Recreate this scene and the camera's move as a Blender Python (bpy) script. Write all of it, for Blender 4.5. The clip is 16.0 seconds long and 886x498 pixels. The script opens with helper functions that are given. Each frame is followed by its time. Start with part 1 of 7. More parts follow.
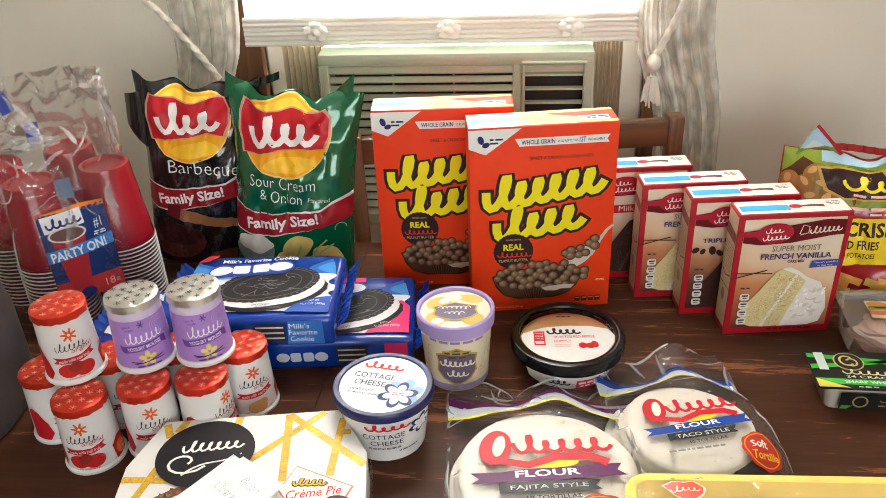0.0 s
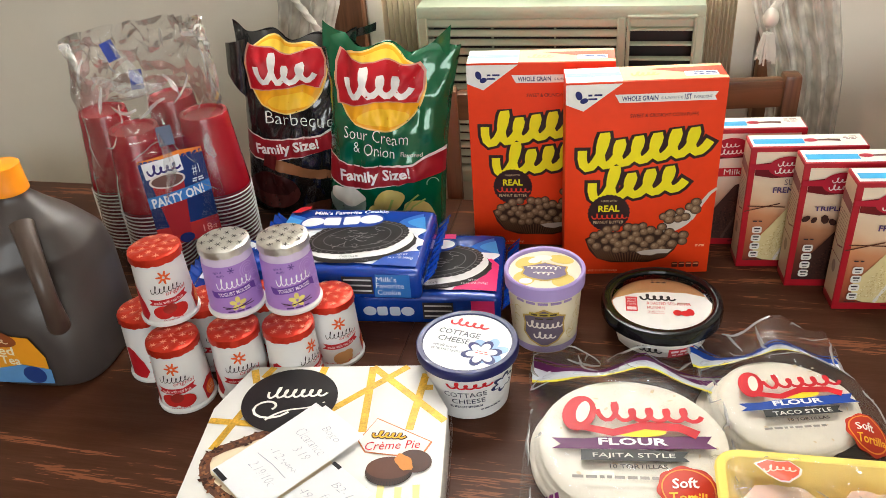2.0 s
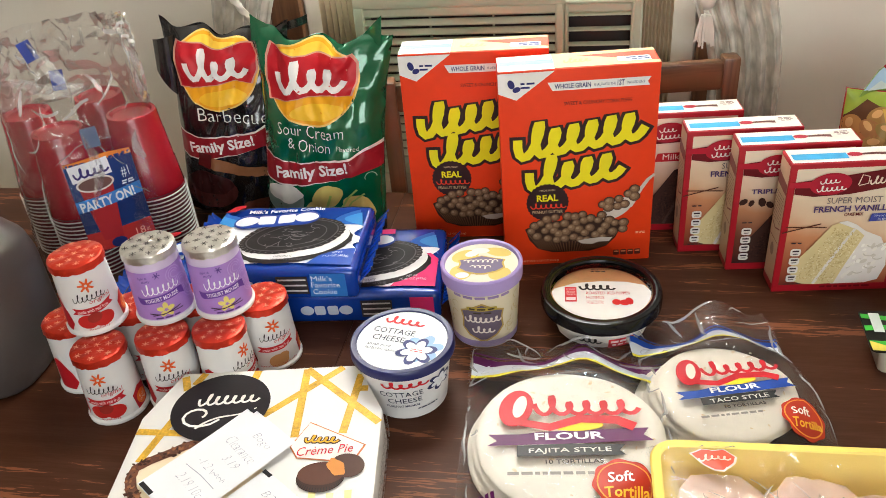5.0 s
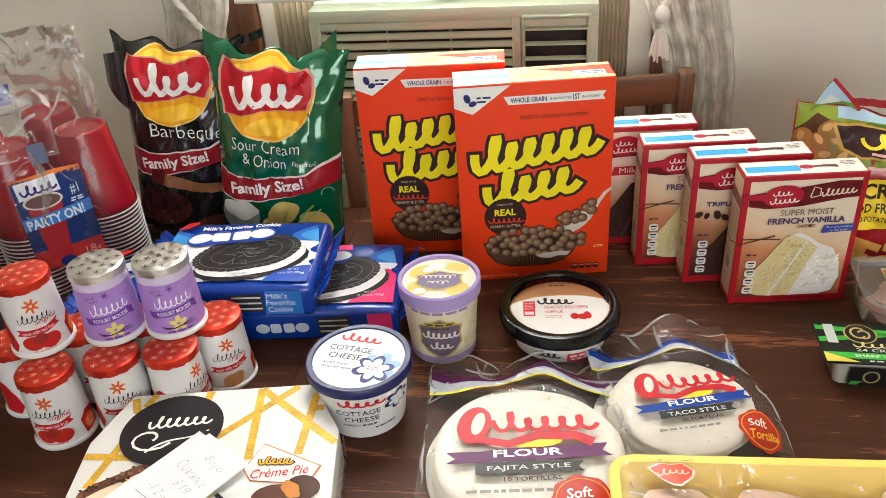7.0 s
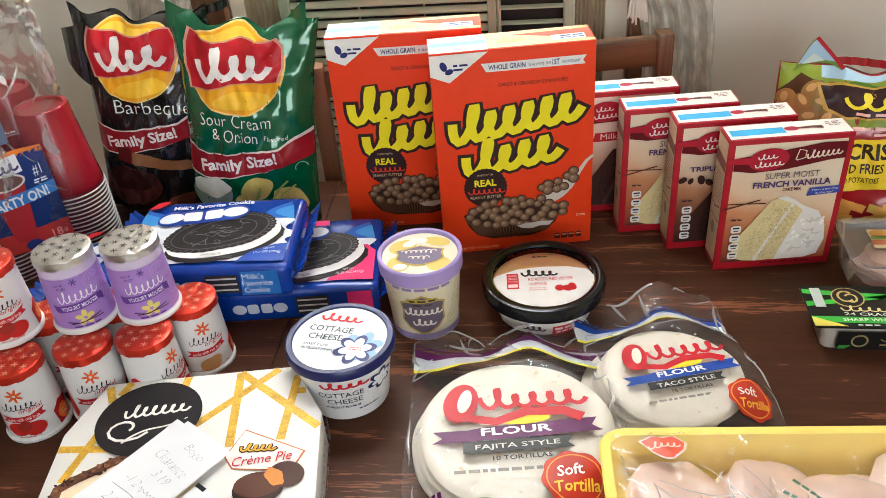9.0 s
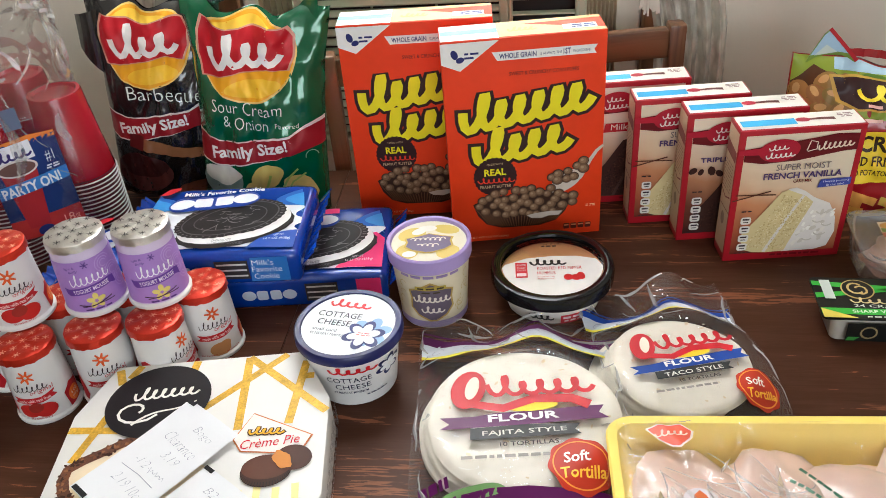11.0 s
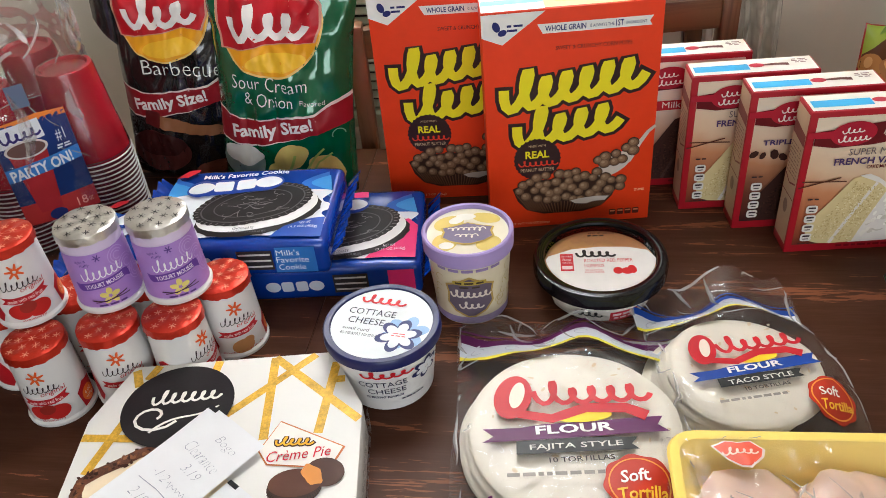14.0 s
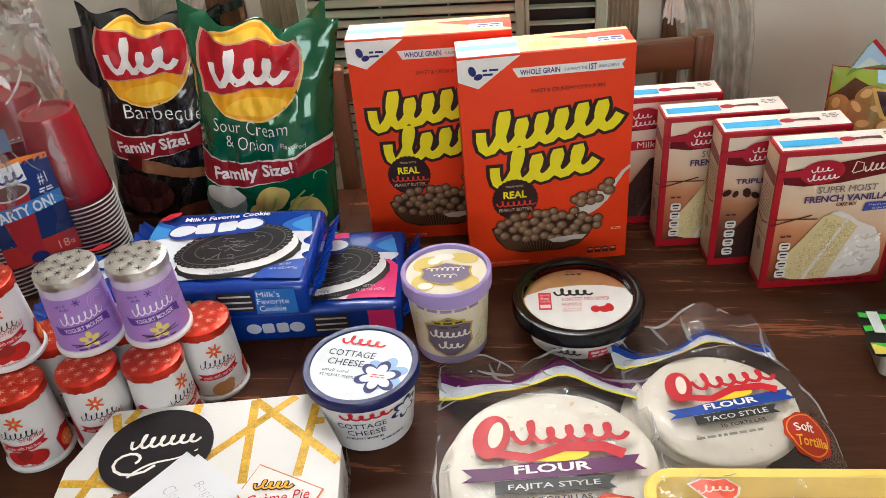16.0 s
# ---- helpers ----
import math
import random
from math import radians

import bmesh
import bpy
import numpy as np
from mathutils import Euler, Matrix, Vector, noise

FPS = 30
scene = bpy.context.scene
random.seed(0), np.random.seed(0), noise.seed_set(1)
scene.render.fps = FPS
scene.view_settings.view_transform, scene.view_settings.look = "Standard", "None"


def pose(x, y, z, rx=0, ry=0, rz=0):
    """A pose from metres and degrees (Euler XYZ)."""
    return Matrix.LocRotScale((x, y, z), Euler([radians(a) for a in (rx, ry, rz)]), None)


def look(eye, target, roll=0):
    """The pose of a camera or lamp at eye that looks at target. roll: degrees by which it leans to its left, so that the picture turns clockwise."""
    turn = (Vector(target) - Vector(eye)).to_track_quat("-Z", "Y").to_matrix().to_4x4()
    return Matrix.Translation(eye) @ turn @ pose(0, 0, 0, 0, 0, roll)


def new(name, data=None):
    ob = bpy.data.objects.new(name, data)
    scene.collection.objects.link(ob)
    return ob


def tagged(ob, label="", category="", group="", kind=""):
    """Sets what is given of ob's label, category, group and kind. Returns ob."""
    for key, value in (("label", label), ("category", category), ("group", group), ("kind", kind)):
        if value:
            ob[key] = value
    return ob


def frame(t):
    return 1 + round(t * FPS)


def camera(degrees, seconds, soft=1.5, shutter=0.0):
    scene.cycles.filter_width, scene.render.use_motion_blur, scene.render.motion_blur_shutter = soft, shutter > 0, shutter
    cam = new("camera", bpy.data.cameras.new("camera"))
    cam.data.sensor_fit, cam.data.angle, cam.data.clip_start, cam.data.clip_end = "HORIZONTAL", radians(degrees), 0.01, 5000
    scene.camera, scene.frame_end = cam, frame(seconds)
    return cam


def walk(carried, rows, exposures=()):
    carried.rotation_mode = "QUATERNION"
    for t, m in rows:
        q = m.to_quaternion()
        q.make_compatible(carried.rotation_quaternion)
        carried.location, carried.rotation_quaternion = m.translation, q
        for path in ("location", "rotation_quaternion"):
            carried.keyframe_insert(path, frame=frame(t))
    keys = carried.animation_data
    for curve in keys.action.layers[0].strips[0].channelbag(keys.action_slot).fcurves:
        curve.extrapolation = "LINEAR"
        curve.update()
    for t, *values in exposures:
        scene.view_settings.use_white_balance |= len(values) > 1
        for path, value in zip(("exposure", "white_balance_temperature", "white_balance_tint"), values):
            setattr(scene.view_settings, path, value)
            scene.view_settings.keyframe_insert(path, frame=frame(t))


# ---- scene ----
cam = camera(56.3, 16.0, soft=0.8)
PATH = [
    (0, (0.071, 0.009, 1.431), (-0.121, 1.738, 0.444), -2.6),
    (0.5, (0.063, 0.01, 1.426), (-0.202, 1.731, 0.443), -2.6),
    (1, (0.068, 0.024, 1.423), (-0.262, 1.719, 0.416), -3.2),
    (1.5, (0.072, 0.024, 1.414), (-0.301, 1.694, 0.378), -3.7),
    (2, (0.078, 0.026, 1.414), (-0.344, 1.673, 0.361), -4.5),
    (2.5, (0.091, 0.02, 1.417), (-0.342, 1.665, 0.366), -5.2),
    (3, (0.107, 0.016, 1.419), (-0.302, 1.67, 0.372), -5.7),
    (3.5, (0.113, 0.008, 1.42), (-0.293, 1.662, 0.373), -5.7),
    (4, (0.112, 0.029, 1.411), (-0.305, 1.667, 0.34), -5.7),
    (4.5, (0.115, 0.051, 1.409), (-0.286, 1.684, 0.327), -5.3),
    (5, (0.117, 0.055, 1.407), (-0.237, 1.7, 0.326), -5.3),
    (5.2, (0.125, 0.057, 1.413), (-0.212, 1.705, 0.332), -5.5),
    (7.3, (0.124, 0.069, 1.402), (-0.141, 1.746, 0.345), -4.3),
    (7.5, (0.119, 0.081, 1.405), (-0.142, 1.746, 0.328), -4.5),
    (8, (0.118, 0.107, 1.396), (-0.119, 1.755, 0.287), -5.0),
    (8.5, (0.117, 0.099, 1.395), (-0.099, 1.739, 0.27), -5.0),
    (10.8, (0.121, 0.083, 1.391), (-0.113, 1.716, 0.259), -5.0),
    (11, (0.118, 0.084, 1.389), (-0.121, 1.713, 0.254), -4.9),
    (11.5, (0.12, 0.086, 1.384), (-0.106, 1.706, 0.233), -4.4),
    (12, (0.133, 0.095, 1.38), (-0.075, 1.711, 0.219), -4.1),
    (12.5, (0.134, 0.091, 1.378), (-0.078, 1.704, 0.216), -4.0),
    (13, (0.115, 0.112, 1.369), (-0.123, 1.706, 0.186), -3.9),
    (13.5, (0.093, 0.146, 1.366), (-0.183, 1.721, 0.164), -4.9),
    (14, (0.085, 0.156, 1.37), (-0.194, 1.734, 0.172), -5.6),
    (14.5, (0.08, 0.157, 1.374), (-0.187, 1.75, 0.196), -5.5),
    (15, (0.084, 0.155, 1.376), (-0.182, 1.761, 0.215), -5.6),
    (15.5, (0.092, 0.148, 1.38), (-0.176, 1.766, 0.237), -5.8),
    (16, (0.096, 0.153, 1.38), (-0.154, 1.782, 0.248), -5.4),
]
walk(cam, [(t, look(eye, target, roll)) for t, eye, target, roll in PATH],
     [(0, 0.0, 6500, 10), (5, 0.0, 6500, 10), (8, -0.05, 6350, 10), (11, -0.16, 6100, 10), (13, -0.26, 6150, 11), (16, -0.28, 6250, 12)])

# ---- world, light, exposure ----
TOP = 0.76  # the tabletop's height
world = bpy.data.worlds.new("world")
scene.world = world
world.use_nodes = True
wn = world.node_tree
sky = wn.nodes.new("ShaderNodeTexSky")
sky.sky_type, sky.sun_disc = "NISHITA", False
sky.sun_elevation, sky.sun_rotation = radians(42), radians(20)
wn.links.new(sky.outputs[0], wn.nodes["Background"].inputs[0])
wn.nodes["Background"].inputs[1].default_value = 0.12


def window_light(name, m, w, h, power, colour):
    data = bpy.data.lights.new(name, "AREA")
    data.shape, data.size, data.size_y, data.energy, data.color = "RECTANGLE", w, h, power, colour
    ob = new(name, data)
    ob.matrix_basis = m
    return ob


# daylight in the window over the air conditioner, and in the wide window behind the camera
window_light("daylight_back_window", look((-0.07, 1.72, 1.75), (-0.1, 0.7, 1.0)), 0.62, 1.3, 68, (1.0, 1.0, 0.985))
window_light("daylight_front_window", look((0.8, -2.22, 1.70), (0.55, 1.0, 0.95)), 2.1, 1.0, 43, (0.985, 1.0, 0.98))


# ---- materials ----
def material(name, colour, rough=0.5, metal=0.0, vary=0.06, scale=60.0, bump=0.0, bump_scale=300.0, coat=0.0, spec=0.5, sss=0.0):
    """A painted, printed or moulded surface with mottling at two scales and fine relief."""
    m = bpy.data.materials.new(name)
    m.use_nodes = True
    n, l = m.node_tree.nodes, m.node_tree.links
    p = n["Principled BSDF"]
    p.inputs["Roughness"].default_value = rough
    p.inputs["Metallic"].default_value = metal
    p.inputs["Coat Weight"].default_value = coat
    p.inputs["Coat Roughness"].default_value = 0.08
    p.inputs["Specular IOR Level"].default_value = spec
    if sss:
        p.inputs["Subsurface Weight"].default_value = sss
        p.inputs["Subsurface Radius"].default_value = (0.006, 0.004, 0.003)
    co = n.new("ShaderNodeTexCoord")
    a, b = n.new("ShaderNodeTexNoise"), n.new("ShaderNodeTexNoise")
    a.inputs["Scale"].default_value, b.inputs["Scale"].default_value = scale, scale / 9
    a.inputs["Detail"].default_value = 4
    add = n.new("ShaderNodeMath")
    add.operation = "ADD"
    ramp = n.new("ShaderNodeMapRange")
    ramp.inputs[1].default_value, ramp.inputs[2].default_value = 0.6, 1.4
    ramp.inputs[3].default_value, ramp.inputs[4].default_value = 1 - vary, 1 + vary
    mul = n.new("ShaderNodeVectorMath")
    mul.operation = "SCALE"
    mul.inputs[0].default_value = colour[:3]
    for t in (a, b):
        l.new(co.outputs["Object"], t.inputs["Vector"])
    l.new(a.outputs["Fac"], add.inputs[0])
    l.new(b.outputs["Fac"], add.inputs[1])
    l.new(add.outputs[0], ramp.inputs[0])
    l.new(ramp.outputs[0], mul.inputs["Scale"])
    l.new(mul.outputs[0], p.inputs["Base Color"])
    if bump:
        c, bp = n.new("ShaderNodeTexNoise"), n.new("ShaderNodeBump")
        c.inputs["Scale"].default_value = bump_scale
        c.inputs["Detail"].default_value = 3
        bp.inputs["Strength"].default_value, bp.inputs["Distance"].default_value = bump, 0.002
        l.new(co.outputs["Object"], c.inputs["Vector"])
        l.new(c.outputs["Fac"], bp.inputs["Height"])
        l.new(bp.outputs[0], p.inputs["Normal"])
    return m


def srgb(r, g, b):
    return tuple(((c / 255) / 12.92 if c < 11 else ((c / 255 + 0.055) / 1.055) ** 2.4) for c in (r, g, b))


INKS = {}


def ink(r, g, b, rough=0.4, coat=0.0, metal=0.0):
    """Printing ink on card, foil or film, by its display colour."""
    key = (r, g, b, rough, coat, metal)
    if key not in INKS:
        INKS[key] = material("print_%d_%d_%d" % (r, g, b), srgb(r, g, b), rough, metal, 0.05, 90, 0.04, 500, coat, 0.3)
    return INKS[key]


def wood(name, dark, light, rough, along="X", grain=1.0, coat=0.0, spec=0.5):
    m = bpy.data.materials.new(name)
    m.use_nodes = True
    n, l = m.node_tree.nodes, m.node_tree.links
    p = n["Principled BSDF"]
    p.inputs["Specular IOR Level"].default_value = spec
    co, mp = n.new("ShaderNodeTexCoord"), n.new("ShaderNodeMapping")
    s = {"X": (1.6, 26, 26), "Y": (26, 1.6, 26), "Z": (26, 26, 1.6)}[along]
    mp.inputs["Scale"].default_value = [v * grain for v in s]
    l.new(co.outputs["Object"], mp.inputs["Vector"])
    a, b, c = (n.new("ShaderNodeTexNoise") for _ in range(3))
    a.inputs["Scale"].default_value, b.inputs["Scale"].default_value, c.inputs["Scale"].default_value = 1.3, 7.0, 0.35
    a.inputs["Detail"].default_value, b.inputs["Detail"].default_value = 6, 5
    a.inputs["Distortion"].default_value = 0.7
    for t in (a, b, c):
        l.new(mp.outputs[0], t.inputs["Vector"])
    mix = n.new("ShaderNodeMath")
    mix.operation = "MULTIPLY_ADD"
    mix.inputs[1].default_value = 0.45
    l.new(b.outputs["Fac"], mix.inputs[0])
    l.new(a.outputs["Fac"], mix.inputs[2])
    mix2 = n.new("ShaderNodeMath")
    mix2.operation = "MULTIPLY_ADD"
    mix2.inputs[1].default_value = 0.35
    l.new(c.outputs["Fac"], mix2.inputs[0])
    l.new(mix.outputs[0], mix2.inputs[2])
    ramp = n.new("ShaderNodeValToRGB")
    ramp.color_ramp.elements[0].position, ramp.color_ramp.elements[1].position = 0.62, 1.12
    ramp.color_ramp.elements[0].color, ramp.color_ramp.elements[1].color = (*dark, 1), (*light, 1)
    ramp.color_ramp.elements[1].position = 1.0
    e = ramp.color_ramp.elements.new(0.84)
    e.color = (*[0.45 * x + 0.55 * y for x, y in zip(dark, light)], 1)
    l.new(mix2.outputs[0], ramp.inputs[0])
    l.new(ramp.outputs[0], p.inputs["Base Color"])
    rr = n.new("ShaderNodeMapRange")
    rr.inputs[3].default_value, rr.inputs[4].default_value = rough - 0.08, rough + 0.12
    l.new(a.outputs["Fac"], rr.inputs[0])
    l.new(rr.outputs[0], p.inputs["Roughness"])
    bp = n.new("ShaderNodeBump")
    bp.inputs["Strength"].default_value, bp.inputs["Distance"].default_value = 0.12, 0.001
    l.new(b.outputs["Fac"], bp.inputs["Height"])
    l.new(bp.outputs[0], p.inputs["Normal"])
    p.inputs["Coat Weight"].default_value = coat
    p.inputs["Coat Roughness"].default_value = 0.25
    return m


def laminate():
    """Walnut-printed laminate: long dark figure, fine streaks and short pores, a slightly uneven sheen."""
    m = bpy.data.materials.new("table_laminate")
    m.use_nodes = True
    n, l = m.node_tree.nodes, m.node_tree.links
    p = n["Principled BSDF"]
    p.inputs["Specular IOR Level"].default_value = 0.13
    co = n.new("ShaderNodeTexCoord")

    def streaks(sx, sy, detail, distortion):
        mp, t = n.new("ShaderNodeMapping"), n.new("ShaderNodeTexNoise")
        mp.inputs["Scale"].default_value = (sx, sy, sy)
        t.inputs["Scale"].default_value, t.inputs["Detail"].default_value, t.inputs["Distortion"].default_value = 1.0, detail, distortion
        l.new(co.outputs["Object"], mp.inputs["Vector"])
        l.new(mp.outputs[0], t.inputs["Vector"])
        return t.outputs["Fac"]

    def blend(a, b, k):
        q = n.new("ShaderNodeMath")
        q.operation = "MULTIPLY_ADD"
        q.inputs[1].default_value = k
        l.new(b, q.inputs[0])
        l.new(a, q.inputs[2])
        return q.outputs[0]

    figure, fine, pores = streaks(2.2, 22, 3, 1.6), streaks(9, 150, 4, 0.4), streaks(38, 620, 2, 0.0)
    total = blend(blend(figure, fine, 0.55), pores, 0.45)
    ramp = n.new("ShaderNodeValToRGB")
    e = ramp.color_ramp.elements
    e[0].position, e[0].color = 0.74, (0.058, 0.0192, 0.0086, 1)
    e[1].position, e[1].color = 1.0, (0.074, 0.0285, 0.0150, 1)
    top = e.new(1.0)
    top.position, top.color = 0.90, (0.142, 0.0480, 0.0214, 1)
    e[2].position, e[2].color = 1.0, (0.220, 0.0780, 0.0355, 1)
    half = n.new("ShaderNodeMath")
    half.operation = "MULTIPLY"
    half.inputs[1].default_value = 0.88
    l.new(total, half.inputs[0])
    l.new(half.outputs[0], ramp.inputs[0])
    l.new(ramp.outputs[0], p.inputs["Base Color"])
    rr = n.new("ShaderNodeMapRange")
    rr.inputs[3].default_value, rr.inputs[4].default_value = 0.30, 0.50
    l.new(fine, rr.inputs[0])
    l.new(rr.outputs[0], p.inputs["Roughness"])
    bp = n.new("ShaderNodeBump")
    bp.inputs["Strength"].default_value, bp.inputs["Distance"].default_value = 0.10, 0.0006
    l.new(pores, bp.inputs["Height"])
    l.new(bp.outputs[0], p.inputs["Normal"])
    return m


def panel_print(name, stops, side):
    """Printed card whose colour runs from the foot to the head of a small box, warmer on one side."""
    m = bpy.data.materials.new(name)
    m.use_nodes = True
    n, l = m.node_tree.nodes, m.node_tree.links
    p = n["Principled BSDF"]
    p.inputs["Roughness"].default_value, p.inputs["Specular IOR Level"].default_value = 0.4, 0.3
    co, sep, no = n.new("ShaderNodeTexCoord"), n.new("ShaderNodeSeparateXYZ"), n.new("ShaderNodeTexNoise")
    l.new(co.outputs["Object"], sep.inputs[0])
    l.new(co.outputs["Object"], no.inputs["Vector"])
    no.inputs["Scale"].default_value = 22
    a, b, c = (n.new("ShaderNodeMath") for _ in range(3))
    for q, k in ((a, 5.5), (b, side), (c, 0.16)):
        q.operation = "MULTIPLY_ADD"
        q.inputs[1].default_value = k
    a.inputs[2].default_value = -0.08
    l.new(sep.outputs["Z"], a.inputs[0])
    l.new(sep.outputs["X"], b.inputs[0])
    l.new(a.outputs[0], b.inputs[2])
    l.new(no.outputs["Fac"], c.inputs[0])
    l.new(b.outputs[0], c.inputs[2])
    ramp = n.new("ShaderNodeValToRGB")
    el = ramp.color_ramp.elements
    while len(el) < len(stops):
        el.new(0.5)
    for q, (pos, rgb) in zip(el, stops):
        q.position, q.color = pos, (*srgb(*rgb), 1)
    l.new(c.outputs[0], ramp.inputs[0])
    l.new(ramp.outputs[0], p.inputs["Base Color"])
    return m


def film(name, gloss=0.12, tint=(1, 1, 1), rough=0.09, wrinkle=0.5, scale=45.0, haze=0.0, rim=0.75):
    """Thin clear wrapping: mostly see-through, with a broken gloss."""
    m = bpy.data.materials.new(name)
    m.use_nodes = True
    n, l = m.node_tree.nodes, m.node_tree.links
    n.remove(n["Principled BSDF"])
    tr, gl, mix = n.new("ShaderNodeBsdfTransparent"), n.new("ShaderNodeBsdfGlossy"), n.new("ShaderNodeMixShader")
    tr.inputs[0].default_value = (*tint, 1)
    gl.inputs["Roughness"].default_value = rough
    co, no, bp = n.new("ShaderNodeTexCoord"), n.new("ShaderNodeTexNoise"), n.new("ShaderNodeBump")
    no.noise_type = "RIDGED_MULTIFRACTAL"
    no.inputs["Scale"].default_value, no.inputs["Detail"].default_value, no.inputs["Distortion"].default_value = scale, 2.5, 0.8
    bp.inputs["Strength"].default_value, bp.inputs["Distance"].default_value = wrinkle, 0.01
    l.new(co.outputs["Object"], no.inputs["Vector"])
    l.new(no.outputs["Fac"], bp.inputs["Height"])
    l.new(bp.outputs[0], gl.inputs["Normal"])
    fr = n.new("ShaderNodeFresnel")
    fr.inputs[0].default_value = 1.45
    l.new(bp.outputs[0], fr.inputs["Normal"])
    ad = n.new("ShaderNodeMath")
    ad.operation, ad.use_clamp = "MULTIPLY_ADD", True
    ad.inputs[1].default_value, ad.inputs[2].default_value = rim, gloss * 0.3
    l.new(fr.outputs[0], ad.inputs[0])
    l.new(ad.outputs[0], mix.inputs[0])
    base = tr.outputs[0]
    if haze:
        df, mh = n.new("ShaderNodeBsdfDiffuse"), n.new("ShaderNodeMixShader")
        df.inputs[0].default_value = (0.95, 0.95, 0.95, 1)
        mh.inputs[0].default_value = haze
        l.new(tr.outputs[0], mh.inputs[1])
        l.new(df.outputs[0], mh.inputs[2])
        base = mh.outputs[0]
    l.new(base, mix.inputs[1])
    l.new(gl.outputs[0], mix.inputs[2])
    l.new(mix.outputs[0], n["Material Output"].inputs[0])
    return m


WALL = material("wall_paint", (0.77, 0.725, 0.63), 0.75, vary=0.035, scale=9, bump=0.12, bump_scale=160)
CEIL = material("ceiling_paint", (0.84, 0.82, 0.78), 0.85, vary=0.03, scale=8, bump=0.2, bump_scale=120)
FLOOR = wood("floor_boards", (0.10, 0.05, 0.025), (0.24, 0.13, 0.07), 0.4, "X", 0.6)
TABLE = laminate()
CHAIR = wood("chair_wood", (0.055, 0.022, 0.010), (0.21, 0.095, 0.042), 0.38, "X", 1.2, 0.3)
CHAIR_UP = wood("chair_wood_upright", (0.055, 0.022, 0.010), (0.21, 0.095, 0.042), 0.38, "Z", 1.2, 0.3)
CASING = wood("window_casing_wood", (0.07, 0.027, 0.011), (0.20, 0.085, 0.036), 0.42, "Z", 1.0, 0.2)
AC_PLASTIC = material("aged_ac_plastic", (0.47, 0.54, 0.40), 0.45, vary=0.05, scale=14, bump=0.06)
# near-black colour stands in for the shade behind louvres and vent
AC_SHADE = material("ac_inside_shade", (0.018, 0.017, 0.016), 0.6)
ACCORDION = material("accordion_vinyl", (0.62, 0.52, 0.37), 0.5, vary=0.06)
SASH = material("painted_sash", (0.62, 0.60, 0.55), 0.5, vary=0.05, scale=20, bump=0.05)
WHITE_PLASTIC = material("white_plastic", (0.80, 0.80, 0.79), 0.32, vary=0.02, bump=0.03)
CARD_WHITE = material("white_card", (0.80, 0.79, 0.76), 0.5, vary=0.02, bump=0.05)
BLACK_PLASTIC = material("black_plastic", (0.005, 0.005, 0.006), 0.13, vary=0.1, bump=0.03, spec=0.3)
NAVY_LID = material("navy_lid_plastic", srgb(12, 24, 88), 0.30, vary=0.05, bump=0.03)
LILAC_LID = material("lilac_lid_card", srgb(168, 148, 205), 0.5, vary=0.04, bump=0.05)
CUP_RED = material("red_cup_plastic", (0.31, 0.006, 0.016), 0.25, vary=0.05, coat=0.2)
CUP_RIM = material("white_cup_lining", (0.78, 0.77, 0.77), 0.35)
FOIL_RED = material("red_foil", srgb(205, 52, 30), 0.30, 0.55, 0.12, 160, 0.5, 130)
FOIL_SILVER = material("silver_foil", (0.72, 0.70, 0.66), 0.28, 0.9, 0.12, 160, 0.6, 120)
GREEN_FILM = material("green_bag_foil", srgb(4, 98, 60), 0.15, 0.2, 0.12, 30, 0.30, 34, 0.8)
BLACK_FILM = material("black_bag_foil", (0.012, 0.011, 0.011), 0.15, 0.1, 0.15, 30, 0.30, 38, 0.6)
BLUE_FILM = material("blue_wrapper_film", srgb(12, 62, 160), 0.24, 0.1, 0.08, 40, 0.10, 70, 0.5)
RED_FILM = material("red_freezer_bag_film", srgb(160, 18, 28), 0.28, 0.0, 0.1, 40, 0.12, 60, 0.4)
FOAM = material("yellow_foam_tray", srgb(254, 224, 112), 0.55, vary=0.03, bump=0.15, bump_scale=700)
CHICKEN = material("raw_chicken", srgb(226, 196, 182), 0.28, vary=0.14, scale=45, bump=0.15, bump_scale=90, coat=0.3, sss=0.25)
HAM = material("sliced_ham", srgb(226, 178, 156), 0.35, vary=0.12, scale=60, bump=0.1, bump_scale=100, sss=0.2)
TORTILLA = material("flour_tortilla", (0.85, 0.795, 0.69), 0.75, vary=0.06, scale=70, bump=0.25, bump_scale=120)
HUMMUS = material("hummus", srgb(214, 158, 106), 0.6, vary=0.08, scale=50, bump=0.3, bump_scale=150)
TEA = material("tea_in_milky_plastic", (0.058, 0.047, 0.044), 0.36, vary=0.14, scale=12, bump=0.08, bump_scale=40, sss=0.2)
TEA_HANDLE = material("thin_tea_handle", (0.075, 0.050, 0.039), 0.36, vary=0.12, scale=18, bump=0.08, bump_scale=40)
CAP_ORANGE = material("orange_cap_plastic", srgb(250, 150, 20), 0.35, vary=0.04)
LACE_W = material("curtain_cord", (0.72, 0.68, 0.60), 0.7, vary=0.08, bump=0.2)
# white haze in wrap, folded and bunched film paints their sheen and highlights
CLEAR = film("clear_wrap", 0.10, rough=0.08, wrinkle=0.45, scale=42, haze=0.03, rim=0.34)
CUP_BAG = film("clear_cup_bag", 0.12, (0.99, 0.99, 0.99), 0.10, 0.34, 34, 0.014, 0.52)
CREASE_HIGHLIGHT = film("folded_film_highlight", 0.2, rough=0.22, wrinkle=0.1, scale=80, haze=0.34, rim=0.12)
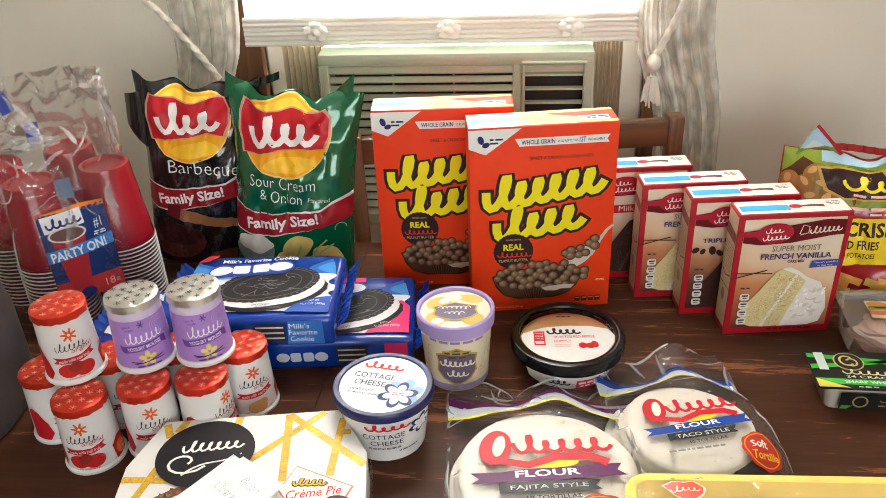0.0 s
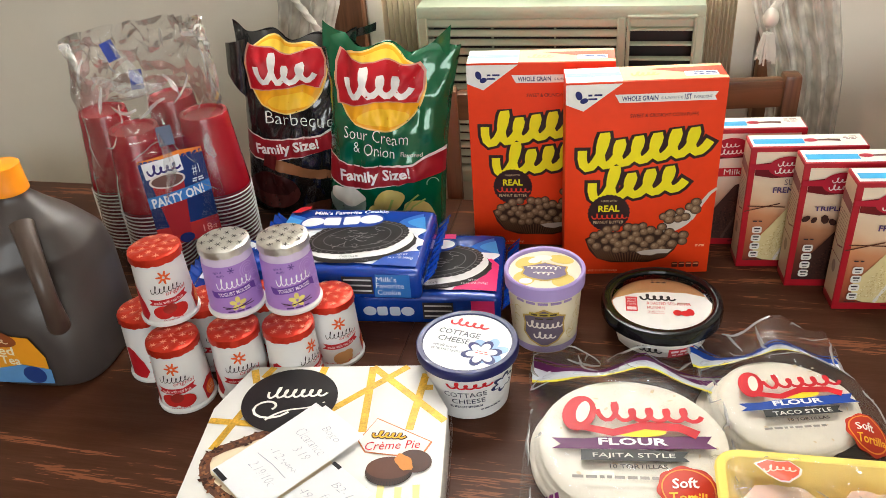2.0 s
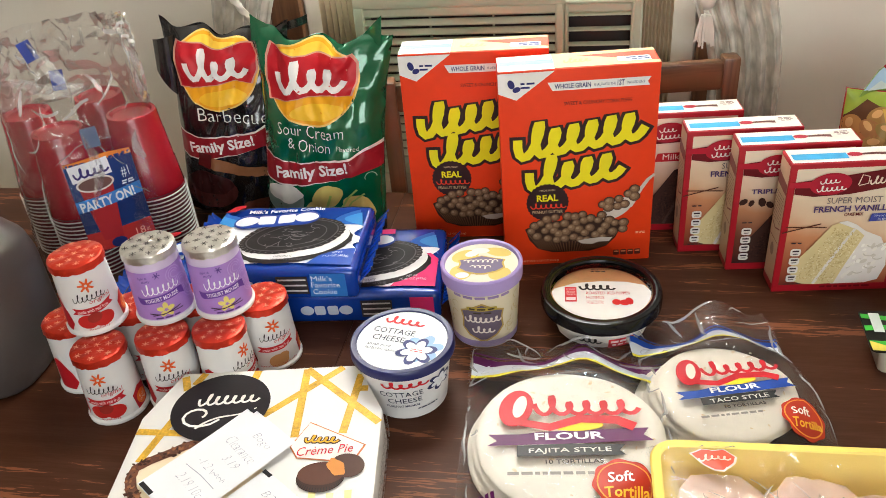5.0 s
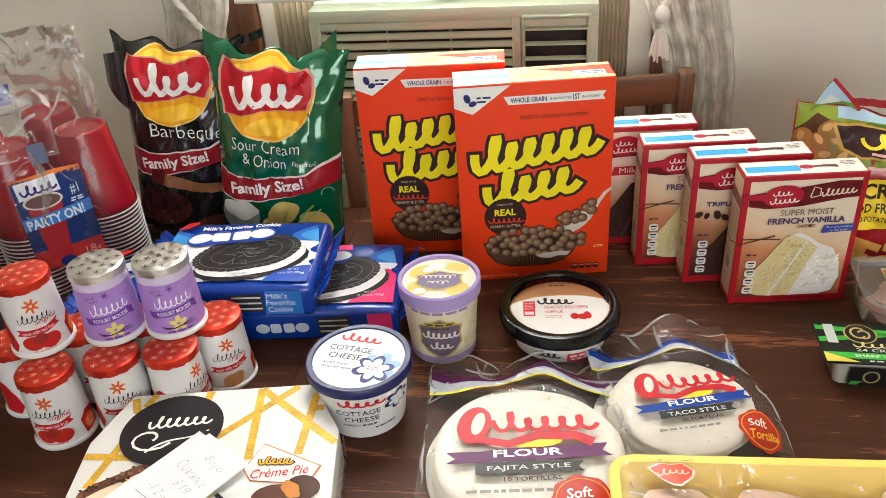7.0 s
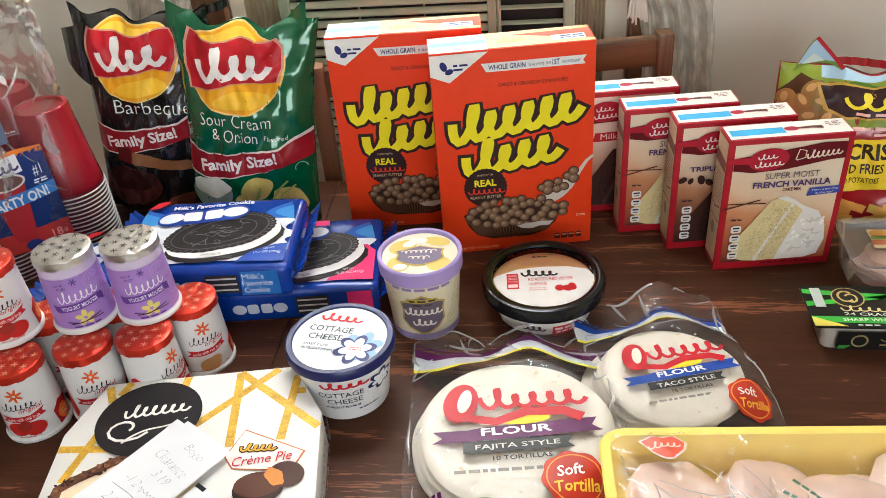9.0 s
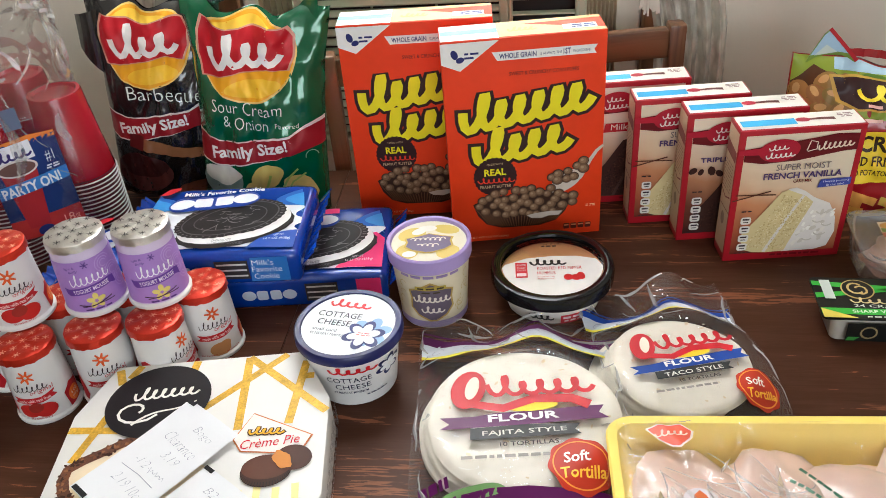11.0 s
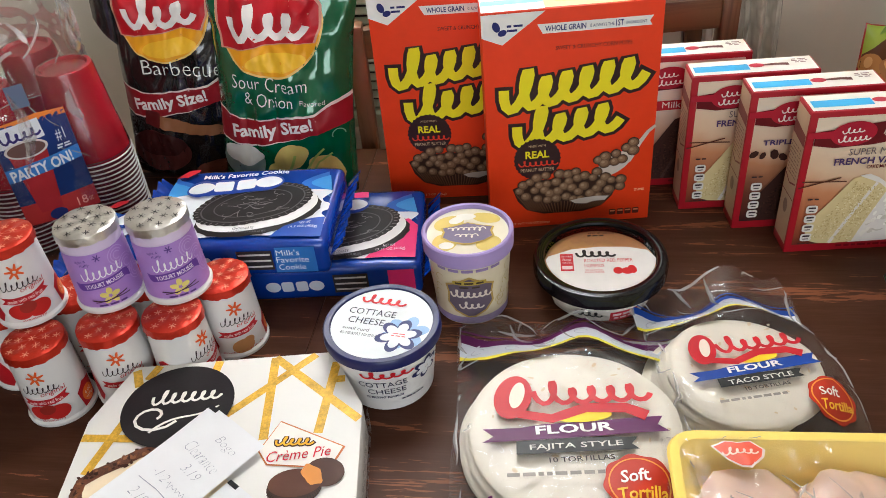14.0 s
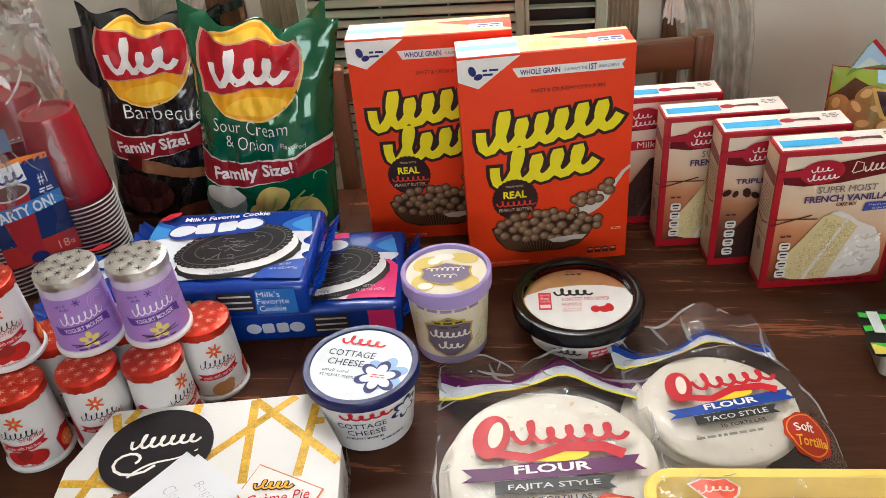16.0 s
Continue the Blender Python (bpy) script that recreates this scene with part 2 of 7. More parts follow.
BUNCHED = film("bunched_film_sheen", 0.2, rough=0.16, wrinkle=0.25, scale=60, haze=0.22, rim=0.4)
LID_CLEAR = film("clear_lid", 0.06, rough=0.04, wrinkle=0.03)
TUB_CLEAR = film("milky_tub", 0.16, (0.96, 0.95, 0.94), 0.15, 0.1, 30, 0.14)


# ---- building helpers ----
def part(name, bm, mat, parent, label="", smooth=False):
    """Links a bmesh as one mesh object under a thing or a part."""
    me = bpy.data.meshes.new(name)
    bm.to_mesh(me)
    bm.free()
    if smooth:
        me.polygons.foreach_set("use_smooth", [True] * len(me.polygons))
        me.set_sharp_from_angle(angle=radians(38))
    me.materials.append(mat)
    ob = new(name, me)
    if parent:
        ob.parent = parent
    return tagged(ob, label)


def thing(name, label, category, m, group="", kind=""):
    ob = new(name)
    ob.empty_display_size = 0.02
    ob.matrix_basis = m
    return tagged(ob, label, category, group, kind)


def box(w, d, h, at=(0, 0, 0), bevel=0.0, seg=1):
    """A box from its least corner."""
    bm = bmesh.new()
    bmesh.ops.create_cube(bm, size=1)
    for v in bm.verts:
        v.co = Vector(((v.co.x + 0.5) * w + at[0], (v.co.y + 0.5) * d + at[1], (v.co.z + 0.5) * h + at[2]))
    if bevel:
        bmesh.ops.bevel(bm, geom=bm.edges[:], offset=bevel, segments=seg, affect="EDGES", profile=0.6)
    return bm


def lathe(profile, n=48, sx=1.0, sy=1.0):
    """A turned shape from (radius, height) pairs."""
    bm = bmesh.new()
    rings = []
    for r, z in profile:
        if r < 1e-6:
            rings.append([bm.verts.new((0, 0, z))])
        else:
            rings.append([bm.verts.new((r * sx * math.cos(2 * math.pi * i / n), r * sy * math.sin(2 * math.pi * i / n), z)) for i in range(n)])
    for a, b in zip(rings, rings[1:]):
        for i in range(n):
            j = (i + 1) % n
            q = [a[i % len(a)], a[j % len(a)], b[j % len(b)], b[i % len(b)]]
            q = [v for k, v in enumerate(q) if v not in q[:k]]
            if len(q) > 2:
                bm.faces.new(q)
    bmesh.ops.recalc_face_normals(bm, faces=bm.faces[:])
    return bm


def tube(points, radius, n=8, twist=0):
    """A round bar along points, with an optional rope twist."""
    bm = bmesh.new()
    pts = [Vector(p) for p in points]
    rings = []
    for k, p in enumerate(pts):
        t = (pts[min(k + 1, len(pts) - 1)] - pts[max(k - 1, 0)]).normalized()
        a = t.orthogonal().normalized() if k == 0 else (a - t * a.dot(t)).normalized()
        b = t.cross(a)
        r = radius(k / (len(pts) - 1)) if callable(radius) else radius
        ring = []
        for i in range(n):
            g = 2 * math.pi * i / n
            rr = r * (1 + 0.28 * math.cos(3 * (g + twist * k))) if twist else r
            ring.append(bm.verts.new(p + a * (rr * math.cos(g)) + b * (rr * math.sin(g))))
        rings.append(ring)
    for u, v in zip(rings, rings[1:]):
        for i in range(n):
            bm.faces.new((u[i], u[(i + 1) % n], v[(i + 1) % n], v[i]))
    bm.faces.new(rings[0][::-1])
    bm.faces.new(rings[-1])
    bmesh.ops.recalc_face_normals(bm, faces=bm.faces[:])
    return bm


def sheet(f, nu, nv):
    """A grid of points f(u, v), u and v from 0 to 1."""
    bm = bmesh.new()
    g = [[bm.verts.new(f(i / nu, j / nv)) for i in range(nu + 1)] for j in range(nv + 1)]
    for j in range(nv):
        for i in range(nu):
            bm.faces.new((g[j][i], g[j][i + 1], g[j + 1][i + 1], g[j + 1][i]))
    return bm


def blob(rx, ry, rz, at=(0, 0, 0), rough=0.15, seed=0, level=3, turn=0.0):
    bm = bmesh.new()
    bmesh.ops.create_icosphere(bm, subdivisions=level, radius=1)
    c, s = math.cos(turn), math.sin(turn)
    for v in bm.verts:
        k = 1 + rough * noise.noise(v.co * 1.3 + Vector((seed * 7.1, seed * 3.3, 0)))
        x, y, z = v.co.x * rx * k, v.co.y * ry * k, v.co.z * rz * k
        v.co = Vector((c * x - s * y + at[0], s * x + c * y + at[1], z + at[2]))
    return bm


def merge(*many):
    """Several bmeshes as one."""
    out = bmesh.new()
    for b in many:
        me = bpy.data.meshes.new("tmp")
        b.to_mesh(me)
        b.free()
        out.from_mesh(me)
        bpy.data.meshes.remove(me)
    return out


APART = ("sign", "sign_ground", "sign_opening", "nutrition_tab", "side_band", "lid_cream", "band_sketch")


def islands(bm):
    """The loose pieces of a bmesh, each as a bmesh of its own."""
    seen, pieces = set(), []
    for v in bm.verts:
        if v in seen:
            continue
        seen.add(v)
        group, todo = [], [v]
        while todo:
            x = todo.pop()
            group.append(x)
            for e in x.link_edges:
                y = e.other_vert(x)
                if y not in seen:
                    seen.add(y)
                    todo.append(y)
        new_bm = bmesh.new()
        at = {x: new_bm.verts.new(x.co) for x in group}
        known = set()
        for x in group:
            for f in x.link_faces:
                key = frozenset(y for y in f.verts)
                if key not in known:
                    known.add(key)
                    new_bm.faces.new([at[y] for y in f.verts])
        if new_bm.faces:
            pieces.append(new_bm)
        else:
            new_bm.free()
    return pieces


class Art:
    """Flat printed shapes in the metres of one face; laid on the face by lay()."""

    def __init__(self):
        self.bm, self.count, self.hold = bmesh.new(), 0, False

    def poly(self, pts):
        self.count += not self.hold
        z = 5e-6 * (self.count % 60)
        f = self.bm.faces.new([self.bm.verts.new((x, y, z)) for x, y in pts])
        f.normal_update()
        if f.normal.z < 0:
            f.normal_flip()
        return self

    def rect(self, cx, cy, w, h, ang=0.0, r=0.0):
        c, s = math.cos(radians(ang)), math.sin(radians(ang))
        if r:
            base = [(sx * (w / 2 - r) + r * math.cos(a), sy * (h / 2 - r) + r * math.sin(a)) for sx, sy, a0 in ((1, 1, 0), (-1, 1, 90), (-1, -1, 180), (1, -1, 270))
                    for a in (radians(a0 + k * 30) for k in range(4))]
        else:
            base = [(-w / 2, -h / 2), (w / 2, -h / 2), (w / 2, h / 2), (-w / 2, h / 2)]
        return self.poly([(cx + c * x - s * y, cy + s * x + c * y) for x, y in base])

    def oval(self, cx, cy, rx, ry=None, ang=0.0, n=28, wave=0.0, waves=0):
        ry = rx if ry is None else ry
        c, s = math.cos(radians(ang)), math.sin(radians(ang))
        pts = []
        for i in range(n):
            a = 2 * math.pi * i / n
            k = 1 + wave * math.cos(waves * a)
            x, y = rx * k * math.cos(a), ry * k * math.sin(a)
            pts.append((cx + c * x - s * y, cy + s * x + c * y))
        return self.poly(pts)

    def line(self, pts, w, w2=None):
        w2 = w if w2 is None else w2
        p = [Vector(q) for q in pts]
        left, right = [], []
        for k, q in enumerate(p):
            t = (p[min(k + 1, len(p) - 1)] - p[max(k - 1, 0)]).normalized()
            nrm = Vector((-t.y, t.x)) * ((w + (w2 - w) * k / (len(p) - 1)) / 2)
            left.append(q + nrm)
            right.append(q - nrm)
        self.count, self.hold = self.count + 1, True
        for k in range(len(p) - 1):
            self.poly([right[k], right[k + 1], left[k + 1], left[k]])
        self.hold = False
        return self

    def arc(self, cx, cy, rx, ry, a0, a1, w, n=14, ang=0.0):
        c, s = math.cos(radians(ang)), math.sin(radians(ang))
        pts = []
        for i in range(n + 1):
            a = radians(a0 + (a1 - a0) * i / n)
            x, y = rx * math.cos(a), ry * math.sin(a)
            pts.append((cx + c * x - s * y, cy + s * x + c * y))
        return self.line(pts, w)

    def text(self, s, cx, cy, w, h, ang=0.0, bold=0.0, shear=0.0, bend=0.0):
        """Words in Blender's own font, fitted into w by h; bend: rise of the middle over the ends."""
        cu = bpy.data.curves.new("words", "FONT")
        cu.body, cu.resolution_u, cu.offset, cu.shear = s, 2, bold, shear
        ob = bpy.data.objects.new("words", cu)
        me = bpy.data.meshes.new_from_object(ob)
        bpy.data.objects.remove(ob)
        bpy.data.curves.remove(cu)
        if len(me.vertices):
            co = np.empty(len(me.vertices) * 3)
            me.vertices.foreach_get("co", co)
            co = co.reshape(-1, 3)
            lo, hi = co.min(0), co.max(0)
            x = ((co[:, 0] - lo[0]) / max(hi[0] - lo[0], 1e-6) - 0.5) * w
            y = ((co[:, 1] - lo[1]) / max(hi[1] - lo[1], 1e-6) - 0.5) * h + bend * (1 - (2 * x / w) ** 2)
            c, sn = math.cos(radians(ang)), math.sin(radians(ang))
            co = np.stack([cx + c * x - sn * y, cy + sn * x + c * y, 0 * x], 1)
            me.vertices.foreach_set("co", co.ravel())
            self.bm.from_mesh(me)
        bpy.data.meshes.remove(me)
        return self

    def bars(self, cx, cy, w, h, ang=0.0, n=6, seed=1):
        """Unreadable small print as plain bars."""
        rnd = random.Random(seed)
        x, c, s = -w / 2, math.cos(radians(ang)), math.sin(radians(ang))
        ws = [rnd.uniform(0.6, 1.6) for _ in range(n)]
        k = w / (sum(ws) + 0.35 * (n - 1))
        for q in ws:
            m = x + q * k / 2
            self.rect(cx + c * m, cy + s * m, q * k, h, ang)
            x += (q + 0.35) * k
        return self

    def mark(self, cx, cy, w, h, ang=0.0, n=6, lean=0.25, thick=0.2, grow=0.0, seed=1):
        """A maker's sign as one plain shape, no letters: a coiled ribbon, its first loop the tallest."""
        rnd = random.Random(seed)
        c, s = math.cos(radians(ang)), math.sin(radians(ang))
        core = h * (0.12 + 0.30 * thick)
        wide = max(core + 2 * grow, 0.0004)
        loops, fine = max(2, n - 1), 12
        step = (w - core) / (loops + 0.7)
        tall = [h - core] + [(h - core) * rnd.uniform(0.58, 0.76) for _ in range(loops + 1)]
        pts = []
        for q in range(int(fine * (loops + 0.55)) + 1):
            t = q / fine - 0.28
            k = max(0, int(math.floor(t)))
            x = -w / 2 + core / 2 + step * (t + 0.55) + 0.30 * step * math.sin(2 * math.pi * t)
            y = -h / 2 + core / 2 + tall[k] / 2 * (1 - math.cos(2 * math.pi * t))
            x += lean * y
            pts.append(Vector((cx + c * x - s * y, cy + s * x + c * y)))
        if grow > 0:
            pts = [pts[0] + (pts[0] - pts[1]).normalized() * grow] + pts + [pts[-1] + (pts[-1] - pts[-2]).normalized() * grow]
        rows = []
        for q, p in enumerate(pts):
            d = (pts[min(q + 1, len(pts) - 1)] - pts[max(q - 1, 0)]).normalized()
            side = Vector((-d.y, d.x)) * (wide / 2)
            rows.append([self.bm.verts.new((*(p - side), 2.5e-6 * q)), self.bm.verts.new((*(p + side), 2.5e-6 * q))])
        for a, b in zip(rows, rows[1:]):
            self.bm.faces.new((a[0], b[0], b[1], a[1]))
        return self

    def lay(self, name, mat, parent, face, layer=1, fine=0.0, label="", step=0.00035):
        """Lays the shapes on a face: face(u, v, height) gives the place. fine: longest edge, for curved faces."""
        bm = self.bm
        bmesh.ops.remove_doubles(bm, verts=bm.verts[:], dist=1e-6)
        if fine:
            bmesh.ops.triangulate(bm, faces=bm.faces[:])
            for _ in range(6):
                e = [x for x in bm.edges if x.calc_length() > fine]
                if not e:
                    break
                bmesh.ops.subdivide_edges(bm, edges=e, cuts=1)
                bmesh.ops.triangulate(bm, faces=[f for f in bm.faces if len(f.verts) > 3])
        for v in bm.verts:
            v.co = face(v.co.x, v.co.y, layer * step + v.co.z)
        if name in APART:
            for piece in islands(bm):
                ob = part(name, piece, mat, parent, label, smooth=bool(fine))
            bm.free()
            return ob
        return part(name, bm, mat, parent, label, smooth=bool(fine))


def flat(origin, u, v):
    """A plane face: its origin and its two directions."""
    o, a, b = Vector(origin), Vector(u), Vector(v)
    c = a.cross(b)
    return lambda x, y, h: o + a * x + b * y + c * h


def round_face(radius):
    """The side of an upright round thing; radius(z). x runs round it, from the front."""
    def f(x, y, h):
        r = radius(y) + h
        a = x / max(radius(0.03), 1e-3)
        return Vector((r * math.sin(a), -r * math.cos(a), y))
    return f


# ---- the room ----
def setting(name, bm, mat, label, category):
    return tagged(part(name, bm, mat, None, label), "", category, "", "structure")


X0, X1, Y0, Y1, HIGH, THICK = -2.3, 2.3, -2.2, 1.5, 2.45, 0.14
WX0, WX1, WZ0, WZ1 = -0.385, 0.262, 0.70, 2.05       # the window over the table
FX0, FX1, FZ0, FZ1 = -0.25, 1.85, 1.15, 2.15           # the window behind the camera


def wall_with_opening(y, x0, x1, z0, z1):
    return merge(box(x0 - X0, THICK, HIGH, (X0, y, 0)), box(X1 - x1, THICK, HIGH, (x1, y, 0)),
                 box(x1 - x0, THICK, z0, (x0, y, 0)), box(x1 - x0, THICK, HIGH - z1, (x0, y, z1)))


setting("floor", box(X1 - X0, Y1 - Y0, 0.1, (X0, Y0, -0.1)), FLOOR, "brown wooden floor boards", "floor")
setting("ceiling", box(X1 - X0, Y1 - Y0, 0.1, (X0, Y0, HIGH)), CEIL, "white painted plaster ceiling", "ceiling")
setting("wall_north", wall_with_opening(Y1, WX0, WX1, WZ0, WZ1), WALL, "beige painted wall round the window", "wall")
setting("wall_south", wall_with_opening(Y0 - THICK, FX0, FX1, FZ0, FZ1), WALL, "beige painted wall with a wide window", "wall")
setting("wall_west", box(THICK, Y1 - Y0, HIGH, (X0 - THICK, Y0, 0)), WALL, "plain beige painted wall", "wall")
setting("wall_east", box(THICK, Y1 - Y0, HIGH, (X1, Y0, 0)), WALL, "plain beige painted wall", "wall")

win = tagged(new("window_1"), "white window with brown casing, air conditioner and shade", "window", "", "structure")
for n_, x, w in (("casing", WX0 - 0.085, 0.062), ("casing", WX1 + 0.023, 0.062)):
    part(n_, box(w, 0.024, 1.5, (x, Y1 - 0.024, 0.62), 0.004), CASING, win, "varnished brown wooden casing")
part("casing", box(0.86, 0.024, 0.07, (WX0 - 0.1, Y1 - 0.0245, WZ1 + 0.07), 0.004), CASING, win, "varnished brown wooden casing")
part("window_sill", box(0.80, 0.06, 0.028, (WX0 - 0.075, Y1 - 0.06, WZ0 - 0.03), 0.005), CASING, win, "varnished brown wooden sill")
for x in (WX0 - 0.022, WX1 - 0.023):
    part("sash_frame", box(0.045, 0.05, 1.36, (x, Y1 - 0.012, WZ0), 0.004), SASH, win, "cream painted sash frame")
glass = bpy.data.materials.new("window_glass")
glass.use_nodes = True
glass.node_tree.nodes["Principled BSDF"].inputs["Transmission Weight"].default_value = 1.0
glass.node_tree.nodes["Principled BSDF"].inputs["Roughness"].default_value = 0.0
glass.node_tree.nodes["Principled BSDF"].inputs["IOR"].default_value = 1.05
pane = part("pane", box(WX1 - WX0 - 0.04, 0.004, 0.98, (WX0 + 0.02, Y1 + 0.05, 1.06)), glass, win)
pane.visible_shadow = False


# the shade over the air conditioner: thin bright vinyl with a scalloped, ribbed hem
def shade_material():
    m = bpy.data.materials.new("shade_vinyl")
    m.use_nodes = True
    n, l = m.node_tree.nodes, m.node_tree.links
    d, t, mx = n["Principled BSDF"], n.new("ShaderNodeBsdfTranslucent"), n.new("ShaderNodeMixShader")
    d.inputs["Base Color"].default_value = (0.82, 0.80, 0.74, 1)
    d.inputs["Roughness"].default_value = 0.5
    t.inputs[0].default_value = (0.86, 0.84, 0.78, 1)
    mx.inputs[0].default_value = 0.5
    l.new(d.outputs[0], mx.inputs[1])
    l.new(t.outputs[0], mx.inputs[2])
    l.new(mx.outputs[0], n["Material Output"].inputs[0])
    return m


SHADE = shade_material()
HEM = material("shade_hem_plastic", (0.86, 0.83, 0.76), 0.5, vary=0.03, bump=0.05)
shade = thing("window_shade", "white vinyl window shade with a ribbed moulded hem, pulled down", "window shade", pose(-0.077, 1.42, 1.035))
part("cloth", sheet(lambda u, v: Vector((-0.337 + 0.674 * u, 0.004 * math.sin(9 * v), 0.045 + v * 0.98)), 6, 30), SHADE, shade, smooth=True)
for k in range(6):
    part("hem_rib", tube([(-0.34 + 0.68 * i / 20, -0.004 + 0.0015 * (k % 2), 0.004 + 0.0082 * k) for i in range(21)], 0.0047, 8), HEM, shade, smooth=True)
for x in (-0.21, 0.02, 0.225):
    rose = [blob(0.011, 0.006, 0.008, (x + 0.012 * math.cos(a), -0.015, 0.026 + 0.010 * math.sin(a)), 0.3, k, 2) for k, a in enumerate((0.3, 1.6, 2.8, 4.1, 5.3))]
    part("rose", merge(blob(0.010, 0.008, 0.009, (x, -0.017, 0.026), 0.3, 9, 2), *rose), HEM, shade, "moulded white rose", True)

# ---- the air conditioner in the window ----
AX0, AX1, AY, AZ0, AZ1 = -0.281, 0.187, 1.368, 0.705, 1.036
ac = thing("air_conditioner", "aged cream window air conditioner with dark louvred grilles", "air conditioner", pose(0, 0, 0))
DIV = 0.058
face_w = AX1 - AX0
tall = AZ1 - AZ0 - 0.05
part("top_panel", box(face_w, 0.34, 0.022, (AX0, AY, AZ1 - 0.026), 0.006, 2), AC_PLASTIC, ac, "", True)
part("base_panel", box(face_w, 0.34, 0.03, (AX0, AY, AZ0), 0.005), AC_PLASTIC, ac, "", True)
part("side_panel", box(0.018, 0.33, tall, (AX0, AY, AZ0 + 0.028), 0.003), AC_PLASTIC, ac, "", True)
part("side_panel", box(0.016, 0.33, tall, (AX1 - 0.016, AY, AZ0 + 0.028), 0.003), AC_PLASTIC, ac, "", True)
part("divider", box(0.014, 0.03, tall, (DIV - 0.007, AY - 0.001, AZ0 + 0.028), 0.003), AC_PLASTIC, ac, "", True)
part("grille_head", box(face_w - 0.03, 0.01, 0.016, (AX0 + 0.015, AY + 0.002, AZ1 - 0.041), 0.003), AC_PLASTIC, ac, "", True)
part("control_panel", box(AX1 - DIV - 0.02, 0.03, 0.16, (DIV + 0.005, AY + 0.004, AZ0 + 0.02), 0.004), AC_PLASTIC, ac, "", True)
part("inside", box(face_w - 0.03, 0.2, AZ1 - AZ0 - 0.04, (AX0 + 0.015, AY + 0.045, AZ0 + 0.02)), AC_SHADE, ac, "near-black block for the shade inside the unit")
GX0, GX1 = AX0 + 0.016, DIV - 0.006


def slat(w, d=0.0125, t=0.0035, lift=50):
    bm = box(w, d, t, (0, 0, 0), 0.0014)
    bmesh.ops.rotate(bm, verts=bm.verts[:], cent=(0, 0, 0), matrix=Matrix.Rotation(radians(lift), 3, "X"))
    return bm


first = part("louvre", slat(GX1 - GX0), AC_PLASTIC, ac)
for k in range(18):
    s_ = first if k == 0 else new("louvre", first.data)
    s_.parent = ac
    s_.location = (GX0, AY + 0.004, AZ1 - 0.0565 - 0.0158 * k)
for x in (AX0 + 0.125, AX0 + 0.23):
    part("grille_stay", box(0.003, 0.005, AZ1 - AZ0 - 0.07, (x, AY + 0.012, AZ0 + 0.03)), AC_PLASTIC, ac)
VX0, VX1, VZ1 = DIV + 0.012, AX1 - 0.016, AZ1 - 0.022
part("vent_ring", merge(box(VX1 - VX0 + 0.008, 0.012, 0.006, (VX0 - 0.004, AY - 0.004, VZ1 - 0.003), 0.002), box(0.006, 0.012, 0.13, (VX0 - 0.004, AY - 0.0035, VZ1 - 0.131), 0.002),
                        box(0.006, 0.012, 0.13, (VX1 - 0.002, AY - 0.0035, VZ1 - 0.131), 0.002), box(VX1 - VX0 + 0.008, 0.012, 0.006, (VX0 - 0.004, AY - 0.004, VZ1 - 0.134), 0.002)), AC_PLASTIC, ac, "cream vent surround")
part("vent_shade", box(VX1 - VX0, 0.004, 0.128, (VX0, AY + 0.03, VZ1 - 0.129)), AC_SHADE, ac)
vs = part("vent_vane", slat(VX1 - VX0, 0.012, 0.0028, 14), AC_PLASTIC, ac)
for k in range(5):
    s_ = vs if k == 0 else new("vent_vane", vs.data)
    s_.parent = ac
    s_.location = (VX0, AY + 0.0, VZ1 - 0.024 - 0.0245 * k)
for x0, x1 in ((WX0 + 0.022, AX0), (AX1, WX1 - 0.022)):
    n_ = 8
    part("accordion_panel", sheet(lambda u, v: Vector((x0 + (x1 - x0) * u, 1.452 + (0.006 if round(u * 2 * n_) % 2 else -0.006), AZ0 + v * (AZ1 - AZ0 + 0.04))), 2 * n_, 1), ACCORDION, ac, "pleated cream side panel")


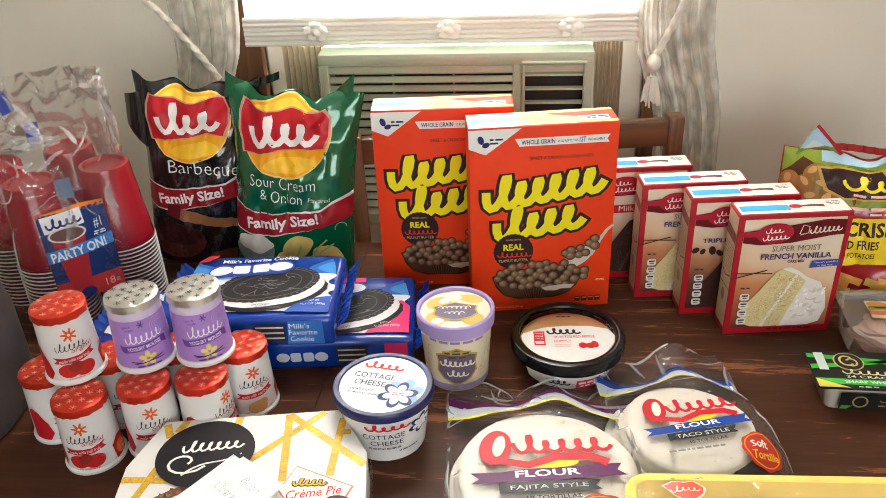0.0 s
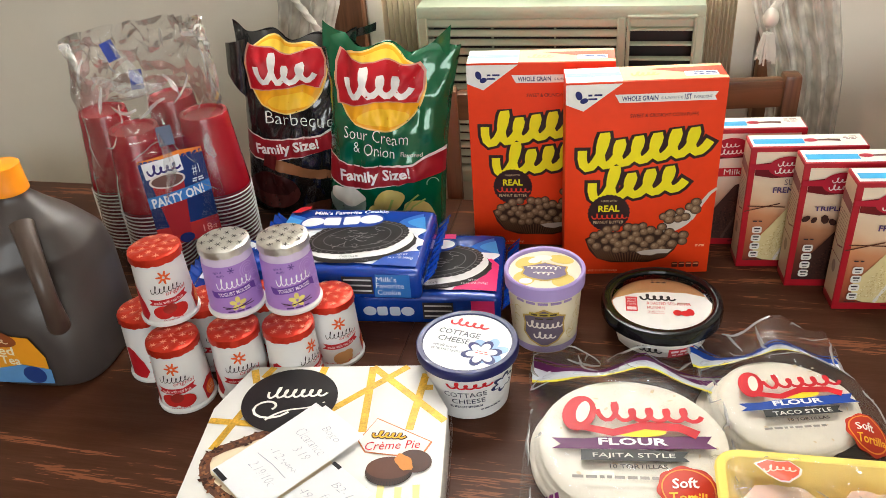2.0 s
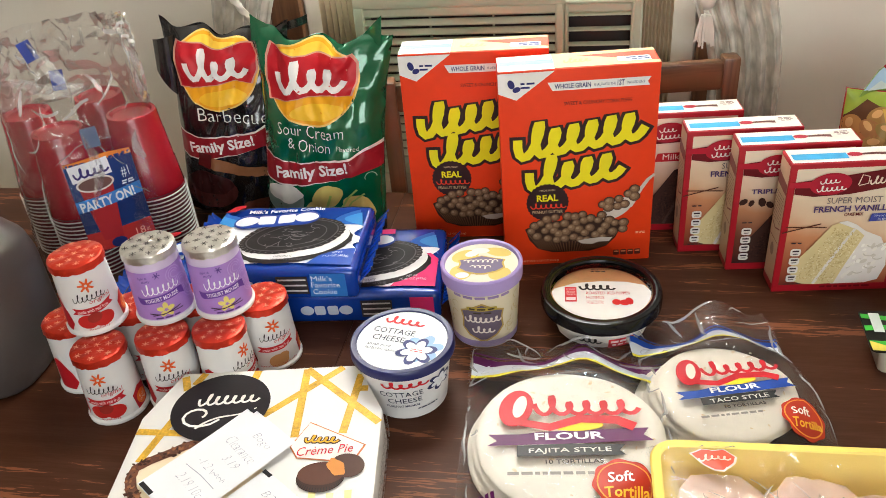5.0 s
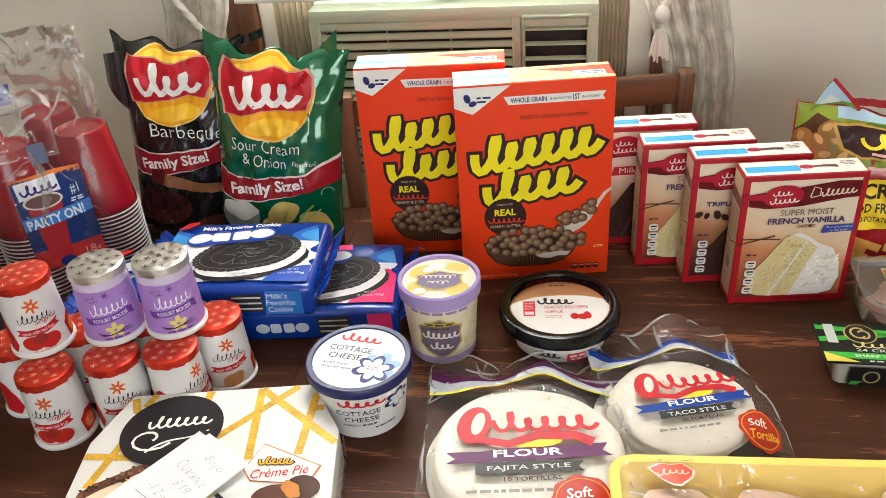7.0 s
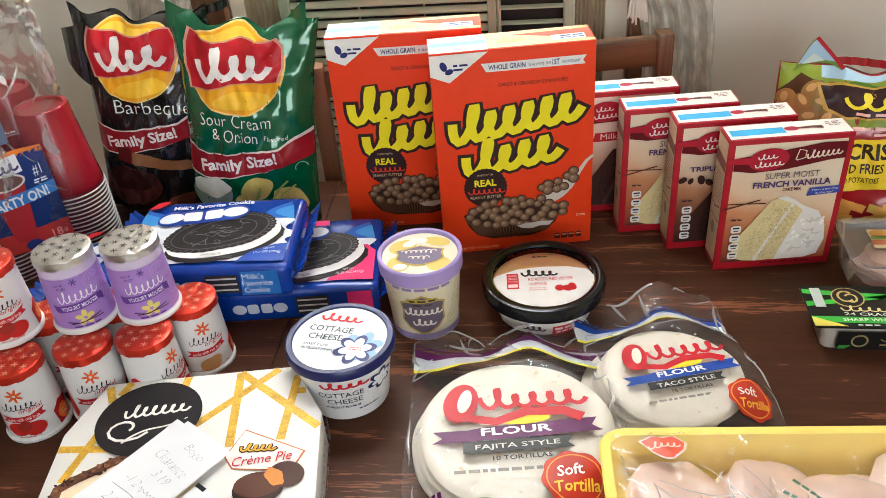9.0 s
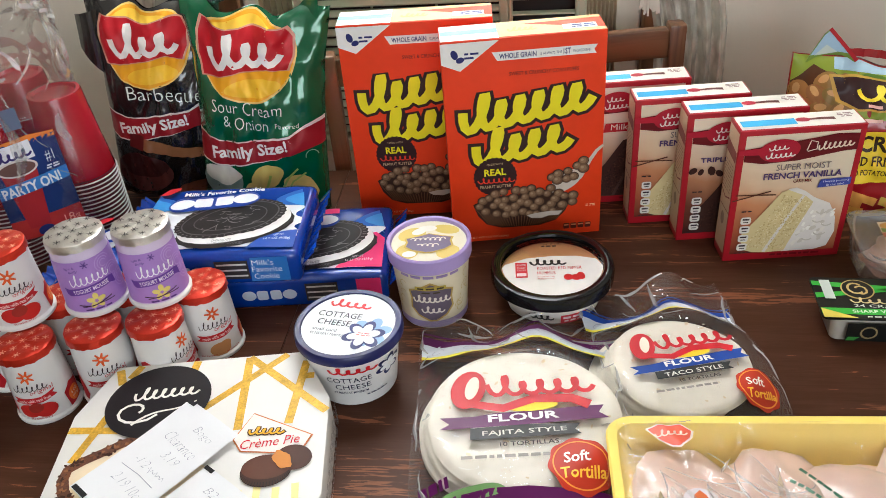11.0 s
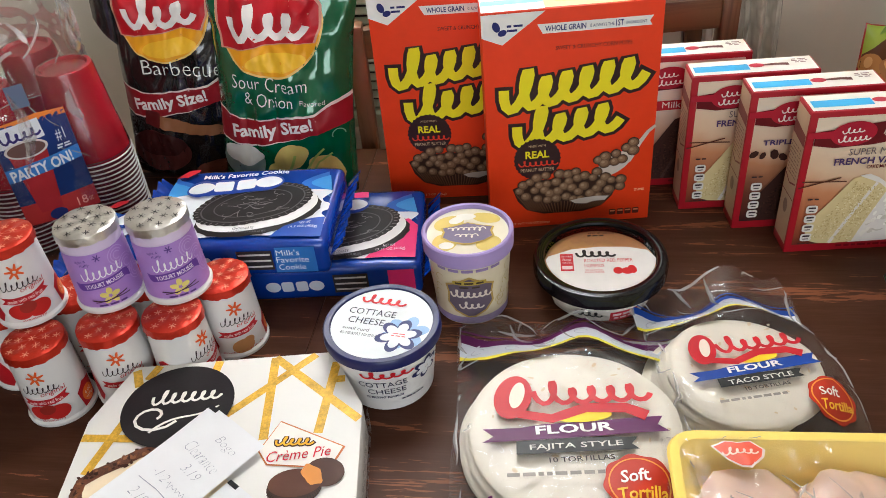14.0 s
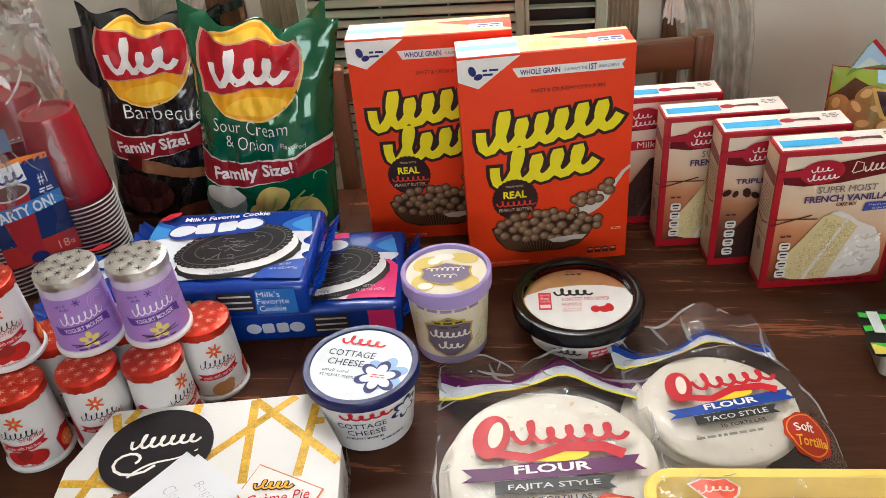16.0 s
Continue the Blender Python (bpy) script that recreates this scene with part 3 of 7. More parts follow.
# ---- curtains ----
def lace():
    m = bpy.data.materials.new("lace_cloth")
    m.use_nodes = True
    n, l = m.node_tree.nodes, m.node_tree.links
    d, t, mx, tr, m2 = n["Principled BSDF"], n.new("ShaderNodeBsdfTranslucent"), n.new("ShaderNodeMixShader"), n.new("ShaderNodeBsdfTransparent"), n.new("ShaderNodeMixShader")
    co, vo, rp, no = n.new("ShaderNodeTexCoord"), n.new("ShaderNodeTexVoronoi"), n.new("ShaderNodeMapRange"), n.new("ShaderNodeTexNoise")
    l.new(co.outputs["Object"], vo.inputs["Vector"])
    l.new(co.outputs["Object"], no.inputs["Vector"])
    vo.inputs["Scale"].default_value, no.inputs["Scale"].default_value = 32, 22
    d.inputs["Roughness"].default_value = 0.8
    cr = n.new("ShaderNodeValToRGB")
    cr.color_ramp.elements[0].position, cr.color_ramp.elements[1].position = 0.42, 0.6
    cr.color_ramp.elements[0].color, cr.color_ramp.elements[1].color = (0.58, 0.55, 0.48, 1), (0.86, 0.83, 0.76, 1)
    l.new(no.outputs["Fac"], cr.inputs[0])
    l.new(cr.outputs[0], d.inputs["Base Color"])
    t.inputs[0].default_value = (0.66, 0.63, 0.56, 1)
    mx.inputs[0].default_value = 0.3
    l.new(d.outputs[0], mx.inputs[1])
    l.new(t.outputs[0], mx.inputs[2])
    rp.inputs[1].default_value, rp.inputs[2].default_value, rp.inputs[3].default_value, rp.inputs[4].default_value = 0.2, 0.75, 0.0, 0.4
    l.new(vo.outputs["Distance"], rp.inputs[0])
    l.new(rp.outputs[0], m2.inputs[0])
    l.new(mx.outputs[0], m2.inputs[1])
    l.new(tr.outputs[0], m2.inputs[2])
    l.new(m2.outputs[0], n["Material Output"].inputs[0])
    return m


LACE = lace()


def tassel(x, y, z, parent):
    part("tassel_knot", blob(0.0125, 0.0125, 0.016, (x, y, z), 0.12, 3, 2), LACE_W, parent, "", True)
    part("tassel_collar", lathe([(0.0, z - 0.008), (0.010, z - 0.012), (0.013, z - 0.022), (0.011, z - 0.028), (0.0, z - 0.03)], 16), LACE_W, parent, "", True)
    rnd = random.Random(4)
    strands = []
    for k in range(34):
        a, r = rnd.uniform(0, 6.283), rnd.uniform(0.3, 1)
        e = rnd.uniform(0.062, 0.074)
        strands.append(tube([(x + r * 0.008 * math.cos(a), y + r * 0.008 * math.sin(a), z - 0.024), (x + r * 0.014 * math.cos(a), y + r * 0.012 * math.sin(a), z - 0.045),
                             (x + r * 0.017 * math.cos(a + 0.1), y + r * 0.013 * math.sin(a), z - e)], 0.0019, 4))
    part("tassel_fringe", merge(*strands), LACE_W, parent, "", True)


def curtain(label, x_in, x_out, side):
    th = thing("lace_curtain", label, "curtain", pose(0, 0, 0), "curtains at the window")

    def f(u, v):
        z = 0.42 + 1.72 * v
        tied = 1 / (1 + math.exp((z - 0.97) / 0.03))
        inner = x_in + side * -0.020 + (-0.055 if side > 0 else 0.055) * tied
        outer = x_out + (0.030 if side > 0 else -0.030) * (1 - tied)
        x = outer + (inner - outer) * u
        deep = 1.0 + 0.5 * tied
        fold = 0.011 * deep * math.sin(u * 31 + 1.7 * math.sin(3 * v + u)) + 0.006 * math.sin(u * 67 + 4 * v) + 0.004 * math.sin(u * 17 + 23 * v)
        return Vector((x + 0.006 * math.sin(7 * v + 3 * u), 1.415 + fold, z))
    part("cloth", sheet(f, 70, 40), LACE, th, "cream patterned lace", True)
    return th


cl = curtain("cream lace curtain tied back with a rope", -0.400, -0.580, 1)
cr_ = curtain("cream lace curtain with a tasselled rope tie", 0.234, 0.414, -1)
part("rope", tube([(0.338 - 0.052 * (k / 30) ** 1.3, 1.388, 1.150 - 0.135 * k / 30) for k in range(31)], 0.0055, 12, 0.55), LACE_W, cr_, "twisted cream rope", True)
tassel(0.285, 1.384, 1.006, cr_)
part("rope", tube([(-0.575 + 0.11 * (k / 30) ** 0.8, 1.388, 1.125 - 0.14 * k / 30) for k in range(31)], 0.0055, 12, 0.55), LACE_W, cl, "twisted cream rope", True)


# ---- the chair behind the table ----
chair = thing("dining_chair", "brown varnished wooden chair tucked behind the table", "chair", pose(0.05, 1.303, 0, 0, 0, 9))
for x in (-0.275, 0.262):
    part("back_post", box(0.027, 0.030, 0.931, (x, -0.015, 0), 0.006, 2), CHAIR_UP, chair, "", True)
part("top_rail", box(0.512, 0.022, 0.046, (-0.249, -0.011, 0.878), 0.005, 2), CHAIR, chair, "", True)
part("lower_rail", box(0.512, 0.020, 0.04, (-0.249, -0.010, 0.56), 0.004), CHAIR, chair, "", True)
for x in (-0.13, 0.0, 0.12):
    part("back_slat", box(0.04, 0.014, 0.28, (x - 0.02, -0.007, 0.599), 0.003), CHAIR_UP, chair, "", True)
part("seat", box(0.52, 0.40, 0.03, (-0.27, -0.42, 0.43), 0.01, 2), CHAIR, chair, "", True)
for x in (-0.265, 0.215):
    part("front_leg", box(0.036, 0.036, 0.43, (x, -0.40, 0), 0.005), CHAIR_UP, chair, "", True)

# ---- the table ----
TX0, TX1, TY0, TY1 = -1.12, 0.86, 0.28, 1.205
SEAM = -0.184
table = thing("dining_table", "brown walnut-grained dining table with a leaf seam", "table", pose(0, 0, 0))
part("table_leaf", box(SEAM - 0.0001 - TX0, TY1 - TY0, 0.03, (TX0, TY0, TOP - 0.03), 0.0006, 1), TABLE, table, "", True)
part("table_leaf", box(TX1 - SEAM - 0.0001, TY1 - TY0, 0.03, (SEAM + 0.0001, TY0, TOP - 0.0301), 0.0006, 1), TABLE, table, "", True)
for y in (TY0 + 0.06, TY1 - 0.085):
    part("apron", box(TX1 - TX0 - 0.2, 0.022, 0.08, (TX0 + 0.1, y, TOP - 0.1105), 0.002), CHAIR, table)
for x in (TX0 + 0.06, TX1 - 0.13):
    for y in (TY0 + 0.05, TY1 - 0.12):
        part("leg", box(0.07, 0.07, TOP - 0.031, (x, y, 0), 0.006, 2), CHAIR_UP, table, "", True)


# ---- cereal boxes ----
def cereal_box(m, label):
    w, d, h = 0.196, 0.052, 0.281
    ORANGE, BROWN, YEL = ink(230, 62, 16, 0.5), ink(52, 30, 32), ink(238, 226, 30)
    th = thing("cereal_box", label, "cereal box", m, "cereal boxes")
    part("carton", box(w, d, h, (0, 0, 0), 0.0015, 2), ORANGE, th, "orange printed carton", True)
    F, T = flat((0, 0, 0), (1, 0, 0), (0, 0, 1)), flat((0, 0, h), (1, 0, 0), (0, 1, 0))
    white, navy = ink(236, 236, 232), ink(40, 46, 110)
    Art().poly([(0, 0.279), (0.069, 0.279), (0.022, 0.244), (0.0, 0.2535)]).lay("corner_tag", white, th, F, 1)
    a = Art().oval(0.016, 0.265, 0.004, 0.006, 20).oval(0.0225, 0.258, 0.005, 0.0035, 20).bars(0.036, 0.265, 0.017, 0.0025, 0, 2, 1).bars(0.033, 0.260, 0.011, 0.0025, 0, 1, 2)
    a.lay("maker_mark", navy, th, F, 2)
    Art().poly([(0.060, 0.2645), (0.066, 0.2535), (0.1835, 0.2535), (0.1805, 0.2585), (0.1845, 0.2645)]).lay("banner", white, th, F, 1)
    Art().text("WHOLE GRAIN", 0.0905, 0.259, 0.044, 0.0064, 0, 0.02).text("IS ALWAYS THE", 0.1295, 0.2585, 0.026, 0.0034).text("1ST", 0.1485, 0.2592, 0.0085, 0.0072, 0, 0.02).text("INGREDIENT", 0.1665, 0.2585, 0.022, 0.0034).lay("lettering", navy, th, F, 2)
    Art().text("SWEET & CRUNCHY CORN PUFFS", 0.1215, 0.236, 0.083, 0.0048).lay("lettering", BROWN, th, F, 1)
    # the maker's two-line sign: leaning yellow strokes on a dark ground
    for cx, cy, w_, n_, seed_ in ((0.098, 0.197, 0.166, 7, 5), (0.092, 0.147, 0.126, 5, 12)):
        Art().mark(cx, cy, w_, 0.056, 8, n_, 0.35, 0.30, 0.0044, seed_).lay("sign_ground", BROWN, th, F, 1)
        Art().mark(cx, cy, w_, 0.056, 8, n_, 0.35, 0.30, 0.0, seed_).lay("sign", YEL, th, F, 2.2)
    Art().oval(0.0585, 0.098, 0.0275, None, 0, 90, 0.025, 30).lay("badge", BROWN, th, F, 3)
    Art().text("REAL", 0.0585, 0.105, 0.028, 0.0100, 0, 0.03).lay("lettering", YEL, th, F, 4)
    Art().mark(0.0585, 0.0935, 0.046, 0.0095, 0, 7, 0.0, 0.18, 0.0, 5).lay("badge_mark", ink(226, 62, 40), th, F, 4)
    Art().text("PEANUT BUTTER", 0.0585, 0.0840, 0.040, 0.0044).text("MADE WITH", 0.0585, 0.1165, 0.02, 0.0028).lay("lettering", ink(216, 190, 150), th, F, 4)
    # the pictured bowl: a crimped paper cup heaped with corn puffs, and a spoon
    rnd = random.Random(8)
    Art().poly([(0.028, 0.058), (0.034, 0.040), (0.045, 0.026), (0.065, 0.019), (0.115, 0.0185), (0.137, 0.025), (0.149, 0.038), (0.158, 0.060), (0.14, 0.07), (0.05, 0.068)]).lay("pictured_cup", ink(60, 36, 26), th, F, 1)
    a = Art()
    for k in range(30):
        q = k / 29
        a.line([(0.031 + 0.125 * q, 0.052 - 0.016 * math.sin(q * 3.14)), (0.048 + 0.088 * q, 0.026 - 0.0065 * math.sin(q * 3.14))], 0.0013)
    a.lay("cup_pleats", ink(112, 78, 56), th, F, 2)
    Art().line([(0.196, 0.131), (0.188, 0.124), (0.179, 0.110), (0.170, 0.092), (0.166, 0.086)], 0.0035, 0.007).oval(0.150, 0.083, 0.024, 0.012, 35).lay("pictured_spoon", ink(212, 202, 190), th, F, 2)
    rnd, puffs = random.Random(8), []
    for k in range(1500):
        x, y = rnd.uniform(0.033, 0.160), rnd.uniform(0.036, 0.080)
        if ((x - 0.097) / 0.064) ** 2 + ((y - 0.057) / 0.0215) ** 2 < 1 and all(math.hypot(x - p_, y - q_) > 0.0086 for p_, q_ in puffs):
            puffs.append((x, y))
    for k in range(400):
        t_, y = rnd.uniform(-1, 1), rnd.uniform(-1, 1)
        x, y = 0.151 + 0.021 * t_, 0.094 + 0.011 * t_ + 0.009 * y
        if all(math.hypot(x - p_, y - q_) > 0.0088 for p_, q_ in puffs):
            puffs.append((x, y))
    puffs.sort(key=lambda p_: -p_[1])
    sizes = [rnd.uniform(0.0052, 0.0066) for _ in puffs]
    for lay_, (c, off, sz) in enumerate(((ink(62, 42, 32), 0.0, 1.18), (ink(112, 84, 62), 0.0, 1.0), (ink(142, 112, 86), 0.12, 0.72), (ink(172, 144, 116), 0.30, 0.32))):
        a = Art()
        for (x, y), r in zip(puffs, sizes):
            a.oval(x - off * r, y + off * r, r * sz, r * sz * 0.94, 0, 14)
        a.lay("puff_print", c, th, F, 4 + lay_)
    Art().poly([(0.098, 0.037), (0.104, 0.0325), (0.118, 0.031), (0.126, 0.034), (0.140, 0.034), (0.145, 0.040), (0.13, 0.041), (0.11, 0.0395)]).lay("pictured_milk", ink(206, 196, 186), th, F, 8.5)
    Art().text("NET WT 11.5 OZ (326g)", 0.048, 0.0058, 0.05, 0.0040).bars(0.182, 0.045, 0.012, 0.0012, 0, 2, 1).bars(0.182, 0.043, 0.012, 0.0012, 0, 3, 4).lay("lettering", ink(250, 190, 150), th, F, 1)
    a = Art()
    for k in range(4):
        a.rect(0.151 + 0.0095 * k, 0.0135, 0.008, 0.0085, 0, 0.0015)
    a.lay("nutrition_tab", ink(90, 34, 24), th, F, 1)
    a = Art()
    for k in range(4):
        a.rect(0.151 + 0.0095 * k, 0.0152, 0.006, 0.002)
    a.lay("nutrition_print", ink(225, 140, 100), th, F, 2)
    # top flap
    Art().poly([(0.0006, 0.001), (0.069, 0.001), (0.069, 0.051), (0.0006, 0.051)]).lay("flap_tag", white, th, T, 1)
    Art().rect(0.035, 0.026, 0.068, 0.013).lay("flap_stripe", ink(120, 205, 232), th, T, 2)
    Art().poly([(0.069, 0.003), (0.1955, 0.001), (0.1955, 0.008), (0.1, 0.040), (0.195, 0.043), (0.195, 0.0515), (0.069, 0.051)]).lay("flap_glue", ink(240, 180, 120), th, T, 1)
    Art().mark(0.098, 0.024, 0.034, 0.016, 0, 5, 0.3, 0.16, 0.0, 5).lay("flap_sign", ink(240, 214, 90), th, T, 2)
    Art().rect(0.166, 0.018, 0.040, 0.016, 0, 0.002).lay("coupon", ink(222, 226, 240), th, T, 2)
    Art().bars(0.170, 0.0205, 0.026, 0.004, 0, 2, 2).bars(0.170, 0.0145, 0.028, 0.003, 0, 4, 3).lay("coupon_print", navy, th, T, 3)
    return th


cereal_box(pose(-0.138, 1.068, TOP, 0, 0, 4.5), "orange cereal box standing behind another, partly hidden")
cereal_box(pose(0.0, 1.0, TOP, 0, 0, 8.2), "orange cereal box with a pictured bowl of brown puffs")


# ---- cake mix boxes ----
PANELS = {"vanilla": panel_print("vanilla_panel_print", ((0.06, (112, 44, 32)), (0.28, (172, 92, 60)), (0.50, (206, 142, 100)), (0.66, (222, 190, 158)), (0.9, (230, 212, 188))), 1.6),
          "triple": panel_print("triple_panel_print", ((0.06, (58, 26, 24)), (0.30, (112, 58, 42)), (0.52, (184, 128, 92)), (0.68, (220, 192, 164)), (0.9, (230, 214, 192))), 1.2),
          "milk": panel_print("milk_panel_print", ((0.06, (70, 34, 28)), (0.30, (140, 92, 72)), (0.52, (196, 164, 138)), (0.68, (226, 208, 188)), (0.9, (234, 222, 206))), 1.2)}


def cake_box(m, label, flavour):
    w, d, h = 0.143, 0.038, 0.181
    th = thing("cake_mix_box", label, "cake mix box", m, "cake mix boxes in a row")
    RED, DARK = ink(170, 24, 38), ink(104, 18, 26)
    part("carton", box(w, d, h, (0, 0, 0), 0.0012, 2), RED, th, "dark red printed carton", True)
    F, T = flat((0, 0, 0), (1, 0, 0), (0, 0, 1)), flat((0, 0, h), (1, 0, 0), (0, 1, 0))
    L = flat((0, d, 0), (0, -1, 0), (0, 0, 1))
    choc = flavour != "vanilla"
    Art().rect(0.0715, 0.0925, 0.128, 0.164).lay("panel", PANELS[flavour], th, F, 1)
    # dark band with a spoon-shaped red sign
    Art().poly([(0.0075, 0.142), (0.03, 0.138), (0.07, 0.140), (0.12, 0.149), (0.1355, 0.150), (0.1355, 0.171), (0.11, 0.172), (0.07, 0.166), (0.0075, 0.158)]).lay("band", DARK, th, F, 5)
    Art().oval(0.047, 0.1545, 0.0235, 0.0145, 4).poly([(0.0, 0.151), (0.03, 0.150), (0.03, 0.159), (0.0, 0.158)]).lay("sign_ground", ink(176, 30, 52), th, F, 6)
    Art().mark(0.045, 0.159, 0.022, 0.008, 4, 4, 0.2, 0.17, 0, 3).mark(0.048, 0.1495, 0.033, 0.009, 4, 6, 0.2, 0.17, 0, 4).lay("sign", ink(242, 234, 226), th, F, 7)
    Art().line([(0.078, 0.1525), (0.081, 0.1655), (0.089, 0.163), (0.089, 0.154), (0.079, 0.1515)], 0.0014).mark(0.110, 0.1595, 0.040, 0.012, 6, 7, 0.3, 0.11, 0, 6).lay("script_sign", ink(232, 214, 196), th, F, 7)
    grey, plum = ink(120, 104, 106), ink(82, 60, 108)
    if flavour == "vanilla":
        Art().text("SUPER MOIST", 0.078, 0.132, 0.063, 0.0082).lay("lettering", grey, th, F, 6)
        Art().text("FRENCH VANILLA", 0.079, 0.1205, 0.091, 0.0085, 0, 0.025).lay("lettering", plum, th, F, 6)
        Art().text("CAKE MIX", 0.080, 0.1125, 0.022, 0.0045, 0, 0.02).lay("lettering", DARK, th, F, 6)
    elif flavour == "triple":
        Art().text("SUPER MOIST", 0.088, 0.128, 0.05, 0.0075).lay("lettering", grey, th, F, 6)
        Art().text("TRIPLE CHOCOLATE", 0.074, 0.1185, 0.108, 0.0068, 0, 0.025).lay("lettering", plum, th, F, 6)
    else:
        Art().poly([(0.03, 0.111), (0.128, 0.113), (0.128, 0.126), (0.034, 0.124)]).lay("flavour_flag", ink(186, 34, 44), th, F, 6)
        Art().text("Milk Chocolate", 0.083, 0.1185, 0.084, 0.0085).lay("lettering", ink(245, 238, 228), th, F, 7)
    if flavour == "vanilla":
        Art().poly([(0.099, 0.1015), (0.137, 0.1035), (0.137, 0.1135), (0.101, 0.1125)]).lay("flag", ink(68, 78, 160), th, F, 6)
        Art().text("There's pudding", 0.119, 0.1096, 0.031, 0.0034, 2).text("in the mix!", 0.119, 0.1053, 0.020, 0.0030, 2).lay("lettering", ink(220, 224, 244), th, F, 7)
        Art().line([(0.001, 0.089), (0.02, 0.094), (0.045, 0.1005)], 0.0016).line([(0.004, 0.097), (0.03, 0.096), (0.052, 0.095)], 0.0014).lay("vanilla_pods", ink(92, 50, 34), th, F, 6)
    elif flavour == "triple":
        a = Art()
        for x, y, r in ((0.012, 0.104, 0.006), (0.022, 0.102, 0.005), (0.035, 0.103, 0.007), (0.045, 0.099, 0.006), (0.055, 0.104, 0.005)):
            a.oval(x, y, r, r * 0.7, 30 * x * 100, 7)
        a.lay("chocolate_curls", ink(62, 34, 28), th, F, 6)
    # the pictured slice of cake
    crumb, crumb2, crumb3, icing = (ink(222, 204, 152), ink(198, 174, 118), ink(238, 226, 186), ink(232, 226, 220)) if not choc else (ink(64, 38, 32), ink(40, 24, 22), ink(92, 60, 48), ink(86, 62, 56))
    Art().poly([(0.066, 0.102), (0.075, 0.1035), (0.086, 0.098), (0.098, 0.0885), (0.118, 0.079), (0.128, 0.059), (0.131, 0.038), (0.125, 0.017), (0.110, 0.0125), (0.070, 0.012), (0.050, 0.05)]).lay("pictured_icing", icing, th, F, 6)
    Art().poly([(0.018, 0.041), (0.0185, 0.030), (0.024, 0.017), (0.034, 0.0135), (0.050, 0.012), (0.073, 0.013), (0.082, 0.040), (0.098, 0.082), (0.088, 0.091), (0.066, 0.101), (0.058, 0.098), (0.038, 0.068)]).lay("pictured_cake", crumb, th, F, 7)
    Art().line([(0.048, 0.013), (0.060, 0.040), (0.072, 0.066), (0.085, 0.092)], 0.0042, 0.0034).lay("pictured_filling", icing, th, F, 8)
    rnd = random.Random(11)
    for tone, n_ in ((crumb2, 330), (crumb3, 200)):
        a = Art()
        for k in range(n_):
            q, r = rnd.random(), rnd.random()
            x = (0.0235 + 0.046 * q) * (1 - r) + (0.061 + 0.034 * q) * r
            y = (0.021 - 0.005 * q) * (1 - r) + (0.095 - 0.012 * q) * r
            a.oval(x, y, rnd.uniform(0.0005, 0.0014), rnd.uniform(0.0004, 0.0009), rnd.uniform(0, 180), 6)
        a.lay("cake_crumb", tone, th, F, 9)
    rnd = random.Random(21)
    for tone in ((250, 246, 238), (214, 206, 194), (238, 232, 222)) if not choc else ((104, 78, 70), (70, 48, 42), (92, 66, 58)):
        b2 = Art()
        for k in range(12):
            q = rnd.random()
            b2.oval(0.082 + 0.038 * q + rnd.uniform(-0.003, 0.006), 0.020 + 0.012 * q + rnd.uniform(0.0, 0.046) * (1 - 0.1 * q), rnd.uniform(0.002, 0.0048), rnd.uniform(0.0015, 0.003), rnd.uniform(20, 80), 9)
        b2.lay("icing_shape", ink(*tone), th, F, 6.5)
    a = Art()
    for x, y, s in ((0.113, 0.04, 1), (0.108, 0.058, 0.9), (0.119, 0.052, 0.8), (0.099, 0.032, 0.8), (0.11, 0.07, 0.8)):
        a.arc(x, y, 0.008 * s, 0.006 * s, 200, 330, 0.0016)
    a.lay("icing_swirl", ink(206, 198, 186) if not choc else ink(58, 38, 34), th, F, 8)
    a = Art()
    for k in range(4):
        a.rect(0.0205, 0.0225 + 0.0128 * k, 0.0125, 0.0105, 0, 0.003)
    a.lay("nutrition_tab", ink(232, 228, 220), th, F, 9)
    a = Art()
    for k in range(4):
        a.rect(0.0205, 0.0245 + 0.0128 * k, 0.008, 0.0022).rect(0.0205, 0.0205 + 0.0128 * k, 0.006, 0.0012)
    a.bars(0.022, 0.0142, 0.02, 0.0012, 0, 4, 3).bars(0.0195, 0.0745, 0.012, 0.0018, 0, 2, 7).lay("nutrition_print", ink(60, 44, 48), th, F, 10)
    Art().bars(0.088, 0.0065, 0.06, 0.0028, 0, 7, 9).lay("weight_print", ink(120, 14, 26), th, F, 1)
    # top and side
    Art().rect(0.0715, 0.0195, 0.139, 0.034).lay("top_panel", ink(238, 232, 222), th, T, 1)
    Art().rect(0.036, 0.0165, 0.062, 0.0145, 0).lay("top_stripe", ink(64, 170, 222), th, T, 2)
    Art().oval(0.076, 0.019, 0.0085, 0.0052, 0).lay("top_sign", ink(176, 40, 58), th, T, 2)
    Art().poly([(0.084, 0.017), (0.1, 0.017), (0.112, 0.0145), (0.112, 0.0215), (0.098, 0.0225), (0.084, 0.021)]).lay("top_band", ink(104, 56, 50), th, T, 2)
    Art().bars(0.126, 0.029, 0.016, 0.0022, 0, 2, 1).bars(0.126, 0.025, 0.018, 0.0022, 0, 3, 2).bars(0.126, 0.021, 0.012, 0.0022, 0, 2, 3).lay("top_print", ink(150, 120, 120), th, T, 2)
    Art().rect(0.019, 0.094, 0.034, 0.166).lay("side_panel", ink(196, 172, 142), th, L, 1)
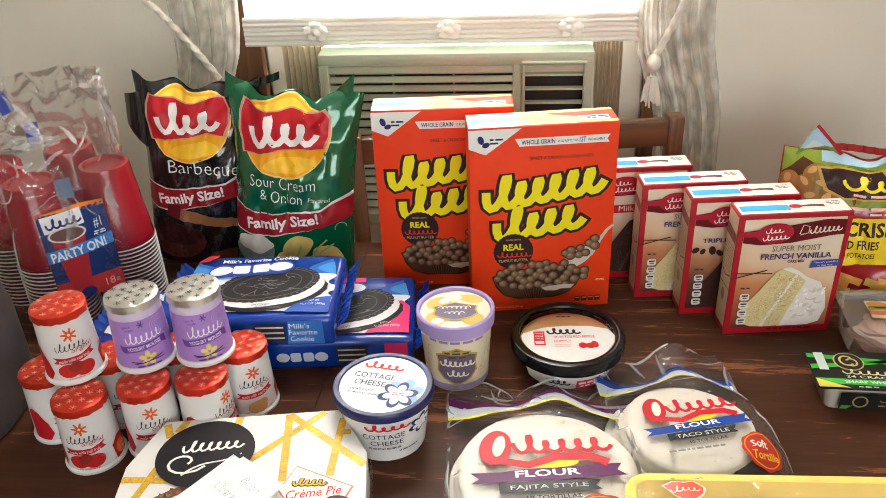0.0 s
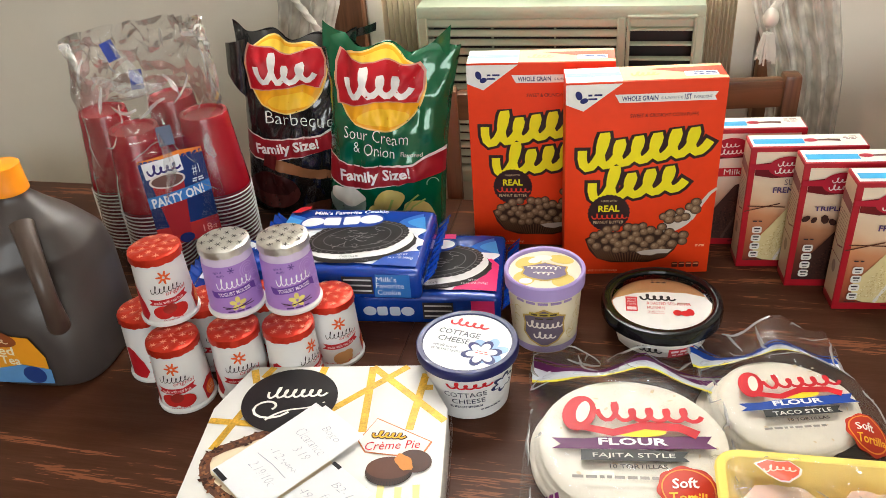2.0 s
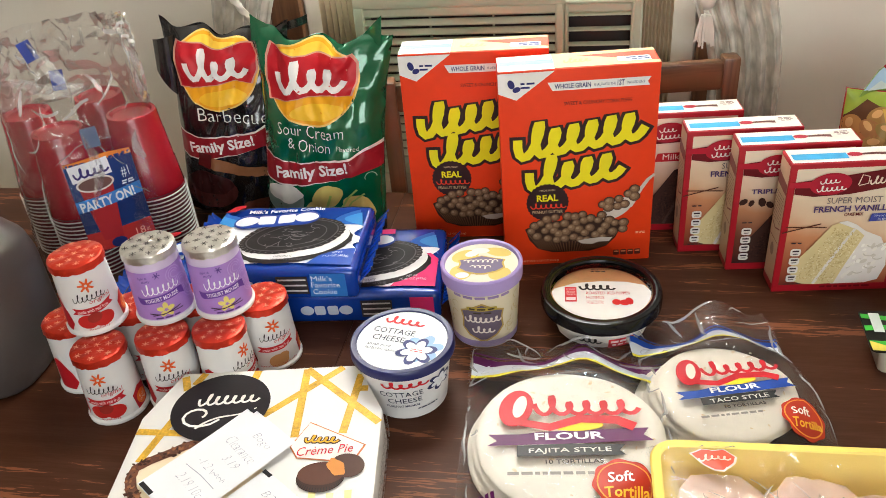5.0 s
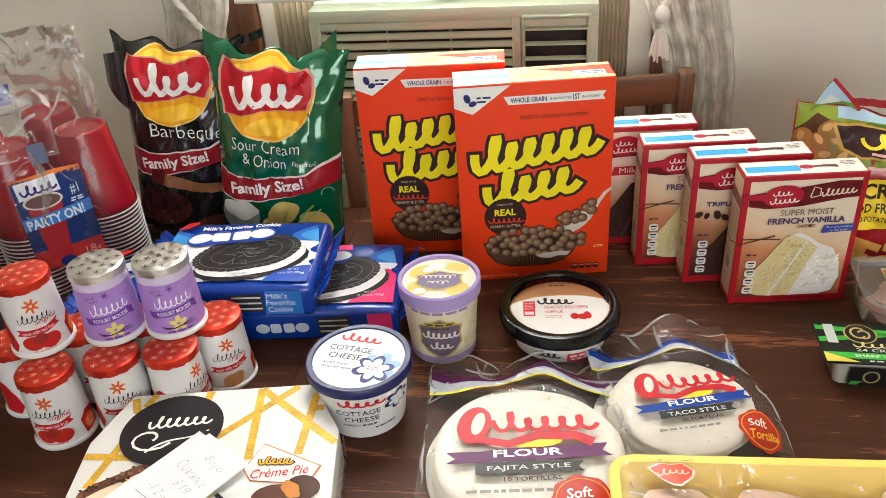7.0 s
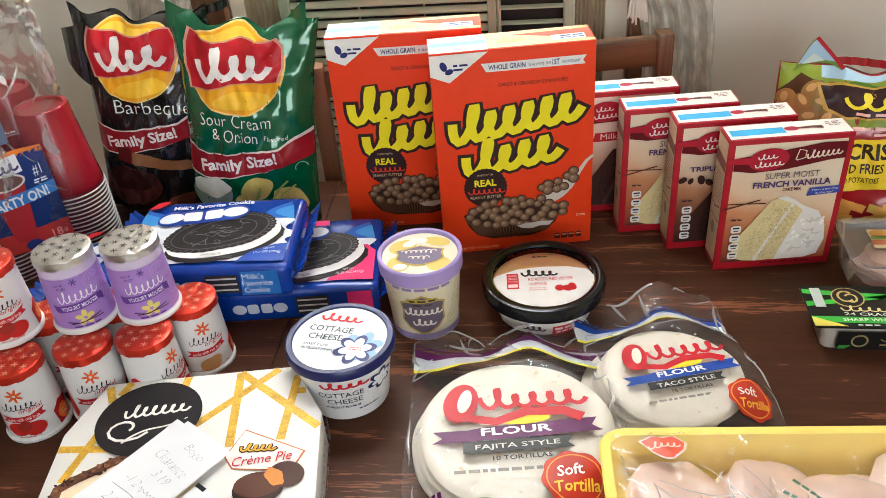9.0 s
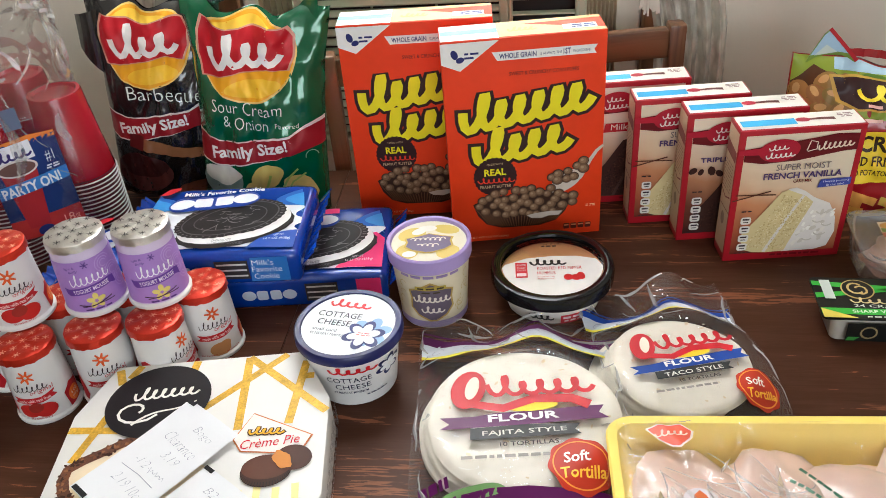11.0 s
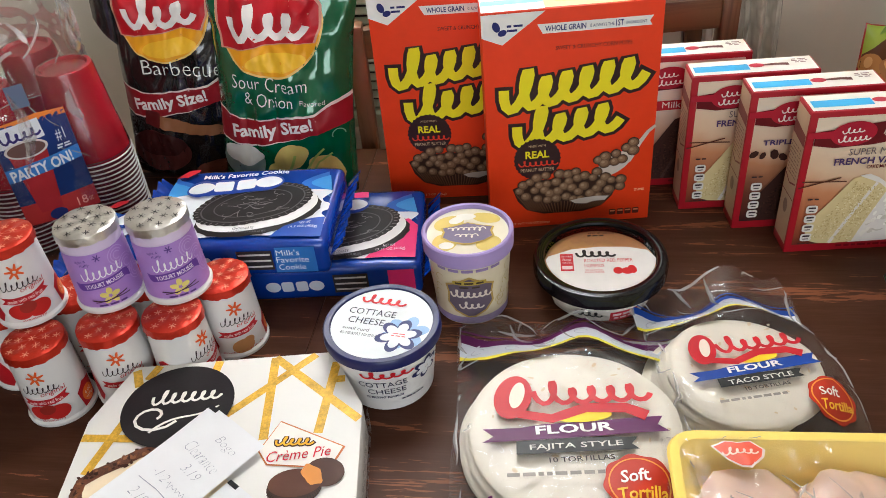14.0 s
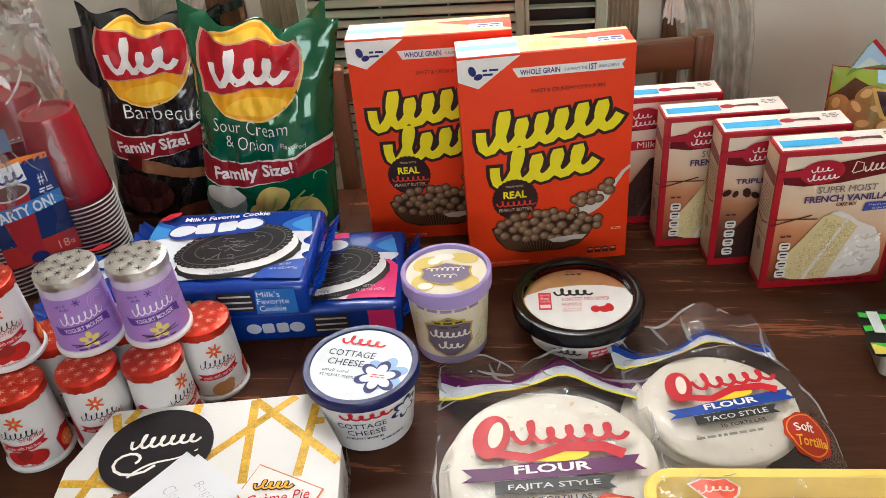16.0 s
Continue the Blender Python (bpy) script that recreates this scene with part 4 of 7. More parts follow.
    Art().poly([(0.002, 0.142), (0.036, 0.138), (0.036, 0.152), (0.002, 0.158)]).line([(0.004, 0.09), (0.018, 0.084), (0.034, 0.090)], 0.002).rect(0.019, 0.07, 0.034, 0.0012).lay("side_band", ink(120, 48, 44), th, L, 2)
    a = Art()
    for k in range(9):
        a.bars(0.019, 0.132 - 0.0045 * k, 0.028, 0.0014, 0, 4, k)
    a.oval(0.02, 0.055, 0.006, 0.009).lay("side_print", ink(140, 112, 96), th, L, 3)
    return th


cake_box(pose(0.168, 1.098, TOP, 0, 0, 6), "dark red cake mix box, chocolate flavour, half hidden", "milk")
cake_box(pose(0.233, 1.046, TOP, 0, 0, 6), "dark red vanilla cake mix box overlapped by its neighbour", "vanilla")
cake_box(pose(0.291, 1.005, TOP, 0, 0, 6), "dark red triple chocolate cake mix box in the row", "triple")
cake_box(pose(0.342, 0.958, TOP, 0, 0, 6), "dark red vanilla cake mix box with a pictured slice", "vanilla")


def rounded(w, d, r, z, n=6):
    return [Vector((sx * (w / 2 - r) + r * math.cos(radians(a0 + 90 * k / n)), sy * (d / 2 - r) + r * math.sin(radians(a0 + 90 * k / n)), z)) for sx, sy, a0 in ((1, 1, 0), (-1, 1, 90), (-1, -1, 180), (1, -1, 270)) for k in range(n + 1)]


def loft(rings, caps=(True, True)):
    bm = bmesh.new()
    vs = [[bm.verts.new(p) for p in r] for r in rings]
    n = len(vs[0])
    for a, b in zip(vs, vs[1:]):
        for i in range(n):
            bm.faces.new((a[i], a[(i + 1) % n], b[(i + 1) % n], b[i]))
    if caps[0]:
        bm.faces.new(vs[0][::-1])
    if caps[1]:
        bm.faces.new(vs[-1])
    bmesh.ops.recalc_face_normals(bm, faces=bm.faces[:])
    return bm


def creases(parent, face, n, seed, umin, umax, vmin, vmax, length=0.05, width=0.0011, mat=CREASE_HIGHLIGHT, aim=(0, 6.283)):
    """Sharp little folds in clear film, their highlights put in as white haze; face(u, v, height)."""
    rnd = random.Random(seed)
    for k in range(n):
        u, v = rnd.uniform(umin, umax), rnd.uniform(vmin, vmax)
        a, bend, ln = rnd.uniform(*aim), rnd.uniform(-0.5, 0.5), length * rnd.uniform(0.35, 1.2)
        pts = []
        for q in range(9):
            pts.append((u, v))
            a += bend * 0.25 + rnd.uniform(-0.22, 0.22)
            u, v = min(umax, max(umin, u + ln / 8 * math.cos(a))), min(vmax, max(vmin, v + ln / 8 * math.sin(a)))
        w = width * rnd.uniform(0.5, 1.6)
        bm = bmesh.new()
        rows = []
        for q, (x, y) in enumerate(pts):
            x2, y2 = pts[min(q + 1, 8)]
            x1, y1 = pts[max(q - 1, 0)]
            d = Vector((x2 - x1, y2 - y1))
            d = Vector((-d.y, d.x)) / max(d.length, 1e-6) * w * math.sin((q + 0.4) / 8.8 * 3.14)
            rows.append([bm.verts.new(face(x - d.x, y - d.y, 0.0005)), bm.verts.new(face(x, y, 0.0005 + w * 0.8)), bm.verts.new(face(x + d.x, y + d.y, 0.0005))])
        for p_, q_ in zip(rows, rows[1:]):
            for i in range(2):
                bm.faces.new((p_[i], p_[i + 1], q_[i + 1], q_[i]))
        part("crease_highlight", bm, mat, parent, "", True)


# ---- bags of crisps ----
def pillow(w, h, depth, seed, waist=0.05, flare=0.012, crinkle=0.0062):
    """An upright foil bag: face(u, v, height) for its front, and its mesh. u from -w/2, v from 0."""
    def point(u, v, side, hh=0.0):
        q, r = 2 * u / w, v / h
        edge = max(0.0, 1 - abs(q) ** 2.6) ** 0.62
        ends = min(1, max(0, (1 - r) / 0.42)) ** 0.6 * min(1, max(0, r / 0.07 + 0.35)) ** 0.5
        b = depth * edge * ends
        wr = crinkle * noise.noise(Vector((u * 34, v * 22, seed + side))) + 0.5 * crinkle * noise.noise(Vector((u * 90, v * 50, seed + 9)))
        wr += crinkle * 1.5 * (1 - ends) * math.sin(u * 95 + seed) * edge
        wid = 1 - waist * math.sin(min(1, r) * 3.14) + flare / w * max(0, r - 0.72) / 0.28
        dip = -0.016 * max(0, (r - 0.75) / 0.25) * (1 - abs(q) ** 2) + 0.004 * math.sin(q * 9 + seed) * max(0, (r - 0.8) / 0.2)
        return Vector((u * wid, side * (b + hh) + wr * (0.4 + edge), v + dip))
    nu, nv = 40, 48
    bm = bmesh.new()
    for side in (-1, 1):
        g = [[bm.verts.new(point((i / nu - 0.5) * w, j / nv * h, side)) for i in range(nu + 1)] for j in range(nv + 1)]
        for j in range(nv):
            for i in range(nu):
                f = (g[j][i], g[j][i + 1], g[j + 1][i + 1], g[j + 1][i])
                bm.faces.new(f if side < 0 else f[::-1])
    bmesh.ops.remove_doubles(bm, verts=bm.verts[:], dist=0.0002)
    return (lambda u, v, hh: point(u, v, -1, hh)), bm


def seal(w, z, mat, parent, y=0.0, hgt=0.012, n=40):
    """A crimped heat seal across a bag."""
    part("seal", sheet(lambda u, v: Vector(((u - 0.5) * w, y + 0.0014 * math.sin(u * 160), z + v * hgt + 0.003 * math.sin(u * 9))), n, 2), mat, parent, "", True)


def crisps(m, label, foil, flavour, w, h, depth, seed):
    th = thing("crisp_bag", label, "bag of crisps", m, "bags of crisps")
    F, bm = pillow(w, h, depth, seed)
    part("pouch", bm, foil, th, "", True)
    fine = 0.006
    k = w / 0.215
    cx, cy = -0.011, 0.785 * h
    Art().oval(cx, cy, 0.079 * k, 0.074 * k, 0, 40).lay("sun_glow", ink(236, 200, 120), th, F, 1, fine)
    Art().oval(cx, cy, 0.076 * k, 0.071 * k, 0, 40).lay("sun", ink(240, 168, 24), th, F, 2, fine)
    Art().oval(cx - 0.006, cy + 0.042 * k, 0.048 * k, 0.022 * k, 5, 24).lay("sun_light", ink(250, 204, 70), th, F, 3, fine)
    Art().oval(cx + 0.01, cy - 0.050 * k, 0.046 * k, 0.014 * k, 8, 24).lay("sun_light", ink(248, 196, 50), th, F, 3, fine)
    ribbon = [(-0.070, -0.036), (-0.045, -0.036), (-0.01, -0.028), (0.035, -0.020), (0.066, -0.022), (0.073, 0.0), (0.071, 0.032), (0.060, 0.050), (0.03, 0.050), (-0.01, 0.043), (-0.045, 0.046), (-0.064, 0.052), (-0.072, 0.030), (-0.074, -0.004)]
    Art().poly([(cx + x * k * 1.05, cy + y * k * 1.06) for x, y in ribbon]).lay("ribbon_edge", ink(206, 150, 130), th, F, 4, fine)
    Art().poly([(cx + x * k, cy + y * k) for x, y in ribbon]).lay("ribbon", ink(184, 20, 34), th, F, 5, fine)
    Art().mark(cx - 0.004 * k, cy + 0.010 * k, 0.112 * k, 0.066 * k, 7, 4, 0.15, 0.14, 0.0, 3).lay("sign", ink(238, 234, 230), th, F, 6, fine)
    pale = ink(226, 230, 224)
    if flavour == "onion":
        Art().text("Sour Cream", -0.012, 0.552 * h, 0.100, 0.017, 0, -0.012).text("& Onion", -0.014, 0.482 * h, 0.066, 0.017, 0, -0.012).text("Flavored", 0.044, 0.476 * h, 0.032, 0.0065, 0, -0.012).lay("lettering", pale, th, F, 2, fine)
    else:
        Art().text("Barbecue", 0.012, 0.555 * h, 0.112, 0.020, 0, -0.012).lay("lettering", pale, th, F, 2, fine)
    y0 = (0.352 if flavour == 'onion' else 0.40) * h
    band = [(-0.107, -0.020), (-0.085, -0.024), (-0.05, -0.025), (0.03, -0.010), (0.075, 0.002), (0.107, 0.008), (0.107, 0.042), (0.08, 0.034), (0.055, 0.022), (0.0, 0.014), (-0.06, 0.008), (-0.107, 0.018)]
    Art().poly([(x * k, y0 + y * 1.12 + 0.0005) for x, y in band]).lay("band_edge", ink(232, 220, 214), th, F, 1, fine)
    Art().poly([(x * k, y0 + y) for x, y in band]).lay("band", ink(150, 22, 34), th, F, 2, fine)
    Art().text("Family Size!", -0.014 * k, y0 - 0.001, 0.132 * k, 0.022, 10, 0.03, 0.0, -0.002).lay("lettering", ink(244, 240, 236), th, F, 3, fine)
    if flavour == "onion":
        Art().oval(-0.056, 0.056, 0.032, 0.025, 0, 24).lay("pictured_dip_bowl", ink(118, 140, 132), th, F, 1, fine)
        Art().oval(-0.056, 0.067, 0.029, 0.014, 0, 24, 0.06, 5).lay("pictured_dip", ink(216, 216, 206), th, F, 2, fine)
        for x, y, rx, ry, a in ((0.012, 0.070, 0.024, 0.017, 25), (0.058, 0.052, 0.025, 0.018, -30), (-0.008, 0.048, 0.014, 0.012, 60)):
            Art().oval(x, y, rx, ry, a, 22, 0.05, 4).lay("pictured_crisp", ink(206, 186, 104), th, F, 2, fine)
        Art().line([(0.0, 0.032), (0.013, 0.058), (0.017, 0.072)], 0.0035).line([(0.022, 0.034), (0.042, 0.068), (0.056, 0.082)], 0.003).line([(0.03, 0.032), (0.048, 0.062), (0.066, 0.074)], 0.0025).lay("pictured_chives", ink(150, 178, 90), th, F, 3, fine)
    else:
        Art().oval(-0.038, 0.045, 0.046, 0.030, 0, 24).lay("pictured_sauce_bowl", ink(86, 40, 38), th, F, 1, fine)
        Art().oval(-0.038, 0.056, 0.040, 0.018, 0, 24, 0.05, 6).lay("pictured_sauce", ink(56, 14, 14), th, F, 2, fine)
        Art().line([(-0.045, 0.094), (-0.02, 0.088), (0.03, 0.080), (0.08, 0.077)], 0.020, 0.014).lay("pictured_brush", ink(150, 100, 66), th, F, 2, fine)
        Art().rect(-0.042, 0.094, 0.022, 0.024, -12).lay("pictured_bristles", ink(96, 20, 22), th, F, 3, fine)
        Art().oval(0.05, 0.022, 0.04, 0.014, 10, 20).lay("pictured_meat", ink(110, 60, 42), th, F, 1, fine)
    for x, y, s in ((0.088, 0.33, 1.0),):
        Art().arc(x * k, y * h, 0.008, 0.008, 0, 200, 0.0012).lay("small_emblem", ink(120, 170, 140), th, F, 1, fine)
    return th


g = crisps(pose(-0.283, 1.092, TOP + 0.002, -5, 6.0, 2), "glossy green bag of sour cream crisps, standing", GREEN_FILM, "onion", 0.186, 0.305, 0.042, 2.0)
part("top_ear", merge(sheet(lambda u, v: Vector((0.050 + 0.034 * u, 0.006 * math.sin(u * 5), 0.290 + 0.030 * u * v - 0.012 * (1 - v) + 0.008 * u)), 8, 5)), GREEN_FILM, g, "", True)
part("top_ear", merge(sheet(lambda u, v: Vector((-0.058 - 0.040 * u, 0.006 * math.sin(u * 5), 0.288 + 0.024 * u * v - 0.012 * (1 - v) + 0.006 * u)), 8, 5)), GREEN_FILM, g, "", True)
part("foot_seal", sheet(lambda u, v: Vector((-0.092 + 0.200 * u, -0.018 - 0.030 * v, 0.004 + 0.006 * (1 - v) + 0.004 * math.sin(u * 30))), 40, 4), GREEN_FILM, g, "", True)
b_ = crisps(pose(-0.442, 1.150, TOP + 0.002, -4, 5, 4), "glossy black bag of barbecue crisps with folded corner", BLACK_FILM, "barbecue", 0.180, 0.302, 0.040, 5.0)
part("top_ear", sheet(lambda u, v: Vector((-0.070 - 0.038 * u, -0.004 - 0.012 * math.sin(u * 3), 0.280 - 0.072 * (1 - v) * (1 - 0.35 * u) - 0.01 * u - 0.03 * (1 - u) * (1 - v))), 8, 6), BLACK_FILM, b_, "folded corner of the bag", True)
part("top_ear", sheet(lambda u, v: Vector((0.07 + 0.055 * u, 0.004 * math.sin(u * 6), 0.280 + 0.012 * v + 0.022 * u)), 8, 4), BLACK_FILM, b_, "", True)


# ---- cookie packs ----
def cookie_pack(m, label, kind_, w=0.213, d=0.157, h=0.046, shows=True):
    th = thing("cookie_pack", label, "cookie pack", m, "cookie packs")
    bm = box(w, d, h, (0, 0, 0), 0.009, 3)
    bmesh.ops.subdivide_edges(bm, edges=[e for e in bm.edges if e.calc_length() > 0.03], cuts=9, use_grid_fill=True)
    for v in bm.verts:
        q, r = v.co.x / w, v.co.y / d
        if v.co.z > h * 0.6:
            v.co.z += 0.0016 * noise.noise(v.co * 34) - 0.003 * (abs(2 * q - 1) ** 4)
    part("wrapper", bm, BLUE_FILM, th, "", True)

    def T(x, y, hh):
        q = x / w
        return Vector((x, y, h + 0.0016 * noise.noise(Vector((x, y, h)) * 34) - 0.003 * (abs(2 * q - 1) ** 4) + 0.0013 + hh))
    fine = 0.012
    F = flat((0, -0.0002, 0), (1, 0, 0), (0, 0, 1))
    for x, s in ((0.0, -1), (w, 1)):
        part("end_fin", sheet(lambda u, v: Vector((x + s * (0.002 + 0.017 * v), 0.004 + (d - 0.008) * u, h * 0.5 + 0.018 * v + 0.003 * math.sin(u * 50) * v)), 40, 3), BLUE_FILM, th, "crimped blue end fin", True)
    # pale sky at both ends, and a splash of milk with rounded tongues
    for g_, (tone, t0) in enumerate((((30, 98, 190), 0.0), ((62, 146, 216), 0.012))):
        Art().poly([(0.006, 0.050 + t0)] + [(0.006 + (0.052 - t0) * math.sin(q / 10 * 3.0), 0.052 + t0 + (0.084 - 1.6 * t0) * q / 10) for q in range(11)] + [(0.006, 0.146 - t0)]).lay("sky_print", ink(*tone), th, T, 1 + 0.4 * g_, fine)
        Art().poly([(w - 0.007, 0.086 + t0)] + [(w - 0.007 - (0.040 - t0) * math.sin(q / 10 * 2.9), 0.088 + t0 + (0.054 - 1.6 * t0) * q / 10) for q in range(11)]).lay("sky_print", ink(*tone), th, T, 1 + 0.4 * g_, fine)
    splash = []
    for q in range(150):
        t_ = q / 150 * 6.2832
        c, s = math.cos(t_), math.sin(t_)
        tongue = (0.5 + 0.5 * math.sin(11 * t_ + 1.2 * math.sin(2 * t_))) ** 1.5 * (0.22 * max(0, c) ** 0.6 + 0.16 * max(0, -c) ** 2)
        k_ = (abs(c) ** 2.6 + abs(s) ** 2.6) ** (-1 / 2.6) * (0.99 + tongue)
        splash.append((min(w - 0.006, max(0.008, 0.106 + 0.096 * c * k_)), max(0.012, 0.062 + (0.052 if s > 0 else 0.062) * s * k_)))
    Art().poly(splash).lay("milk_splash", ink(226, 232, 240), th, T, 2, fine)
    if kind_ == "double":
        Art().poly([(0.150, 0.012), (0.207, 0.012), (0.207, 0.075), (0.196, 0.088), (0.182, 0.085), (0.186, 0.055), (0.165, 0.05), (0.160, 0.03)]).lay("pink_print", ink(228, 52, 120), th, T, 3, fine)
    cx, cy, ang = 0.118, 0.073, 17
    Art().oval(cx + 0.010, cy - 0.018, 0.072, 0.043, ang, 60, 0.012, 40).lay("cookie_base", ink(26, 24, 27), th, T, 4, fine)
    Art().oval(cx + 0.007, cy - 0.010, 0.070, 0.042, ang, 40).lay("cookie_cream", ink(232, 232, 232), th, T, 5, fine)
    Art().oval(cx, cy + 0.001, 0.069, 0.041, ang, 72, 0.014, 36).lay("cookie_top", ink(30, 28, 31), th, T, 6, fine)
    Art().arc(cx, cy + 0.001, 0.060, 0.0345, 0, 360, 0.0018, 40, ang).arc(cx, cy + 0.001, 0.045, 0.025, 0, 360, 0.0014, 30, ang).lay("cookie_relief", ink(92, 90, 94), th, T, 7, fine)
    a, rnd = Art(), random.Random(3)
    c, s = math.cos(radians(ang)), math.sin(radians(ang))
    for k in range(34):
        t_, r, e = rnd.uniform(0, 6.283), rnd.uniform(0.05, 0.66), rnd.uniform(0, 6.28)
        bend, leaf = rnd.uniform(-1.6, 1.6), []
        x, y = 0.066 * r * math.cos(t_), 0.038 * r * math.sin(t_)
        for q in range(5):
            leaf.append((cx + c * x - s * y, cy + s * x + c * y))
            x, y, e = x + 0.0034 * math.cos(e), y + 0.0022 * math.sin(e), e + bend * 0.5
        a.line(leaf, 0.0011)
    for k in range(44):
        t_ = k / 44 * 6.283
        x, y, x2, y2 = 0.0625 * math.cos(t_), 0.0365 * math.sin(t_), 0.067 * math.cos(t_), 0.0395 * math.sin(t_)
        c, s = math.cos(radians(ang)), math.sin(radians(ang))
        a.line([(cx + c * x - s * y, cy + s * x + c * y), (cx + c * x2 - s * y2, cy + s * x2 + c * y2)], 0.0012)
    a.lay("cookie_texture", ink(126, 122, 124), th, T, 8, fine)
    sx = 0.094
    shape = [(sx - 0.046 + 0.0265 * k, 0.108 + 0.0030 * k) for k in range(4)]
    a = Art()
    for k, (x, y) in enumerate(shape):
        a.oval(x, y, 0.0185, 0.0165, 0, 20)
    a.rect(sx - 0.007, 0.1105, 0.084, 0.030, 6).lay("sign_ground", ink(18, 62, 156), th, T, 9, fine)
    for k, (x, y) in enumerate(shape):
        a = Art()
        if k in (0, 3):
            a.oval(x, y, 0.0162, 0.0112, 6, 24)
        else:
            a.rect(x, y, 0.0225, 0.0215, 6, 0.0035)
        a.lay("sign", ink(236, 240, 246), th, T, 10, fine)
    Art().poly([(0.006, 0.139), (0.018, 0.152), (0.034, 0.152), (0.034, 0.146), (0.022, 0.137)]).lay("corner_mark", ink(208, 40, 52), th, T, 9, fine)
    if kind_ == "double":
        Art().bars(0.11, 0.1365, 0.066, 0.012, 4, 2, 3).lay("variety_mark", ink(232, 60, 130), th, T, 10, fine)
        Art().text("NET WT", 0.176, 0.034, 0.014, 0.005).text("15.35 OZ (435g)", 0.178, 0.026, 0.034, 0.006).lay("lettering", ink(240, 226, 236), th, T, 5, fine)
    else:
        Art().text("Milk's Favorite Cookie", 0.096, 0.1365, 0.104, 0.0095, 4, 0.02).lay("lettering", ink(240, 244, 250), th, T, 10, fine)
        Art().poly([(0.150, 0.008), (0.207, 0.008), (0.207, 0.045), (0.180, 0.038), (0.163, 0.028)]).lay("weight_corner", ink(22, 74, 170), th, T, 5, fine)
        Art().text("NET WT", 0.186, 0.033, 0.013, 0.0045).text("14.3 OZ (405g)", 0.185, 0.025, 0.032, 0.0055).lay("lettering", ink(226, 236, 246), th, T, 6, fine)
    Art().text("CHOCOLATE", 0.118, 0.024, 0.024, 0.0045).text("SANDWICH COOKIES", 0.124, 0.0175, 0.042, 0.0045).lay("lettering", ink(110, 110, 116), th, T, 7, fine)
    # the front side
    Art().rect(0.132, 0.023, 0.040, 0.026).lay("side_picture", ink(44, 42, 46), th, F, 2)
    a = Art()
    for dy in (-0.008, 0.0, 0.008):
        a.rect(0.132, 0.023 + dy, 0.036, 0.0024)
    a.lay("side_picture_cream", ink(200, 200, 200), th, F, 3)
    if kind_ == "double":
        Art().rect(0.19, 0.024, 0.03, 0.03).lay("side_pink", ink(228, 52, 120), th, F, 2)
    else:
        Art().poly([(0.153, 0.006), (0.2, 0.006), (0.2, 0.04), (0.156, 0.04)]).lay("side_sky", ink(36, 110, 190), th, F, 2)
        Art().text("Milk's", 0.170, 0.033, 0.026, 0.0078).text("Favorite", 0.174, 0.0235, 0.036, 0.0078).text("Cookie", 0.172, 0.0135, 0.030, 0.0078).lay("lettering", ink(236, 240, 248), th, F, 3)
    for k in range(4):
        a = Art()
        if k in (0, 3):
            a.oval(0.042 + 0.0167 * k, 0.022, 0.0088, 0.0072, 0, 20)
        else:
            a.rect(0.042 + 0.0167 * k, 0.022, 0.0138, 0.0140, 2, 0.003)
        a.lay("side_sign", ink(196, 206, 222), th, F, 3)
    return th


cookie_pack(pose(-0.492, 0.838, TOP, 0, 0, 3), "blue double-filled cookie pack behind the yoghurt pots", "double", 0.205, 0.125)
cookie_pack(pose(-0.281, 0.852, TOP, 0, 0, 5.5), "blue and pink double-filled cookie pack on the table", "double")
cookie_pack(pose(-0.378, 0.834, TOP + 0.0475, 0, 0, 4), "blue cookie pack lying on two other packs", "single")


# ---- round tubs ----
def face_top(z):
    return lambda x, y, h: Vector((x, y, z + h))


# cottage cheese
cc = thing("cottage_cheese_tub", "white cottage cheese tub with a navy blue lid", "food tub", pose(-0.0855, 0.740, TOP, 0, 0, 11) @ Matrix.Diagonal((1.03, 1.03, 0.75, 1)))
part("tub", lathe([(0.0, 0.0), (0.041, 0.0), (0.043, 0.002), (0.0515, 0.092), (0.0, 0.092)], 64), WHITE_PLASTIC, cc, "", True)
part("lid", lathe([(0.0, 0.1015), (0.049, 0.1015), (0.0495, 0.1040), (0.0545, 0.1045), (0.0558, 0.1025), (0.0562, 0.090), (0.0545, 0.089), (0.0525, 0.092), (0.0, 0.092)], 72), NAVY_LID, cc, "navy blue plastic lid", True)
CT = lambda x, y, h: Vector((0.961 * x + 0.276 * y, 0.961 * y - 0.276 * x, 0.1017 + h))
Art().oval(0, 0, 0.0485, None, 0, 64).lay("lid_label", ink(232, 238, 242), cc, CT, 1)
Art().mark(-0.006, 0.0315, 0.044, 0.014, -4, 5, 0.1, 0.2, 0.0, 9).lay("sign", ink(206, 34, 44), cc, CT, 3)
Art().text("COTTAGE", -0.012, 0.0125, 0.047, 0.0085, -4).text("CHEESE", -0.015, 0.0, 0.036, 0.0085, -4).lay("lettering", ink(44, 48, 74), cc, CT, 3)
Art().text("small curd", -0.022, -0.0115, 0.026, 0.0042, -4).text("4% MILKFAT MINIMUM", -0.017, -0.0185, 0.038, 0.0036, -4).lay("lettering", ink(60, 66, 92), cc, CT, 3)


def daisy(art, x, y, r, petals=6):
    for k in range(petals):
        a = 6.283 * k / petals + 0.3
        art.oval(x + r * 0.6 * math.cos(a), y + r * 0.6 * math.sin(a), r * 0.44, r * 0.30, math.degrees(a), 14)
    return art


